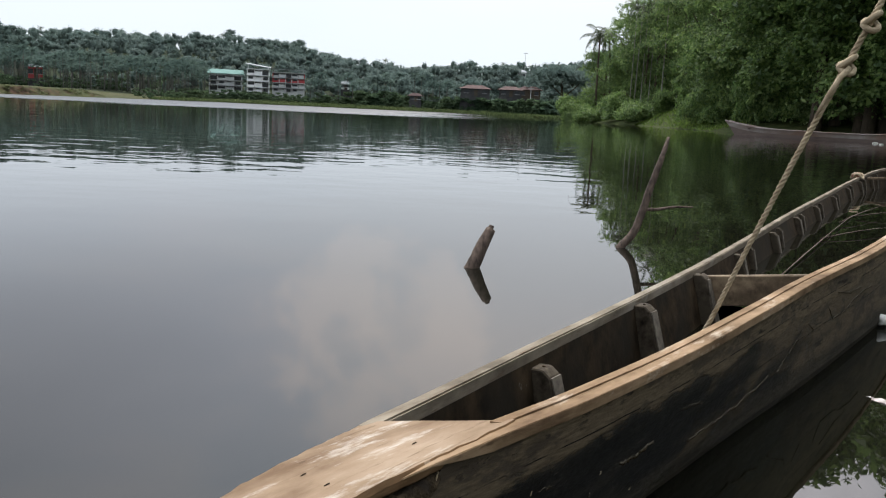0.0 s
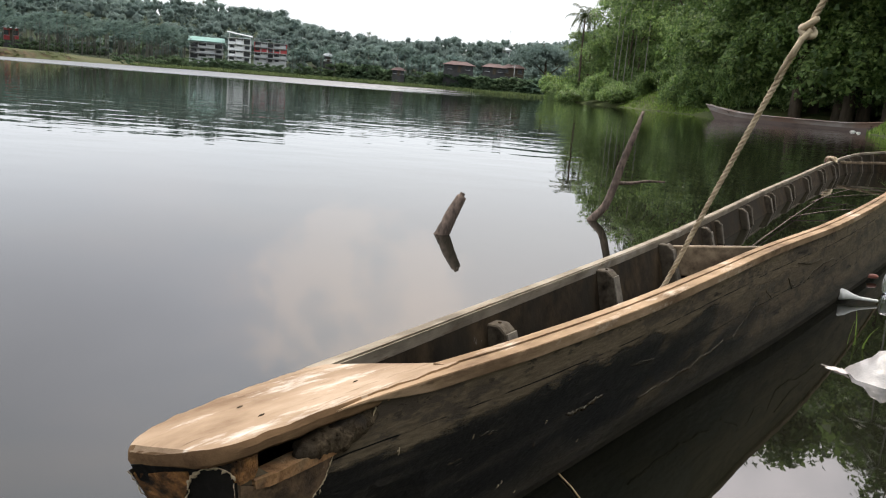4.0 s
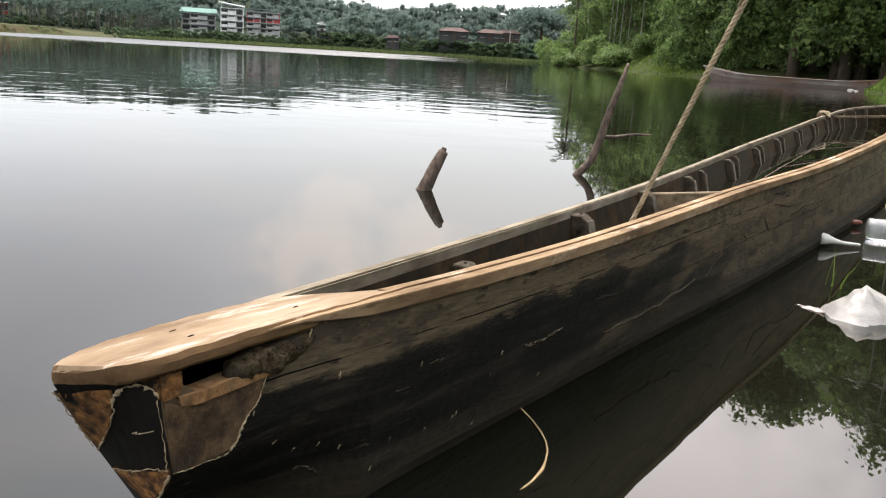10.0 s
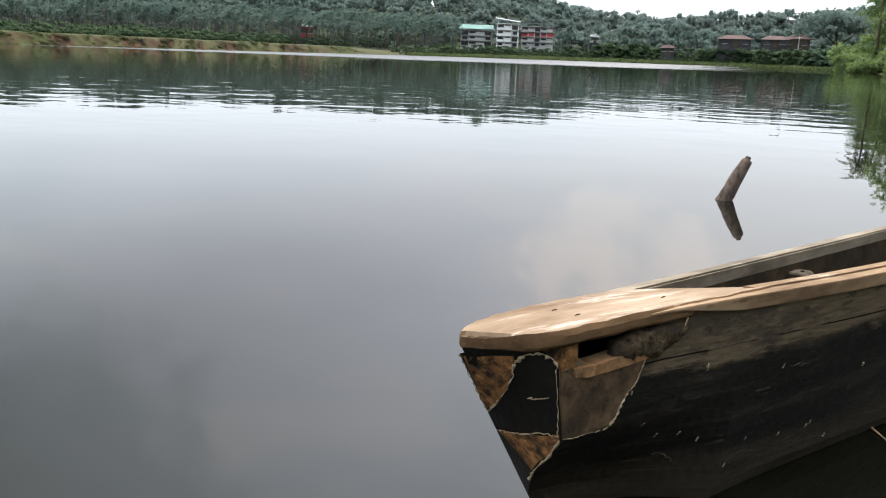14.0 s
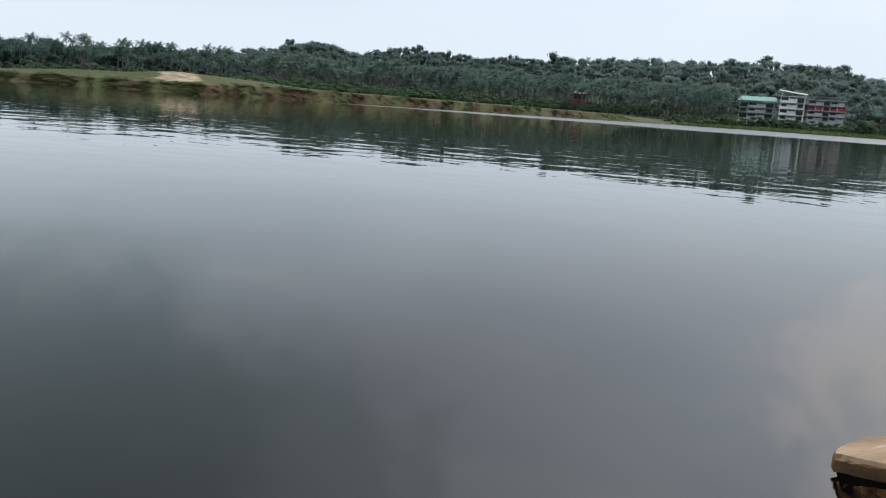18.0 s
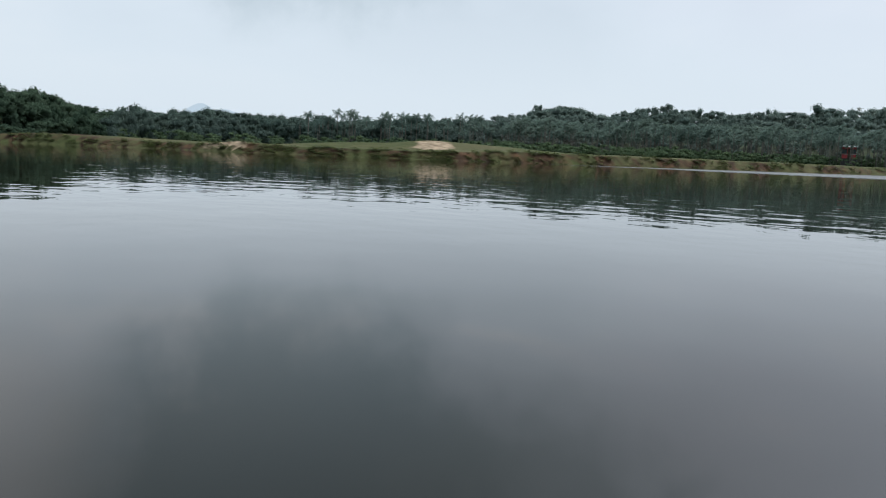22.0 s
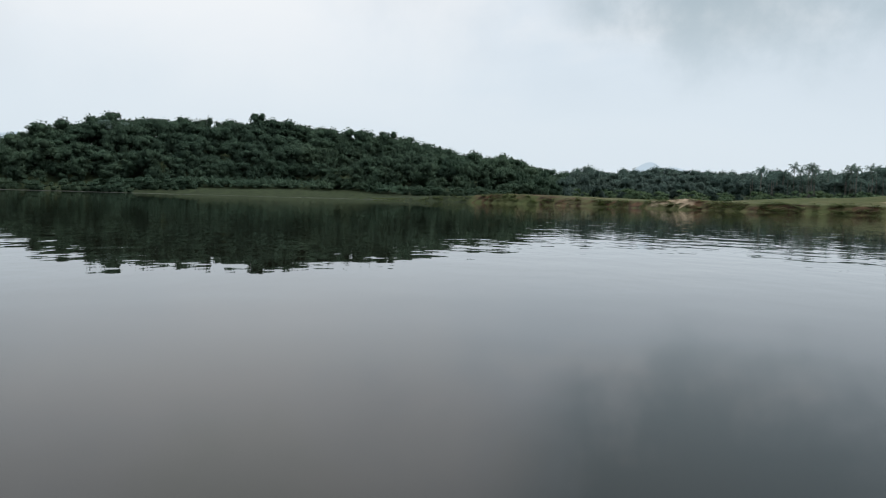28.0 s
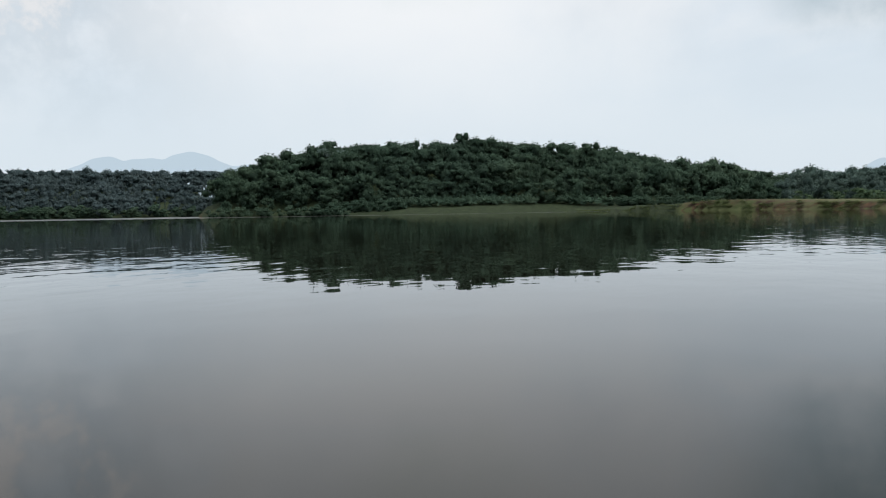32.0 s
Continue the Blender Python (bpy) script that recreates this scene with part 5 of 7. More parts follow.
# ---------------------------------------------------------------- sticks
def stick(name, label, paths, seed):
    st = empty(name, (paths[0][0][0][0], paths[0][0][0][1], 0), label, "stick")
    base = Vector(st.location)
    rng = random.Random(seed)
    for i, (pts, radii) in enumerate(paths):
        P, R = [], []
        for k in range(len(pts) - 1):
            for q in range(4):
                t = q / 4
                a, c, d, e = (Vector(pts[max(0, min(len(pts) - 1, k + o))]) for o in (-1, 0, 1, 2))
                P.append(c + (d - a) * (0.5 * t) + (a * 2 - c * 5 + d * 4 - e) * (0.5 * t * t) + (c * 3 - a - d * 3 + e) * (0.5 * t ** 3) - base + Vector((rng.uniform(-1, 1), rng.uniform(-1, 1), 0)) * radii[k] * 0.05)
                R.append((radii[k] * (1 - t) + radii[k + 1] * t) * rng.uniform(0.97, 1.03))
        P.append(Vector(pts[-1]) - base)
        R.append(radii[-1])
        v, f = tube_arrays(P, R, 9)
        array_part("branch" if i else "stem", v, f, M["drift"], st, smooth=True)


stick("stump_stick", "short broken brown stick leaning out of the water", [([(-0.30, 4.0, -0.14), (-0.225, 4.06, 0.0), (-0.185, 4.10, 0.09), (-0.140, 4.15, 0.185)], [0.040, 0.036, 0.034, 0.026]),
                                                                     ([(-0.152, 4.14, 0.165), (-0.135, 4.155, 0.205)], [0.018, 0.013])], 1)
stick("forked_stick", "tall crooked dead branch standing in the water", [([(0.60, 4.93, -0.12), (0.655, 4.98, 0.0), (0.735, 5.02, 0.085), (0.79, 5.05, 0.24), (0.83, 5.08, 0.38), (0.885, 5.12, 0.54), (0.935, 5.2, 0.675)], [0.027, 0.025, 0.0245, 0.0235, 0.021, 0.018, 0.010]),
                                                                  ([(0.79, 5.05, 0.235), (0.88, 5.08, 0.235), (1.0, 5.14, 0.25), (1.12, 5.18, 0.25)], [0.013, 0.010, 0.008, 0.005])], 2)

# ---------------------------------------------------------------- the mooring rope
def rope_arrays(path, thin, thick, turns_per_m=16, sides=6, strands=3, step=0.006):
    """A laid rope of three strands along a polyline."""
    pts = [Vector(p) for p in path]
    seg = [(b - a).length for a, b in zip(pts, pts[1:])]
    total = sum(seg)
    n = max(4, int(total / step))
    line = []
    for i in range(n + 1):
        d = total * i / n
        k = 0
        while k < len(seg) - 1 and d > seg[k]:
            d -= seg[k]
            k += 1
        line.append(pts[k].lerp(pts[k + 1], d / seg[k]))
    out = []
    r = [thin + (thick - thin) * float(smooth(0.30, 0.72, p.z)) for p in line]
    for s in range(strands):
        P = []
        for i, p in enumerate(line):
            d = (line[min(i + 1, n)] - line[max(i - 1, 0)]).normalized()
            u = d.cross(Vector((0.2, 0.9, 0.1))).normalized()
            w = d.cross(u)
            a = 2 * math.pi * (s / strands + turns_per_m * total * i / n)
            P.append(p + (u * math.cos(a) + w * math.sin(a)) * r[i] * 0.5)
        out.append(tube_arrays(P, [q * 0.56 for q in r], sides))
    return out


def build_rope():
    rope = empty("mooring_rope", (0.30, 1.93, 0.05), "thick hemp rope with two knots rising from the canoe", "rope")
    base = Vector(rope.location)
    path = [(0.27, 1.93, 0.02), (0.34, 1.90, 0.22), (0.382, 1.885, 0.32), (0.442, 1.862, 0.50), (0.515, 1.825, 0.72), (0.582, 1.79, 0.912), (0.614, 1.775, 1.0), (0.80, 1.71, 1.55), (1.15, 1.60, 2.5), (1.45, 1.5, 3.3)]
    for v, f in rope_arrays([Vector(p) - base for p in path], 0.0060, 0.0068, 24, 6, 3, 0.007):
        array_part("strand", v, f, M["rope"], rope, smooth=True)
    for c in ((0.582, 1.79, 0.912), (0.614, 1.775, 1.0)):
        for j in range(2):
            k = Vector(c) - base
            ring = []
            for i in range(15):
                a = 2 * math.pi * i / 14
                ring.append(k + Vector((math.cos(a) * 0.014, math.sin(a) * 0.015, (0.005 if j else -0.008) + math.sin(a * 1 + j * 2) * 0.012)))
            v, f = tube_arrays(ring, [0.0066] * 15, 7, close=False)
            array_part("knot", v, f, M["rope"], rope, smooth=True)
    # loose tail of the lower knot
    v, f = tube_arrays([Vector(p) - base for p in ((0.582, 1.775, 0.905), (0.565, 1.77, 0.885), (0.545, 1.775, 0.845), (0.528, 1.785, 0.80))], [0.006, 0.006, 0.005, 0.003], 6)
    array_part("tail", v, f, M["rope"], rope, smooth=True)


build_rope()

# ---------------------------------------------------------------- trees of the near shore
def limb_paths(rng, h, r, n, spread):
    """A trunk and limbs that fork off it."""
    lean = (rng.uniform(-0.06, 0.06), rng.uniform(-0.06, 0.06))
    trunk = [(lean[0] * h * t * t, lean[1] * h * t * t, h * t) for t in (-0.03, 0.1, 0.25, 0.4, 0.55, 0.7, 0.8)]
    paths = [(trunk, [r * 1.35, r * 1.05, r * 0.9, r * 0.78, r * 0.6, r * 0.42, r * 0.2])]
    for i in range(n):
        t = rng.uniform(0.3, 0.68)
        a, ln = rng.uniform(0, 6.283), spread * rng.uniform(0.5, 0.95)
        p0 = Vector((lean[0] * h * t * t, lean[1] * h * t * t, h * t))
        d = Vector((math.cos(a), math.sin(a), rng.uniform(0.35, 0.9)))
        p1, p2 = p0 + d * ln * 0.5, p0 + d * ln + Vector((0, 0, ln * 0.2))
        paths.append(([p0, p1, p2], [r * 0.42, r * 0.27, r * 0.08]))
    return paths


def make_tree(name, label, h, w, r, leaves, size, seed, low=0.3, lobes=13, leaf="leaf_bank", bark="bark"):
    rng = np.random.default_rng(seed)
    tree = empty(name, (0, 0, 0), label, "tree")
    pieces, n = [], 0
    for path, radii in limb_paths(rng, h, r, 6, w * 0.9):
        pieces.append(tube_arrays(path, radii, 8))
    v, f = join(pieces)
    array_part("trunk", v, f, M[bark], tree, smooth=True)
    cs, rs = crown_lobes(rng, h, w, lobes, low)
    v, f = join([leaf_cloud(rng, cs, [(p * 0.82, q * 0.82, t * 0.82) for p, q, t in rs], leaves // 3, size * 1.45, 0.3, True), leaf_cloud(rng, cs, rs, leaves, size, 0.25)])
    array_part("crown", v, f, M[leaf], tree)
    return tree


def make_bush(h, w, leaves, size, seed, leaf="leaf_bank"):
    rng = np.random.default_rng(seed)
    bush = empty("bush", (0, 0, 0), "dense green bush trailing down to the water", "bush")
    cs, rs = [], []
    for i in range(9):
        a, q, k = rng.uniform(0, 6.283), w * rng.uniform(0.1, 0.75), w * rng.uniform(0.3, 0.5)
        z = h * rng.uniform(0.1, 0.7)
        cs.append((math.cos(a) * q, math.sin(a) * q, z))
        rs.append((k, k, min(k, h * 0.4)))
    v, f = join([leaf_cloud(rng, cs, [(p * 0.82, q * 0.82, t * 0.82) for p, q, t in rs], leaves // 3, size * 1.45, 0.3, True), leaf_cloud(rng, cs, rs, leaves, size, 0.3)])
    array_part("foliage", v, f, M[leaf], bush)
    return bush


def make_palm(name, label, h, r, fronds, length, seed, lean=0.06, droop=1.0, bark="bark"):
    rng = random.Random(seed)
    palm = empty(name, (0, 0, 0), label, "palm")
    top = Vector((lean * h, lean * 0.4 * h, h))
    path = [top * t + Vector((lean * h * (t * t - t), 0, 0)) for t in (-0.02, 0.2, 0.4, 0.6, 0.8, 1.0)]
    v, f = tube_arrays(path, [r * 1.5, r * 1.1, r, r * 0.92, r * 0.85, r * 0.75], 7)
    array_part("trunk", v, f, M[bark], palm, smooth=True)
    v, f = split_fronds(rng, fronds, length, top, droop)
    array_part("crown", v, f, M["leaf_palm"], palm)
    return palm


def split_fronds(rng, n, length, base, droop=1.0, pairs=13, wide=0.22):
    """Arching palm fronds with separate hanging leaflets on both sides of the rib."""
    vs, fs = [], []
    for i in range(n):
        a = 6.283 * i * 0.382 + rng.uniform(-0.2, 0.2)
        e = 1.15 - 1.75 * i / n + rng.uniform(-0.1, 0.1)
        ln = length * rng.uniform(0.85, 1.1)
        p = Vector(base)
        side = Vector((-math.sin(a), math.cos(a), 0))
        for k in range(pairs):
            t = (k + 0.5) / pairs
            out = Vector((math.cos(a) * math.cos(e), math.sin(a) * math.cos(e), math.sin(e)))
            q = p + out * (ln / pairs)
            wd = ln * wide * (0.35 + 0.65 * math.sin(math.pi * min(1.0, t * 0.8 + 0.2)))
            for sg in (1, -1):
                tip = p + side * sg * wd * 0.75 + out * wd * 0.6 + Vector((0, 0, -wd * rng.uniform(0.35, 0.8)))
                j = len(vs)
                mid = p.lerp(q, 0.8)
                vs += [tuple(p), tuple(mid), tuple(tip + out * ln * 0.012), tuple(tip)]
                fs.append((j, j + 1, j + 2, j + 3))
            p = q
            e -= droop * 1.9 / pairs * (0.4 + t)
    return np.array(vs), np.array(fs)


def place(ob, x, y, turn, k, sink=0.25, kz=None):
    return copy_thing(ob, Matrix.LocRotScale((x, y, ground_z(x, y) - sink), Euler((0, 0, turn)), (k, k, kz or k)))


def near_woods():
    rng = random.Random(11)
    trees = [make_tree("tree", "tall broad green tree on the wooded bank", 15, 5.2, 0.28, 18000, 0.105, 20 + i, 0.10, 30) for i in range(4)]
    bushes = [make_bush(3.0, 3.0, 5600, 0.100, 40 + i) for i in range(3)]
    # trees: degrees, metres, height factor
    spots = [(-7.2, 140, 0.80), (-8.6, 132, 0.95), (-9.8, 126, 1.05), (-11.0, 124, 1.15), (-12.2, 116, 1.15), (-13.4, 107, 1.2), (-14.2, 98, 1.2), (-15.4, 92, 1.3), (-16.4, 86, 1.3), (-17.6, 82, 1.35),
             (-18.8, 80, 1.55), (-20.2, 77, 1.6), (-21.6, 76, 1.6), (-23.0, 74, 1.6), (-24.4, 73, 1.55), (-25.8, 70, 1.6), (-27.2, 72, 1.6), (-28.8, 70, 1.45), (-30.4, 66, 1.45), (-32.2, 62, 1.4), (-34.5, 58, 1.4),
             (-37, 52, 1.3), (-41, 46, 1.2), (-46, 44, 1.2), (-9.5, 142, 1.1), (-12.0, 134, 1.3), (-14.8, 116, 1.4), (-17.4, 104, 1.5), (-20.0, 96, 1.6), (-23.2, 92, 1.6), (-26.5, 90, 1.6), (-30, 84, 1.6), (-58, 46, 1.1), (-80, 44, 1.0)]
    for i, (a, r, k) in enumerate(spots):
        x, y, _ = polar(a, r)
        t = trees[i % 4]
        place(t, x, y, rng.uniform(0, 6.28), k * rng.uniform(0.93, 1.07))
    # added trees, crowns out of view, that shade the hollow behind the moored canoe
    tall = make_tree("tree", "added tall tree whose high crown shades the bank", 15, 5.6, 0.26, 9000, 0.16, 71, 0.58, 18)
    for a, r, k in ((-20.5, 74, 1.72), (-23.5, 72, 1.78), (-26.5, 70, 1.85), (-29.5, 68, 1.8), (-33.5, 60, 1.5)):
        x, y, _ = polar(a, r)
        place(tall, x, y, rng.uniform(0, 6.28), k)
    for o in (*tall.children, tall):
        bpy.data.objects.remove(o)
    # bushes along the water, down to its surface
    edge = [(12.9, 126), (12.4, 130), (12.6, 133.5), (14.5, 122), (16.5, 116), (17.5, 109), (18.3, 104), (20, 100), (15, 136), (20, 133), (25, 74), (22.5, 75), (27.5, 71), (30, 69), (33.5, 66.5), (33.5, 61), (35, 58),
            (21, 80), (20.6, 85), (21.5, 90), (36, 63), (38, 58), (24, 82), (28, 78), (33, 73), (22, 96), (25, 90), (17, 124), (21, 116), (37, 54), (40, 50)]
    for i, (x, y) in enumerate(edge):
        place(bushes[i % 3], x, y, rng.uniform(0, 6.28), rng.uniform(0.75, 1.15), 0.1, rng.uniform(0.8, 1.5))
    for ob in trees + bushes:
        for o in (*ob.children, ob):
            bpy.data.objects.remove(o)
    # palms over the point
    palm = make_palm("coconut_palm", "tall coconut palm leaning out over the wooded point", 14, 0.17, 17, 3.6, 3)
    for a, r, k, turn in ((-6.7, 136, 0.98, 1.2), (-7.6, 139, 0.95, 3.0), (-9.8, 122, 0.95, 4.4), (-10.5, 120, 1.05, 0.5), (-12.4, 108, 1.0, 2.2)):
        x, y, _ = polar(a, r)
        place(palm, x, y, turn, k)
    areca = make_palm("areca_palm", "slender pale-stemmed areca palm among the trees", 15, 0.055, 9, 1.9, 8, 0.015, 0.8, "bark_pale")
    for a, r, k in ((-8.9, 117, 1.0), (-9.2, 118, 1.1), (-9.6, 116, 0.95), (-10.9, 112, 1.2), (-10.1, 117, 1.0), (-27.6, 47, 0.9), (-29.0, 46, 0.95)):
        x, y, _ = polar(a, r)
        place(areca, x, y, rng.uniform(0, 6), k)
    for ob in (palm, areca):
        for o in (*ob.children, ob):
            bpy.data.objects.remove(o)
    # bare brown trunk at the head of the green slope
    tr = make_tree("tree", "brown-trunked tree at the head of the green slope", 16, 4.5, 0.14, 7000, 0.12, 77, 0.55, 14)
    x, y, _ = polar(-26.9, 52)
    tr.location = (x, y, ground_z(x, y) - 0.2)


near_woods()


def areca_grove():
    """Rows of slim areca palms on the flat behind the field: far too many to count."""
    rng = random.Random(9)
    kinds = []
    for k in range(4):
        v, f = tube_arrays([(0, 0, -0.5), (0.08, 0, 4), (0.1, 0.05, 9.4)], [0.11, 0.09, 0.08], 5)
        kinds.append(((np.array(v), np.array(f)), split_fronds(rng, 11, 2.5, (0.1, 0.05, 9.4), 1.1, 5, 0.32)))
    trunks, crowns = [], []
    for a0, a1, r0, r1, n in ((19.6, 52, 236, 285, 640), (52, 66, 240, 262, 90), (2, 13, 250, 262, 30)):
        for _ in range(n):
            a, r = rng.uniform(a0, a1), rng.uniform(r0, r1)
            x, y, _ = polar(a, r)
            if lake_distance(np.array([[x, y]]))[0] < 8:
                continue
            z, k = ground_z_fast(x, y), rng.uniform(0.55, 1.05)
            t, c = kinds[rng.randrange(4)]
            off = np.array([x, y, z])
            trunks.append((t[0] * [1, 1, k] + off, t[1]))
            crowns.append((c[0] * [1, 1, k] + off, c[1]))
    v, f = join(trunks)
    tagged(array_part("areca_stems", v, f, M["grove_stem"]), "pale slim stems of an areca palm grove", "grove", kind="stuff")
    v, f = join(crowns)
    tagged(array_part("areca_crowns", v, f, M["leaf_grove"]), "small feathery dark green areca palm crowns", "grove", kind="stuff")
    # shrubs and reeds along the far shore, in front of the houses
    shrubs, dark = [], []
    rs = np.random.default_rng(12)
    cs0, rs0 = crown_lobes(rs, 1.0, 0.6, 6, 0.1)
    kind = join([lobe_core(cs0, rs0, 0.78, 5, 3), leaf_cloud(rs, cs0, rs0, 150, 0.085, 0.0, True)])
    for a0, a1, d0, d1, n, h0, h1 in ((-6, 24, 8, 24, 230, 0.7, 2.6), (-5, 12, 12, 20, 90, 1.6, 4.6), (-4, 4, 12, 17, 60, 2.8, 5.2), (5, 10, 14, 22, 30, 3.0, 6.0), (13, 21, 15, 22, 70, 1.4, 3.4), (19.5, 52, 70, 125, 420, 1.4, 3.6), (52, 82, 95, 125, 150, 1.5, 4.0), (82, 89, 16, 24, 50, 1.5, 3.0), (103, 108, 10, 22, 50, 1.5, 4.0), (107, 116.5, 1, 6, 40, 1.5, 4.0), (116.9, 140, 1, 8, 150, 4, 8)):
        for _ in range(n):
            a = rng.uniform(a0, a1)
            r = float(np.interp(a, [q[0] for q in SHORE + BACK], [q[1] for q in SHORE + BACK])) + rng.uniform(d0, d1)
            x, y, _ = polar(a, r)
            h = rng.uniform(h0, h1)
            (dark if a0 >= 82 else shrubs).append((kind[0] * [h * 1.1, h * 1.1, h] + [x, y, ground_z_fast(x, y) - 0.15 * h], kind[1]))
    v, f = join(shrubs)
    tagged(array_part("shore_shrubs", v, f, M["leaf_shrub"]), "low green shrubs and reeds behind the far shore", "shrubs", kind="stuff")
    v, f = join(dark)
    tagged(array_part("shore_shrubs", v, f, M["leaf_dark"]), "dark green shrubs along the wooded point", "shrubs", kind="stuff")
    # weeds on the cut bank of the field
    weeds = []
    sprig = leaf_cloud(rs, cs0, rs0, 110, 0.09)
    for _ in range(1100):
        a = rng.uniform(25, 92)
        r = float(np.interp(a, [q[0] for q in SHORE], [q[1] for q in SHORE])) + rng.uniform(-0.2, 2.6)
        if math.sin(a * 1.7) + math.sin(a * 4.1) + rng.uniform(-1, 1) < -0.6:
            continue
        x, y, _ = polar(a, r)
        h = rng.uniform(0.15, 0.5)
        weeds.append((sprig[0] * [h * 3.6, h * 3.6, h] + [x, y, ground_z(x, y) - 0.2 * h], sprig[1]))
    v, f = join(weeds)
    tagged(array_part("bank_weeds", v, f, M["weed"]), "green weeds on the cut earth bank", "weeds", kind="stuff")
    # a plot of bananas between the beach and the wood
    plants = []
    for _ in range(240):
        a = rng.uniform(88.5, 103.5)
        r = float(np.interp(a, [q[0] for q in SHORE], [q[1] for q in SHORE])) + rng.uniform(18, 27)
        x, y, _ = polar(a, r)
        k = rng.uniform(0.8, 1.3)
        v, f = frond_arrays(rng, 7, 1.9, (0, 0, 0.9), 0.9, 0.13, 3, False, 1.3)
        plants.append((v * k + [x, y, ground_z_fast(x, y)], f))
    for _ in range(26):
        a = rng.uniform(-5.6, -3.4)
        r = float(np.interp(a, [q[0] for q in SHORE], [q[1] for q in SHORE])) + rng.uniform(10, 16)
        x, y, _ = polar(a, r)
        k = rng.uniform(1.3, 2.0)
        v, f = frond_arrays(rng, 8, 1.9, (0, 0, 0.9), 0.9, 0.13, 3, False, 1.3)
        plants.append((v * k + [x, y, ground_z_fast(x, y)], f))
    v, f = join(plants)
    tagged(array_part("banana_plants", v, f, M["leaf_dark"]), "plot of dark green banana plants behind the beach", "plants", kind="stuff")
    # single palms and trees that stand out on the skyline
    palm = make_palm("hilltop_palm", "coconut palm standing out on the hill's skyline", 12, 0.16, 14, 3.0, 5)
    for a, r, k in ((16.2, 415, 1.0), (16.9, 418, 1.1), (17.3, 410, 0.95), (18.6, 415, 1.15), (19.2, 412, 1.0), (15.6, 408, 1.0), (21.4, 420, 1.0), (22.0, 420, 0.95), (29.3, 418, 1.1), (28.6, 420, 0.95), (26.1, 420, 0.9),
                    (7.8, 345, 1.15), (10.2, 350, 0.9), (-0.4, 338, 1.05), (-2.2, 340, 0.9), (57.0, 335, 0.9), (101.2, 262, 0.62), (104.6, 262, 0.6), (97.6, 262, 0.64), (98.7, 260, 0.6)):
        x, y, _ = polar(a, r)
        place(palm, x, y, rng.uniform(0, 6), k * 0.58)
    for o in (*palm.children, palm):
        bpy.data.objects.remove(o)
    tree = make_tree("hilltop_tree", "round-headed tree rising above the wooded skyline", 13, 4.2, 0.25, 900, 0.5, 31, 0.4, 9, "leaf_far")
    for a, r, k in ((108.5, 258, 0.6), (107.4, 260, 0.5), (18.0, 410, 0.8), (13.6, 402, 0.75), (40.9, 420, 0.75), (43.6, 415, 0.65), (47.6, 420, 0.65)):
        x, y, _ = polar(a, r)
        place(tree, x, y, rng.uniform(0, 6), k)
    for o in (*tree.children, tree):
        bpy.data.objects.remove(o)


areca_grove()

# ---------------------------------------------------------------- the village on the far shore
def block(parent, name, size, centre, mat, label=""):
    return part(name, box_bm(size, centre), M[mat], parent, label)


def building(name, label, az, r, width, deep, z0, levels, storey, wall, roof, tilt=0.0, bays=4, over=0.5, accent=None, pitch=9.0):
    """A frame building that faces the lake: slabs, columns, recessed walls with windows, and a sheet roof."""
    x, y, _ = polar(az, r)
    g = ground_z(x, y)
    b = empty(name, (x, y, 0), label, "building")
    b.rotation_euler = (0, 0, radians(az))
    block(b, "foundation", (width, deep, z0 - g + 1), (0, 0, (z0 + g - 1) / 2), "concrete")
    for k in range(levels):
        z = z0 + k * storey
        mat = accent if accent and k == levels - 2 else wall
        block(b, "slab", (width + 0.3, deep + 0.6, 0.16), (0, -0.15, z + storey - 0.08), wall)
        # every other recessed wall takes the painted shade colour
        block(b, "wall", (width - 0.3, deep - 2.4, storey - 0.17), (0, 1.0, z + (storey - 0.17) / 2), "shade_wall" if (k + levels) % 2 else mat)
        for c in range(bays + 1):
            block(b, "column", (0.26, 0.26, storey - 0.165), (-width / 2 + 0.13 + c * (width - 0.26) / bays, -deep / 2 + 0.15, z + (storey - 0.165) / 2), accent if accent and k >= levels - 2 and c in (0, bays) else wall)
        for c in range(bays):
            wx = -width / 2 + (c + 0.5) * width / bays
            full = (c * 7 + k * 3 + levels) % 3
            if full != 0:
                block(b, "parapet", (width / bays - 0.28, 0.12, storey * (0.34 if full == 1 else 0.62)), (wx, -deep / 2 + 0.16, z + storey * (0.17 if full == 1 else 0.31)), mat)
            win = block(b, "window", (width / bays * 0.62, 0.1, storey * 0.55), (wx, -deep / 2 + 2.17, z + storey * 0.5), "dark_glass")
            block(win, "frame", (width / bays * 0.62 + 0.12, 0.06, 0.08), (wx, -deep / 2 + 2.14, z + storey * 0.79), "white_wall")
    zt = z0 + levels * storey
    bm = box_bm((width + 2 * over, deep + 1.6, 0.12), (0, 0, 0))
    bmesh.ops.transform(bm, matrix=Matrix.Translation((0, 0, zt + 1.0 + abs(tilt) * width / 4)) @ Matrix.Rotation(tilt, 4, "Y") @ Matrix.Rotation(radians(pitch), 4, "X"), verts=bm.verts)
    part("roof", bm, M[roof], b, "sheet-metal roof on posts")
    for c in (-1, 1):
        for d in (-1, 1):
            hh = 0.9 + abs(tilt) * width / 4 - math.tan(tilt) * c * width * 0.45
            block(b, "roof_post", (0.16, 0.16, hh), (c * width * 0.45, d * deep * 0.4, zt + hh / 2), wall)
    return b


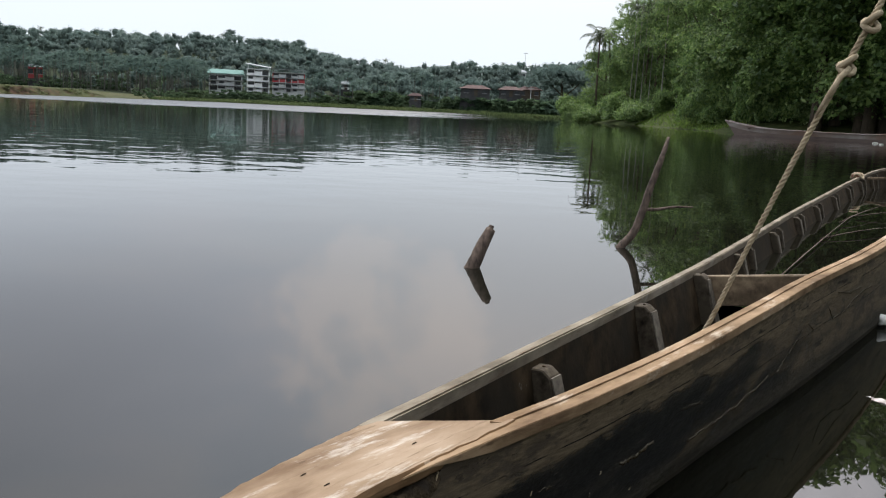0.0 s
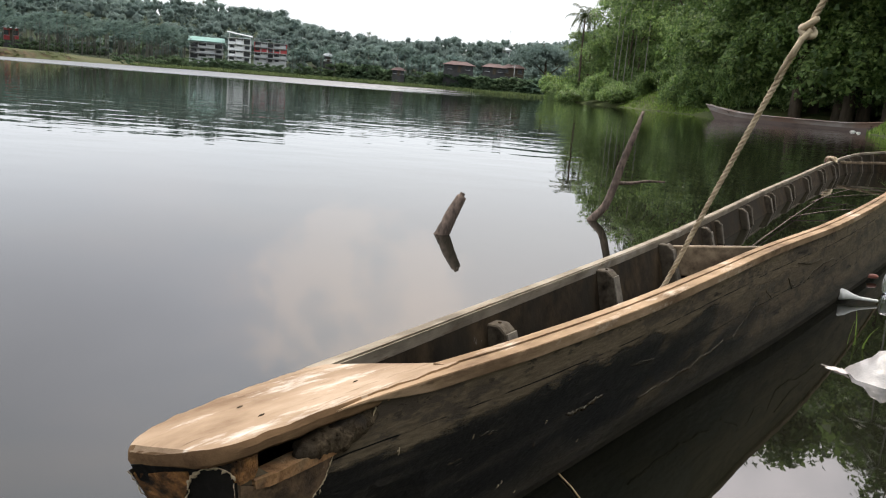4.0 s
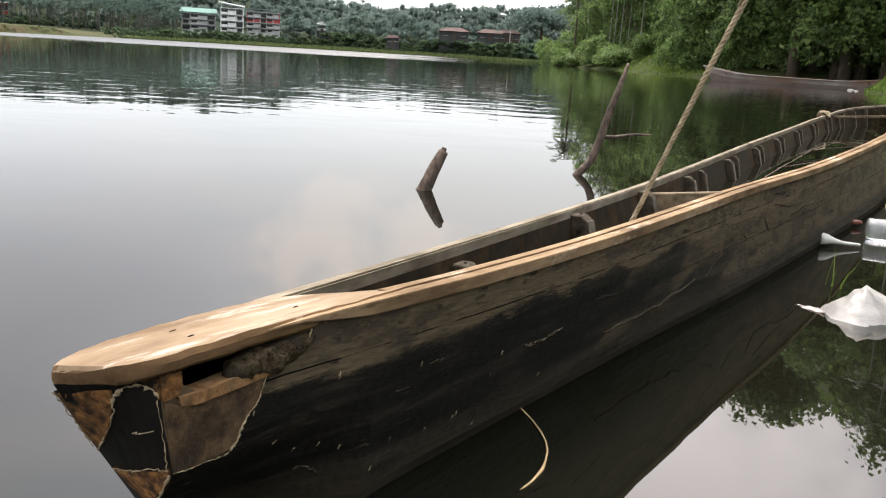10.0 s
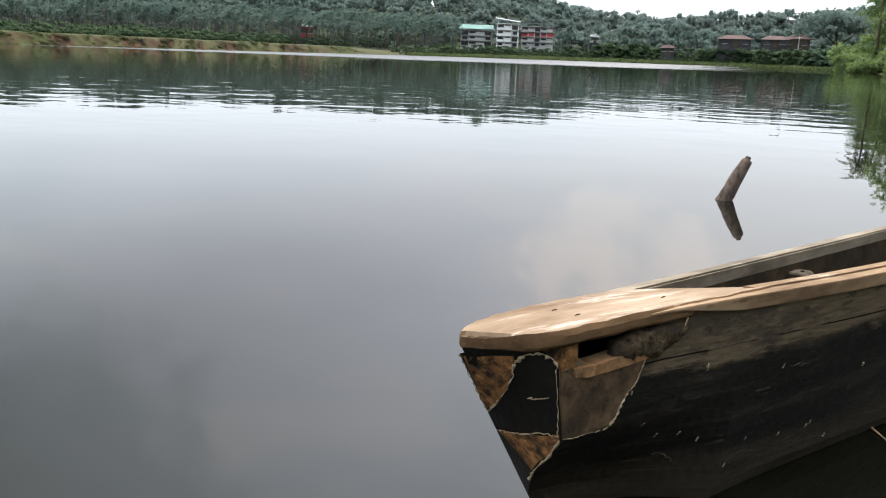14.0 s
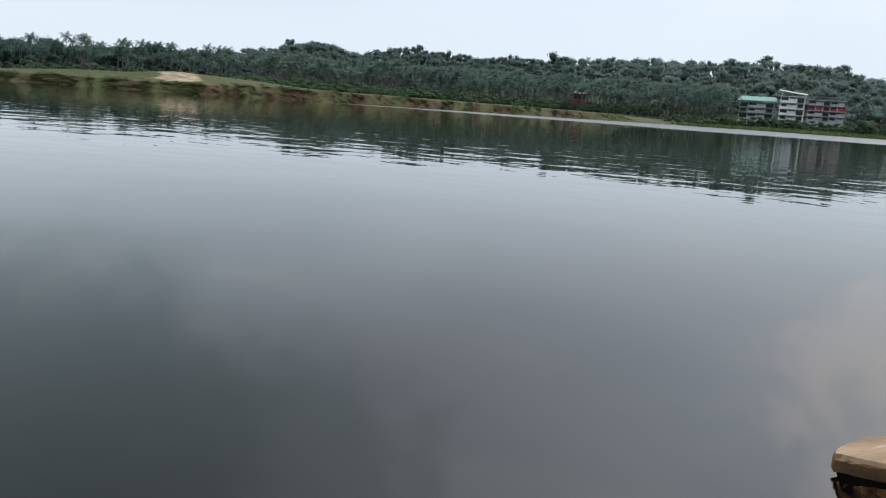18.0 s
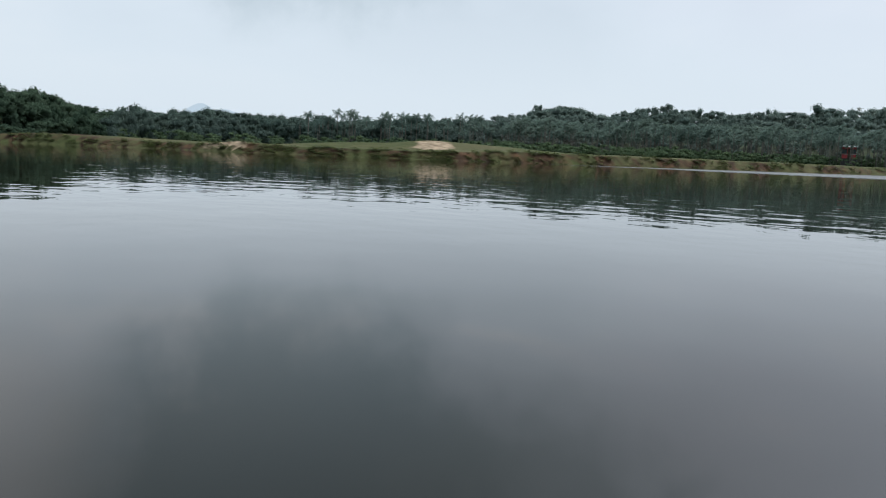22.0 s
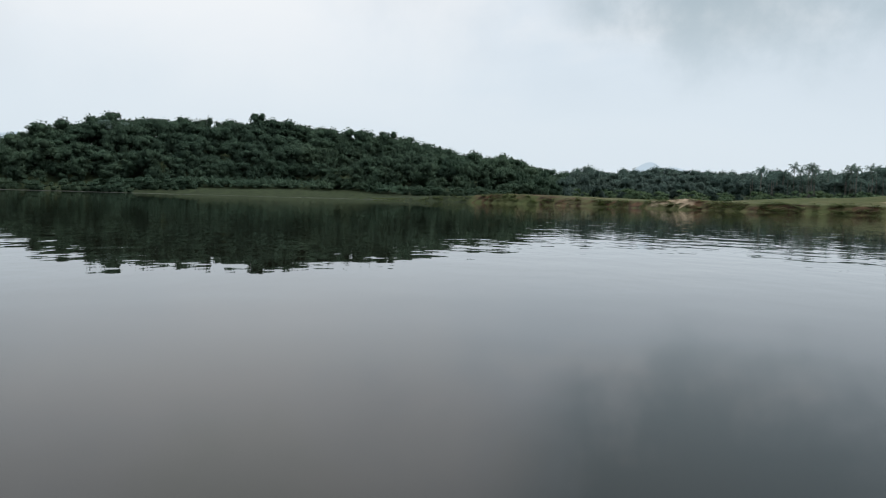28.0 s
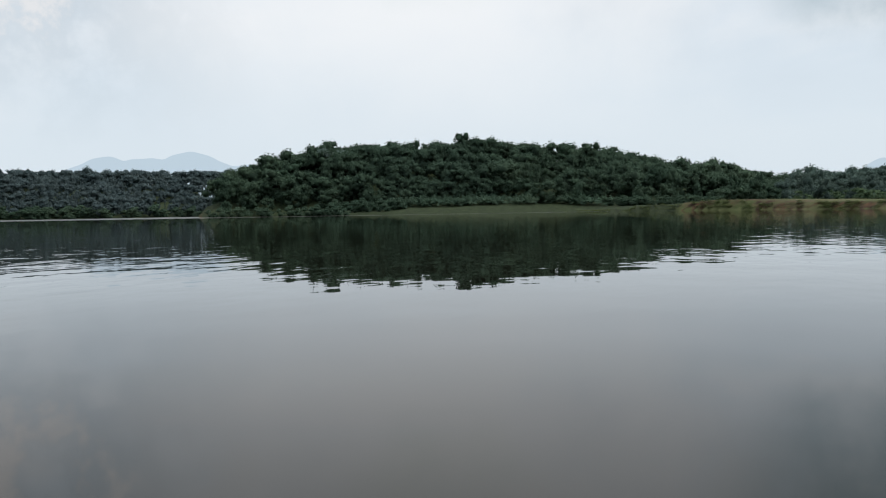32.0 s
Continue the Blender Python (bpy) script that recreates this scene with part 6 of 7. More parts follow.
def house(name, label, az, r, width, deep, z0, h, wall, roof):
    """A low house with a hipped tile roof, a door and two windows."""
    x, y, _ = polar(az, r)
    g = ground_z(x, y)
    b = empty(name, (x, y, 0), label, "house")
    b.rotation_euler = (0, 0, radians(az))
    block(b, "plinth", (width + 0.3, deep + 0.3, z0 - g + 0.8), (0, 0, (z0 + g - 0.8) / 2), "shade_wall")
    block(b, "wall", (width, deep, h), (0, 0, z0 + h / 2), wall)
    bm = bmesh.new()
    o, q = 0.7, width * 0.24
    vs = [bm.verts.new(p) for p in ((-width / 2 - o, -deep / 2 - o, z0 + h), (width / 2 + o, -deep / 2 - o, z0 + h), (width / 2 + o, deep / 2 + o, z0 + h), (-width / 2 - o, deep / 2 + o, z0 + h),
                                    (-width / 2 + q, 0, z0 + h + deep * 0.22), (width / 2 - q, 0, z0 + h + deep * 0.22))]
    for fc in ((0, 1, 5, 4), (1, 2, 5), (2, 3, 4, 5), (3, 0, 4), (3, 2, 1, 0)):
        bm.faces.new([vs[k] for k in fc])
    part("roof", bm, M[roof], b)
    block(b, "door", (1.0, 0.1, h * 0.86), (0.2, -deep / 2 - 0.03, z0 + h * 0.43), "bark")
    for wx in (-width * 0.3, width * 0.32):
        win = block(b, "window", (1.2, 0.1, h * 0.4), (wx, -deep / 2 - 0.03, z0 + h * 0.62), "dark_glass")
        block(win, "sill", (1.5, 0.2, 0.1), (wx, -deep / 2 - 0.08, z0 + h * 0.38), "concrete")
    return b


def village():
    building("apartment_building", "grey unfinished three-storey building with a green sheet roof", 18.3, 262, 9.6, 8, 3.5, 3, 1.55, "concrete", "green_sheet", 0.0, 4)
    building("apartment_building", "white four-storey block with a slanting pale sheet roof", 16.2, 260, 6.6, 8, 3.2, 4, 1.75, "white_wall", "grey_sheet", 0.13, 3, 0.5, None, 4.0)
    building("apartment_building", "grey and red terraced building under a flat sheet roof", 14.2, 262, 9.6, 8, 3.7, 4, 1.5, "concrete", "grey_sheet", 0.0, 5, 0.3, "red_paint", 2.0)
    house("house", "small white house with a flat pale roof by the trees", 10.4, 262, 2.4, 4, 5.6, 1.7, "white_wall", "grey_sheet")
    house("house", "low house with a dull red-brown tile roof", 1.5, 246, 8.4, 5, 5.2, 2.1, "shade_wall", "tile_roof")
    house("house", "low house with a faded pinkish tile roof", -0.9, 247, 6.4, 5, 5.4, 2.0, "shade_wall", "tile_roof")
    house("house", "dark open shed with a red tile roof", -2.2, 248, 6.4, 5, 5.2, 2.5, "bark", "tile_roof")
    house("house", "small house with an orange-brown roof among shrubs", 5.6, 250, 3.4, 4, 2.9, 1.6, "shade_wall", "tile_roof")
    house("house", "white house high on the wooded slope", -1.5, 330, 4.6, 5, 13.6, 3.0, "white_wall", "grey_sheet")
    house("hut", "small red-walled hut between the areca palms", 29.7, 250, 3.6, 4, 4.0, 3.0, "red_paint", "grey_sheet")
    # wide rain tree by the houses
    t = make_tree("rain_tree", "wide flat-topped dark rain tree beside the houses", 14, 10, 0.5, 5200, 0.36, 61, 0.55, 22, "leaf_far")
    x, y, _ = polar(-4.4, 247)
    t.location = (x, y, ground_z(x, y) - 0.2)
    # lattice mast and a utility pole
    for name, label, az, r, h, w in (("radio_mast", "thin grey radio mast behind the houses", -1.8, 332, 12.0, 0.12), ("utility_pole", "pale concrete utility pole by the houses", -2.3, 240, 7.5, 0.13)):
        x, y, _ = polar(az, r)
        m = empty(name, (x, y, ground_z(x, y)), label, "pole")
        v, f = tube_arrays([(0, 0, -0.3), (0, 0, h)], [w, w * 0.5], 6)
        array_part("pole", v, f, M["concrete"], m)
        block(m, "crossarm", (1.6, 0.12, 0.12), (0, 0, h - 0.5), "concrete")


village()

# ---------------------------------------------------------------- grass
def blades(rng, pts, h0, h1, w, bend=0.5, segs=3):
    """Grass blades at ground points (n, 3): bent, tapering strips."""
    n = len(pts)
    a, h = rng.uniform(0, 6.283, n), rng.uniform(h0, h1, n)
    b = rng.uniform(0.1, bend, n) * h
    side = np.stack([-np.sin(a), np.cos(a), np.zeros(n)], 1)
    out = np.stack([np.cos(a), np.sin(a), np.zeros(n)], 1)
    rows = []
    for k in range(segs + 1):
        t = k / segs
        c = pts + out * (b * t * t)[:, None] + np.array([0, 0, 1.0]) * (h * (t - 0.35 * t * t * (b / h)))[:, None]
        half = w * (1 - t ** 1.5) * 0.5 + 0.0004
        rows += [c - side * half, c + side * half]
    v = np.stack(rows, 1)
    idx = np.arange(n)[:, None, None] * (2 * segs + 2)
    q = np.array([[2 * k, 2 * k + 1, 2 * k + 3, 2 * k + 2] for k in range(segs)])[None]
    return v.reshape(-1, 3), (idx + q).reshape(-1, 4)


def grow():
    rng = np.random.default_rng(3)
    # the tussock between the canoe and the bank
    x, y = rng.uniform(1.9, 5.6, 26000), rng.uniform(3.7, 10.5, 26000)
    d = lake_distance(np.stack([x, y], 1))
    n, s = x * 0.866 - y * 0.5, x * 0.5 + y * 0.866
    k = (d > -0.12) & (n > -0.22 - 0.13 * smooth(5.6, 6.6, s)) & (n < 0.6 + 0.12 * s) & (rng.random(len(x)) < np.where(d < 1.2, 0.75, 0.3))
    x, y = x[k], y[k]
    p = np.stack([x, y, np.maximum(height(x, y), -0.05)], 1)
    v, f = blades(rng, p, 0.16, 0.52, 0.010, 0.95, 4)
    tall = (p[:, 0] * 0.5 + p[:, 1] * 0.866 > 5.9) & (rng.random(len(p)) < 0.30)
    v, f = join([(v, f), blades(rng, p[tall], 0.45, 0.80, 0.012, 0.8, 4)])
    tagged(array_part("bank_grass", v, f, M["grass"]), "tall bright green grass along the bank beside the canoe", "grass", kind="stuff")
    # dead straw at its foot
    k = rng.random(len(p)) < 0.14
    v, f = blades(rng, p[k] + rng.normal(0, 0.03, (k.sum(), 3)) * [1, 1, 0], 0.06, 0.2, 0.006, 1.6)
    tagged(array_part("dry_grass", v, f, M["straw"]), "dry straw-coloured grass at the water's edge", "grass", kind="stuff")
    # the green slope by the moored canoe and the small lawn at the wood's foot
    pts = []
    for x0, x1, y0, y1, num, dmax in ((14, 34, 26, 54, 52000, 14), (17, 32, 76, 104, 15000, 9)):
        x, y = rng.uniform(x0, x1, num), rng.uniform(y0, y1, num)
        d = lake_distance(np.stack([x, y], 1))
        k = (d > 0.1) & (d < dmax)
        pts.append(np.stack([x[k], y[k], height(x[k], y[k])], 1))
    v, f = blades(rng, np.concatenate(pts), 0.12, 0.34, 0.07, 0.6, 2)
    tagged(array_part("slope_grass", v, f, M["lawn"]), "short bright green grass on the slope above the water", "grass", kind="stuff")
    # reeds and grass along the foot of the village
    a = rng.uniform(-6.5, 23, 15000)
    r = np.interp(a, [q[0] for q in SHORE], [q[1] for q in SHORE]) + rng.uniform(0.4, 9.5, len(a))
    x, y = -np.sin(np.radians(a)) * r, np.cos(np.radians(a)) * r
    v, f = blades(rng, np.stack([x, y, height(x, y)], 1), 0.30, 0.85, 0.30, 0.7, 2)
    tagged(array_part("shore_grass", v, f, M["reed"]), "light green reeds and grass along the far shore", "grass", kind="stuff")
    # a few blades standing in the shallows
    w = np.array([[1.20, 2.62, -0.03], [1.22, 2.60, -0.03], [1.19, 2.64, -0.03], [1.21, 2.63, -0.03], [0.98, 2.72, -0.02], [1.0, 2.75, -0.02], [0.97, 2.74, -0.02]])
    v, f = blades(rng, w, 0.08, 0.17, 0.008, 0.7)
    tagged(array_part("water_grass", v, f, M["grass"]), "green grass blades standing in the shallows", "grass", kind="stuff")


M["straw"] = material("dry_straw", [(0.30, 0.23, 0.11), (0.45, 0.37, 0.20)], scale=5, rough=0.8, bump=0, island=0.35)
grow()

# ---------------------------------------------------------------- the moored canoe by the wood
M["canoe_top"] = material("grey_weathered_planks", [(0.19, 0.165, 0.150), (0.35, 0.32, 0.295)], scale=1.6, rough=0.85, bump=0.4, second=(0.20, 0.13, 0.10), scale2=0.5, stretch=(0.5, 0.5, 2))
M["canoe_low"] = material("red_brown_planks", [(0.10, 0.075, 0.065), (0.19, 0.145, 0.125)], scale=1.4, rough=0.8, bump=0.4, second=(0.17, 0.13, 0.115), scale2=0.6, stretch=(0.5, 0.5, 2))


def moored_canoe():
    a, c = Vector((17.4, 61.6, 0)), Vector((24.6, 49.6, 0))
    ln = (c - a).length
    boat = empty("moored_canoe", a, "long grey and red-brown wooden canoe moored under the trees", "boat")
    boat.rotation_euler = (0, 0, math.atan2(c.y - a.y, c.x - a.x))

    def sec(x, lo, hi, grow_by):
        t = x / ln
        w = 0.62 * math.sin(math.pi * min(0.97, max(0.03, t))) ** 0.55 + grow_by
        sheer = 0.43 + 0.48 * abs(2 * t - 1) ** 5 + 0.06 * (1 - t)
        keel = -0.25 + 0.25 * abs(2 * t - 1) ** 6
        shift = -0.9 * max(0, 1 - t / 0.09) + 0.9 * max(0, 1 - (1 - t) / 0.09)
        return [(x + shift * u, s * w * (0.62 + 0.38 * u), keel + (sheer - keel) * u) for s in (-1, 1) for u in ((hi, lo) if s < 0 else (lo, hi))]

    xs = np.linspace(0.0, ln, 40)
    for name, lo, hi, mat, label in (("lower_planks", 0.0, 0.62, "canoe_low", "red-brown lower planking"), ("upper_planks", 0.62, 1.0, "canoe_top", "grey weathered upper planking")):
        bm = bmesh.new()
        rows = [[bm.verts.new(p) for p in sec(x, lo, hi, 0.0)] for x in xs]
        for p, q in zip(rows, rows[1:]):
            for k in ((0, 1), (2, 3)) if lo > 0 else ((0, 1), (1, 2), (2, 3)):
                bm.faces.new((p[k[0]], q[k[0]], q[k[1]], p[k[1]]))
        for r in (rows[0], rows[-1]):
            bm.faces.new(r)
        bmesh.ops.recalc_face_normals(bm, faces=bm.faces)
        bmesh.ops.solidify(bm, geom=bm.faces[:], thickness=0.05)
        part(name, bm, M[mat], boat, label)
    for s in (-1, 1):
        P = [Vector((p[0], p[1], p[2] + 0.02)) for x in xs for p in [sec(x, 0.62, 1.0, 0.02)[0 if s < 0 else 3]]]
        v, f = tube_arrays(P, [0.045] * len(P), 6)
        array_part("rail", v, f, M["canoe_top"], boat)
    for x in np.linspace(1.5, ln - 1.5, 7):
        p = sec(x, 0.62, 1.0, 0.0)
        part("thwart", box_bm((0.16, 1.1, 0.05), (x, 0, p[0][2] - 0.12)), M["canoe_top"], boat)


moored_canoe()

# ---------------------------------------------------------------- litter and driftwood in the shallows
def clear_plastic(name, col, rough, trans, relief=0.4):
    mt = bpy.data.materials.new(name)
    mt.use_nodes = True
    nt = mt.node_tree
    b = nt.nodes["Principled BSDF"]
    n = nt.nodes.new("ShaderNodeTexNoise")
    n.inputs["Scale"].default_value = 30
    n.inputs["Detail"].default_value = 6
    nt.links.new(ramp_color(nt, n.outputs["Fac"], [(0.35, tuple(v * (0.82 if relief > 0.1 else 0.98) for v in col)), (0.65, col)]), b.inputs["Base Color"])
    b.inputs["Roughness"].default_value = rough
    b.inputs["Transmission Weight"].default_value = trans
    b.inputs["IOR"].default_value = 1.3
    bp = nt.nodes.new("ShaderNodeBump")
    bp.inputs["Strength"].default_value, bp.inputs["Distance"].default_value = relief, 0.004
    nt.links.new(n.outputs["Fac"], bp.inputs["Height"])
    nt.links.new(bp.outputs["Normal"], b.inputs["Normal"])
    return mt


M["bottle"] = clear_plastic("milky_plastic", (0.90, 0.91, 0.94), 0.10, 0.72, 0.03)
M["bag"] = clear_plastic("white_plastic_bag", (0.70, 0.665, 0.65), 0.28, 0.55, 0.25)
M["bag_wet"] = clear_plastic("wet_bag_film", (0.34, 0.28, 0.24), 0.2, 0.3)
M["label_black"] = material("black_label", [(0.012, 0.012, 0.012), (0.03, 0.03, 0.028)], scale=40, rough=0.4, bump=0.1)
M["label_yellow"] = material("yellow_print", [(0.55, 0.55, 0.06), (0.66, 0.66, 0.10)], scale=40, rough=0.5, bump=0)
M["cap"] = material("red_cap", [(0.20, 0.07, 0.05), (0.30, 0.11, 0.08)], scale=20, rough=0.4, bump=0.1)
M["tan_husk"] = material("tan_husk", [(0.42, 0.27, 0.13), (0.62, 0.45, 0.26)], scale=25, rough=0.7, bump=0.5, depth=0.003)
M["pale_trash"] = material("pale_paper", [(0.62, 0.60, 0.55), (0.78, 0.77, 0.73)], scale=20, rough=0.8, bump=0.4)


def bottle():
    a = Vector((1.712, 3.50, 0.044))
    ob = empty("plastic_bottle", a, "large ribbed clear plastic bottle with a black and yellow label, afloat", "bottle")
    ob.rotation_euler = (0, radians(-1.0), radians(-20))
    ob.scale = (0.90, 0.90, 0.90)
    prof = [(0.0, 0.030), (0.004, 0.044), (0.015, 0.052), (0.03, 0.050), (0.045, 0.053)]
    x = 0.045
    while x < 0.125:
        prof += [(x + 0.006, 0.0535), (x + 0.012, 0.0505), (x + 0.018, 0.0535)]
        x += 0.018
    prof += [(0.13, 0.052), (0.21, 0.052), (0.216, 0.0545), (0.235, 0.0535), (0.26, 0.047), (0.285, 0.036), (0.305, 0.022), (0.315, 0.0145), (0.33, 0.014)]
    v, f, k = [], [], 20
    for px, pr in prof:
        for i in range(k):
            t = 2 * math.pi * i / k
            lobe = 1 + (0.07 * math.cos(5 * t) if px < 0.02 else 0)
            v.append((px, math.cos(t) * pr * lobe, math.sin(t) * pr * lobe))
    for j in range(len(prof) - 1):
        for i in range(k):
            f.append((j * k + i, j * k + (i + 1) % k, (j + 1) * k + (i + 1) % k, (j + 1) * k + i))
    v.append((0.012, 0, 0))
    for i in range(k):
        f.append((len(v) - 1, (i + 1) % k, i, i))
    bm = bmesh.new()
    vs = [bm.verts.new(p) for p in v]
    for q in f:
        bm.faces.new([vs[t] for t in dict.fromkeys(q)])
    bmesh.ops.recalc_face_normals(bm, faces=bm.faces)
    part("body", bm, M["bottle"], ob, smooth=True)
    bm = bmesh.new()
    bmesh.ops.create_cone(bm, segments=28, radius1=0.0532, radius2=0.0532, depth=0.078, matrix=Matrix.Translation((0.17, 0, 0)) @ Matrix.Rotation(radians(90), 4, "Y"))
    lab = part("label", bm, M["label_black"], ob, "black wrap label with yellow print", smooth=True)
    # two words in yellow capitals round the label
    for word, x0 in (("CLUB", 0.173), ("SODA", 0.143)):
        font = bpy.data.curves.new("word", "FONT")
        font.body, font.size, font.extrude = word, 0.030, 0.0
        loose = new("word", font)
        me = bpy.data.meshes.new_from_object(loose.evaluated_get(bpy.context.evaluated_depsgraph_get()))
        bpy.data.objects.remove(loose)
        me.name = "lettering"
        for q in me.vertices:
            t = radians(96) + q.co.x / 0.0540
            q.co = Vector((x0 + q.co.y, math.cos(t) * 0.0540, math.sin(t) * 0.0540))
        me.materials.clear()
        me.materials.append(M["label_yellow"])
        ink = new("lettering", me)
        ink.parent = lab
    bm = bmesh.new()
    bmesh.ops.create_cone(bm, cap_ends=True, segments=18, radius1=0.0165, radius2=0.0155, depth=0.022, matrix=Matrix.Translation((0.335, 0, 0)) @ Matrix.Rotation(radians(90), 4, "Y"))
    part("cap", bm, M["label_black"], ob)


def plastic_bag():
    ob = empty("plastic_bag", (1.185, 2.285, 0.0), "crumpled white plastic bag floating on the water", "bag")
    rings, around = 9, 26
    v, f = [(-0.02, 0.038, 0.088)], []
    for i in range(1, rings + 1):
        q = i / rings
        for j in range(around):
            a = 2 * math.pi * j / around
            c, d = math.cos(a), math.sin(a)
            # drawn out to a point at both ends, blunt towards the open water
            reach = (0.165 if c > 0 else 0.155) * abs(c) ** 1.5 + 0.072 * abs(d) ** 1.1 + 0.004 * math.sin(5 * a)
            x, y = -0.02 * (1 - q) + c * reach * q, 0.038 * (1 - q) + d * reach * q
            crease = abs(noise.noise(Vector((x * 24, y * 30, 1.7)))) * 0.030 + abs(math.sin(3.5 * a + 9 * q)) * 0.008
            crease += abs(math.sin(6 * a + 4 * math.sin(3 * q) + x * 20)) * 0.012
            fine = abs(noise.noise(Vector((x * 75, y * 75, 4.2)))) * 0.004
            v.append((x, y, 0.088 * (1 - q ** 1.55) - (crease + fine) * (0.3 + q * (1 - q) * 2.4) - 0.006 * q))
    for j in range(around):
        f.append((0, 1 + j, 1 + (j + 1) % around, 1 + (j + 1) % around))
    for i in range(rings - 1):
        for j in range(around):
            p, r = 1 + i * around + j, 1 + i * around + (j + 1) % around
            f.append((p, p + around, r + around, r))
    array_part("film", v, f, M["bag"], ob, smooth=False)
    v, f = [], []
    for i in range(13):
        for j in range(5):
            u, w = i / 12, j / 4
            v.append((-0.14 - 0.075 * u, 0.025 + 0.085 * u + (w - 0.5) * 0.06 * (1 - 0.6 * u), 0.005 - 0.009 * u + 0.0015 * math.sin(i * 1.7 + j * 2.3)))
    for i in range(12):
        for j in range(4):
            a = i * 5 + j
            f.append((a, a + 5, a + 6, a + 1))
    array_part("loose_corner", v, f, M["bag_wet"], ob, "limp wet corner of the bag")


def small_litter():
    # pinched white cup-like scrap beside the bottle
    ob = empty("plastic_scrap", (1.455, 3.27, 0.02), "pinched white plastic scrap floating by the bottle", "litter")
    v, f = tube_arrays([(-0.03, 0, 0.012), (-0.022, 0, 0.013), (0.0, 0.0, 0.012), (0.03, 0.002, 0.006), (0.06, 0.004, 0.0), (0.14, 0.02, -0.008)], [0.020, 0.025, 0.021, 0.012, 0.008, 0.006], 7)
    array_part("body", v, f, M["pale_trash"], ob, smooth=True)
    ob = empty("bottle_cap", (1.80, 3.78, 0.01), "small reddish plastic float at the grass", "litter")
    v, f = tube_arrays([(-0.03, 0, 0.01), (-0.02, 0, 0.012), (0.0, 0, 0.012), (0.02, 0, 0.011), (0.028, 0, 0.01)], [0.005, 0.010, 0.012, 0.010, 0.004], 10)
    array_part("body", v, f, M["cap"], ob, smooth=True)
    # tan husks
    for a, c, r in (((1.42, 2.575, 0.004), (1.66, 2.53, 0.012), 0.008), ((1.45, 2.70, 0.002), (1.72, 2.70, 0.03), 0.015)):
        ob = empty("palm_husk", a, "tan palm husk floating in the shallows", "driftwood")
        d = Vector(c) - Vector(a)
        P = [d * t + Vector((0, 0, 0.012 * math.sin(t * 3))) for t in (0, 0.15, 0.3, 0.5, 0.7, 0.85, 1.0)]
        v, f = tube_arrays(P, [r * q for q in (0.15, 0.4, 0.6, 0.95, 1.1, 1.0, 0.6)], 9)
        v = [(x, y, z * 0.8 if z > 0 else z * 0.4) for x, y, z in v]
        array_part("husk", v, f, M["tan_husk"], ob, smooth=True)
    # yellow cord trailing in the water
    ob = empty("cord", (0.12, 1.47, 0), "thin yellowish cord trailing in the water beside the canoe", "cord")
    base = Vector(ob.location)
    P = [Vector(p) - base for p in ((0.085, 1.525, 0.004), (0.121, 1.48, 0.004), (0.141, 1.43, 0.003), (0.153, 1.383, 0.003), (0.159, 1.345, 0.003), (0.159, 1.309, 0.003), (0.152, 1.27, 0.003), (0.145, 1.242, 0.003), (0.125, 1.2, 0.003), (0.10, 1.17, -0.002))]
    v, f = tube_arrays(P, [0.0012, 0.0018, 0.0015, 0.0018, 0.0016, 0.002, 0.0018, 0.003, 0.002, 0.0012], 6)
    array_part("strand", v, f, M["tan_husk"], ob, smooth=True)
    # scraps on the green slope
    for x, y, k, label in ((22.3, 50.2, 0.13, "white plastic scrap at the water's edge"), (21.2, 47.0, 0.09, "small white scrap at the water's edge"), (25.4, 44.0, 0.45, "pale sack lying at the top of the slope")):
        ob = empty("scrap", (x, y, max(0.02, ground_z(x, y))), label, "litter")
        bm = bmesh.new()
        bmesh.ops.create_icosphere(bm, subdivisions=2, radius=k)
        for q in bm.verts:
            q.co = Vector((q.co.x * 1.3, q.co.y * 0.8, q.co.z * 0.5)) * (1 + 0.4 * noise.noise(q.co * 3 / k))
        part("body", bm, M["pale_trash"], ob)
    # twigs and a rope end lying in the sunk part of the canoe
    for i, (s0, n0, s1, n1, z) in enumerate(((3.7, -0.86, 7.4, -0.99, 0.012), (5.6, -0.95, 6.6, -0.62, 0.03), (6.6, -0.98, 7.9, -0.85, 0.06), (7.3, -0.95, 7.9, -0.55, 0.05), (4.6, -0.62, 5.0, -0.50, 0.01))):
        a, c = hull_point(s0, n0, 0.064 + z * 0.4), hull_point(s1, n1, 0.066 + z)
        ob = empty("twig", a, "thin brown twig floating inside the sunk canoe", "twig", "twigs in the canoe")
        v, f = tube_arrays([(c - a) * t + Vector((0, 0, 0.012 * math.sin(3.1 * t))) for t in (0, 0.25, 0.5, 0.75, 1)], [0.004, 0.004, 0.0035, 0.003, 0.002], 6)
        array_part("stem", v, f, M["drift"], ob)
    # rope lashing on the far rail
    ob = empty("lashing", hull_point(10.4, -1.33, 0.23), "reddish rope lashing round the far rail", "rope")
    for k in range(3):
        P = [Vector((0.05 * math.cos(t), 0.05 * math.sin(t) + 0.03 * k, 0.02 + 0.03 * math.sin(2 * t))) for t in np.linspace(0, 6.283, 14)]
        v, f = tube_arrays(P, [0.014] * 14, 6, close=False)
        array_part("turn", v, f, M["cap"] if k == 1 else M["rope"], ob)


bottle()
plastic_bag()
small_litter()

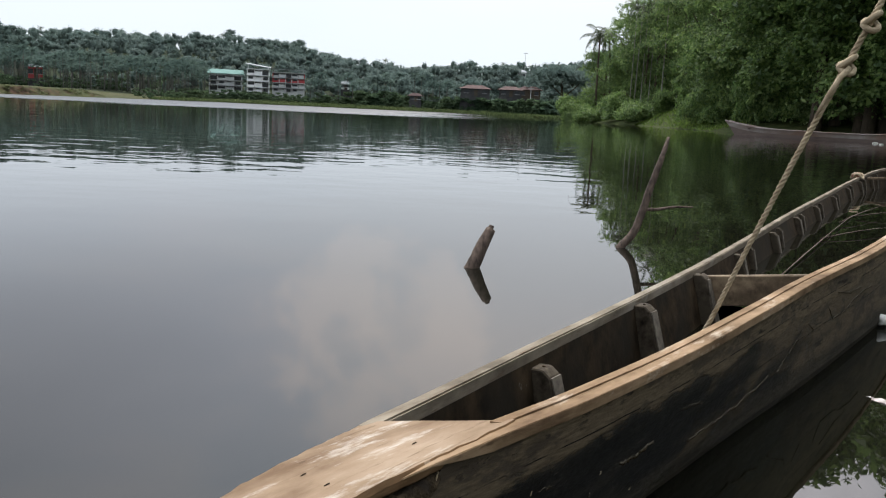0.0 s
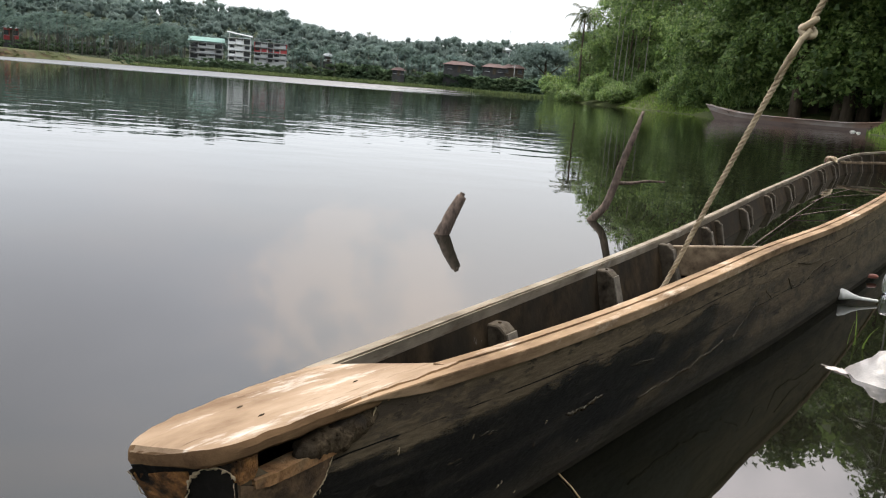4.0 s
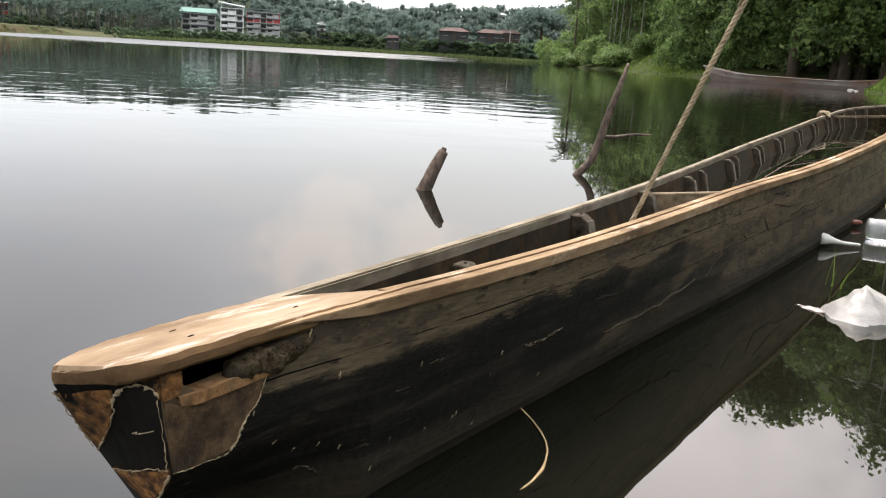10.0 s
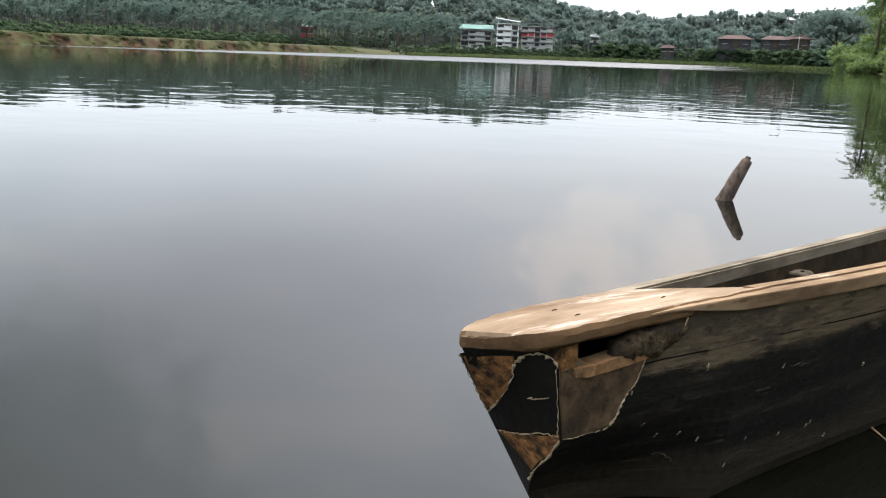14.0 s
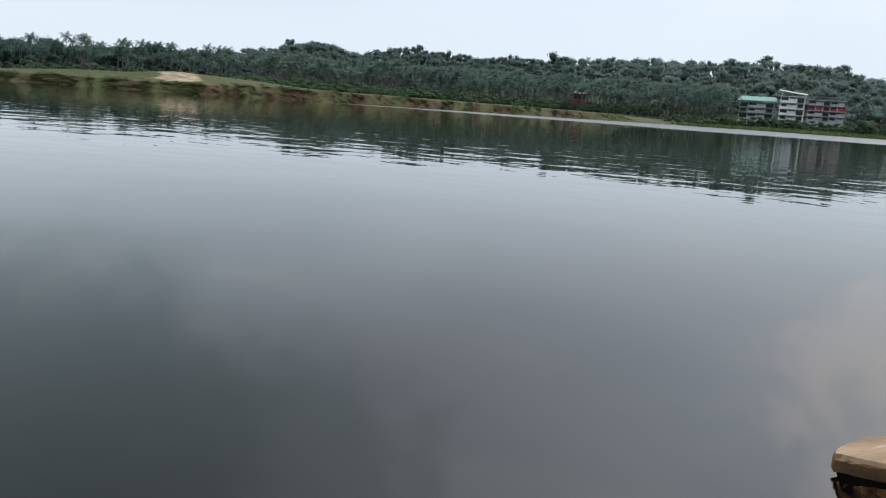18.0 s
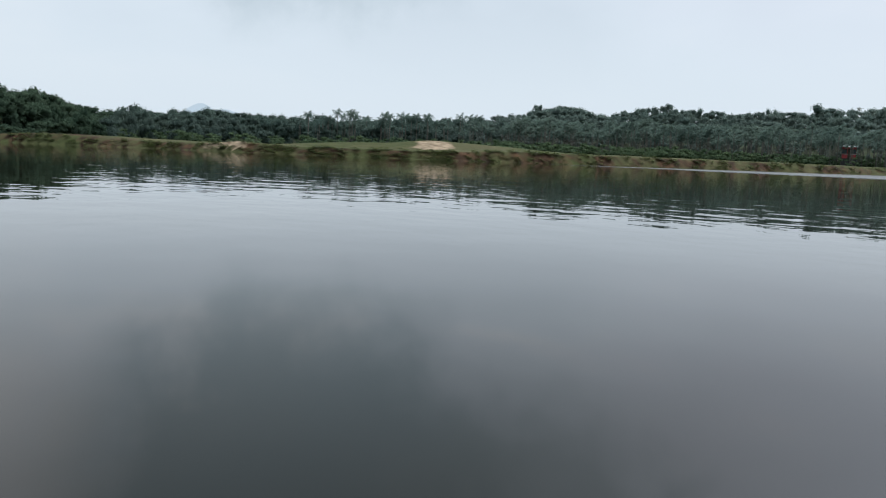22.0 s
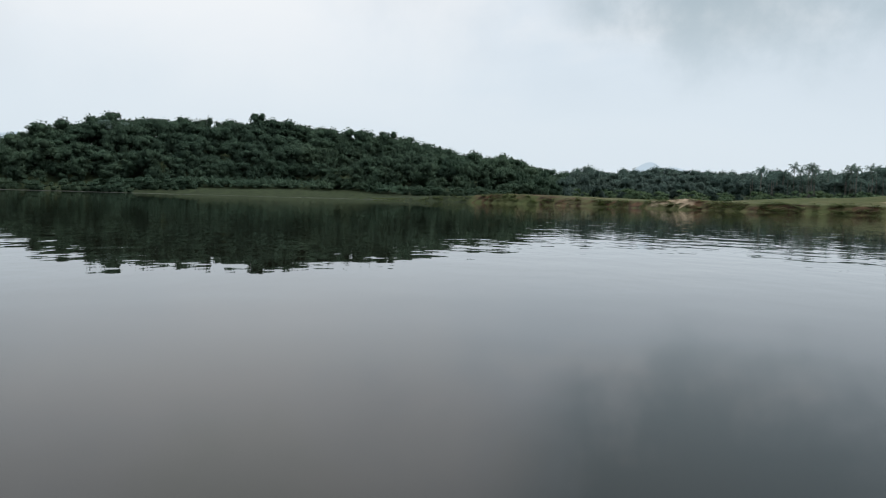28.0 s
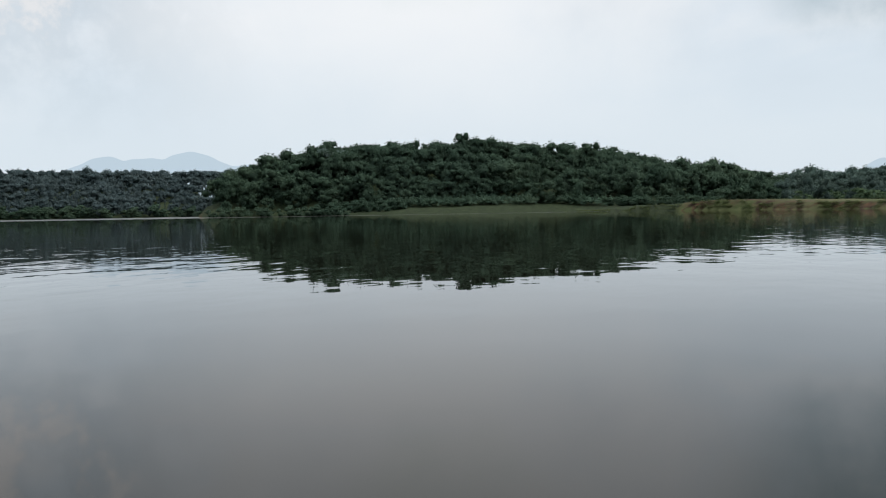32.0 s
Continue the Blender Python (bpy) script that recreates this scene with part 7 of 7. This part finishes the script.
# ---------------------------------------------------------------- the far blue hills
def blue_hills():
    mt = bpy.data.materials.new("self_lit_hill")
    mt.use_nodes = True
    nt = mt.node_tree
    # self-lit flat blue: distance haze painted in as glow, not lit by the sky
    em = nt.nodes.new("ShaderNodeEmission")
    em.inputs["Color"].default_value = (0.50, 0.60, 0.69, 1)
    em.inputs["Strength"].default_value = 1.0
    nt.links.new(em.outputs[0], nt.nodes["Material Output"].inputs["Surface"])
    for base, peaks, a0, a1, r in ((2.78, ((117.4, 1.46, 2.6), (122.6, 1.12, 2.0), (120.0, 1.02, 3.6), (113.5, 0.6, 2.8)), 108, 128, 2700), (2.3, ((130.5, 0.8, 2.5),), 127, 137, 2750), (2.0, ((72.2, 0.85, 1.0), (70.8, 0.5, 1.6)), 66, 78, 2720)):
        v, f = [], []
        for i, a in enumerate(np.arange(a0, a1, 0.2)):
            el = base + max(h * math.exp(-((a - c) / w) ** 2) for c, h, w in peaks) + 0.02 * math.sin(a * 5.1)
            x, y, _ = polar(a, r)
            v += [(x, y, -5), (x, y, r * math.tan(radians(el)))]
            if i:
                f.append((2 * i - 2, 2 * i, 2 * i + 1, 2 * i - 1))
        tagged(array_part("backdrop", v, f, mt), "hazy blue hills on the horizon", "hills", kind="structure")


blue_hills()


# ---------------------------------------------------------------- the bankside tree that holds the rope
def rope_tree():
    tree = empty("bank_tree", (4.8, -1.4, ground_z(4.8, -1.4) - 0.1), "leaning tree on the near bank that holds the mooring rope", "tree")
    base = Vector(tree.location)
    trunk = [Vector(p) - base for p in ((4.8, -1.4, 0.0), (4.7, -1.35, 1.0), (4.5, -1.2, 2.2), (4.4, -1.2, 3.6), (4.5, -1.3, 5.2))]
    limb = [Vector(p) - base for p in ((4.5, -1.2, 2.2), (3.5, -0.2, 3.0), (2.4, 0.75, 3.35), (1.45, 1.5, 3.38), (0.9, 1.95, 3.5))]
    array_part("trunk", *tube_arrays(trunk, [0.24, 0.19, 0.17, 0.12, 0.04], 10), M["bark"], tree, smooth=True)
    array_part("limb", *tube_arrays(limb, [0.11, 0.09, 0.07, 0.05, 0.02], 8), M["bark"], tree, smooth=True)
    rng = np.random.default_rng(91)
    cs = [Vector(p) - base for p in ((4.5, -1.4, 5.3), (5.2, -1.8, 4.9), (4.0, -1.9, 5.0), (4.9, -0.9, 4.7), (4.4, -2.2, 5.6))]
    v, f = leaf_cloud(rng, [tuple(c) for c in cs], [(0.9, 0.9, 0.6)] * 5, 2600, 0.075, 0.3)
    array_part("crown", v, f, M["leaf_bank"], tree)


rope_tree()
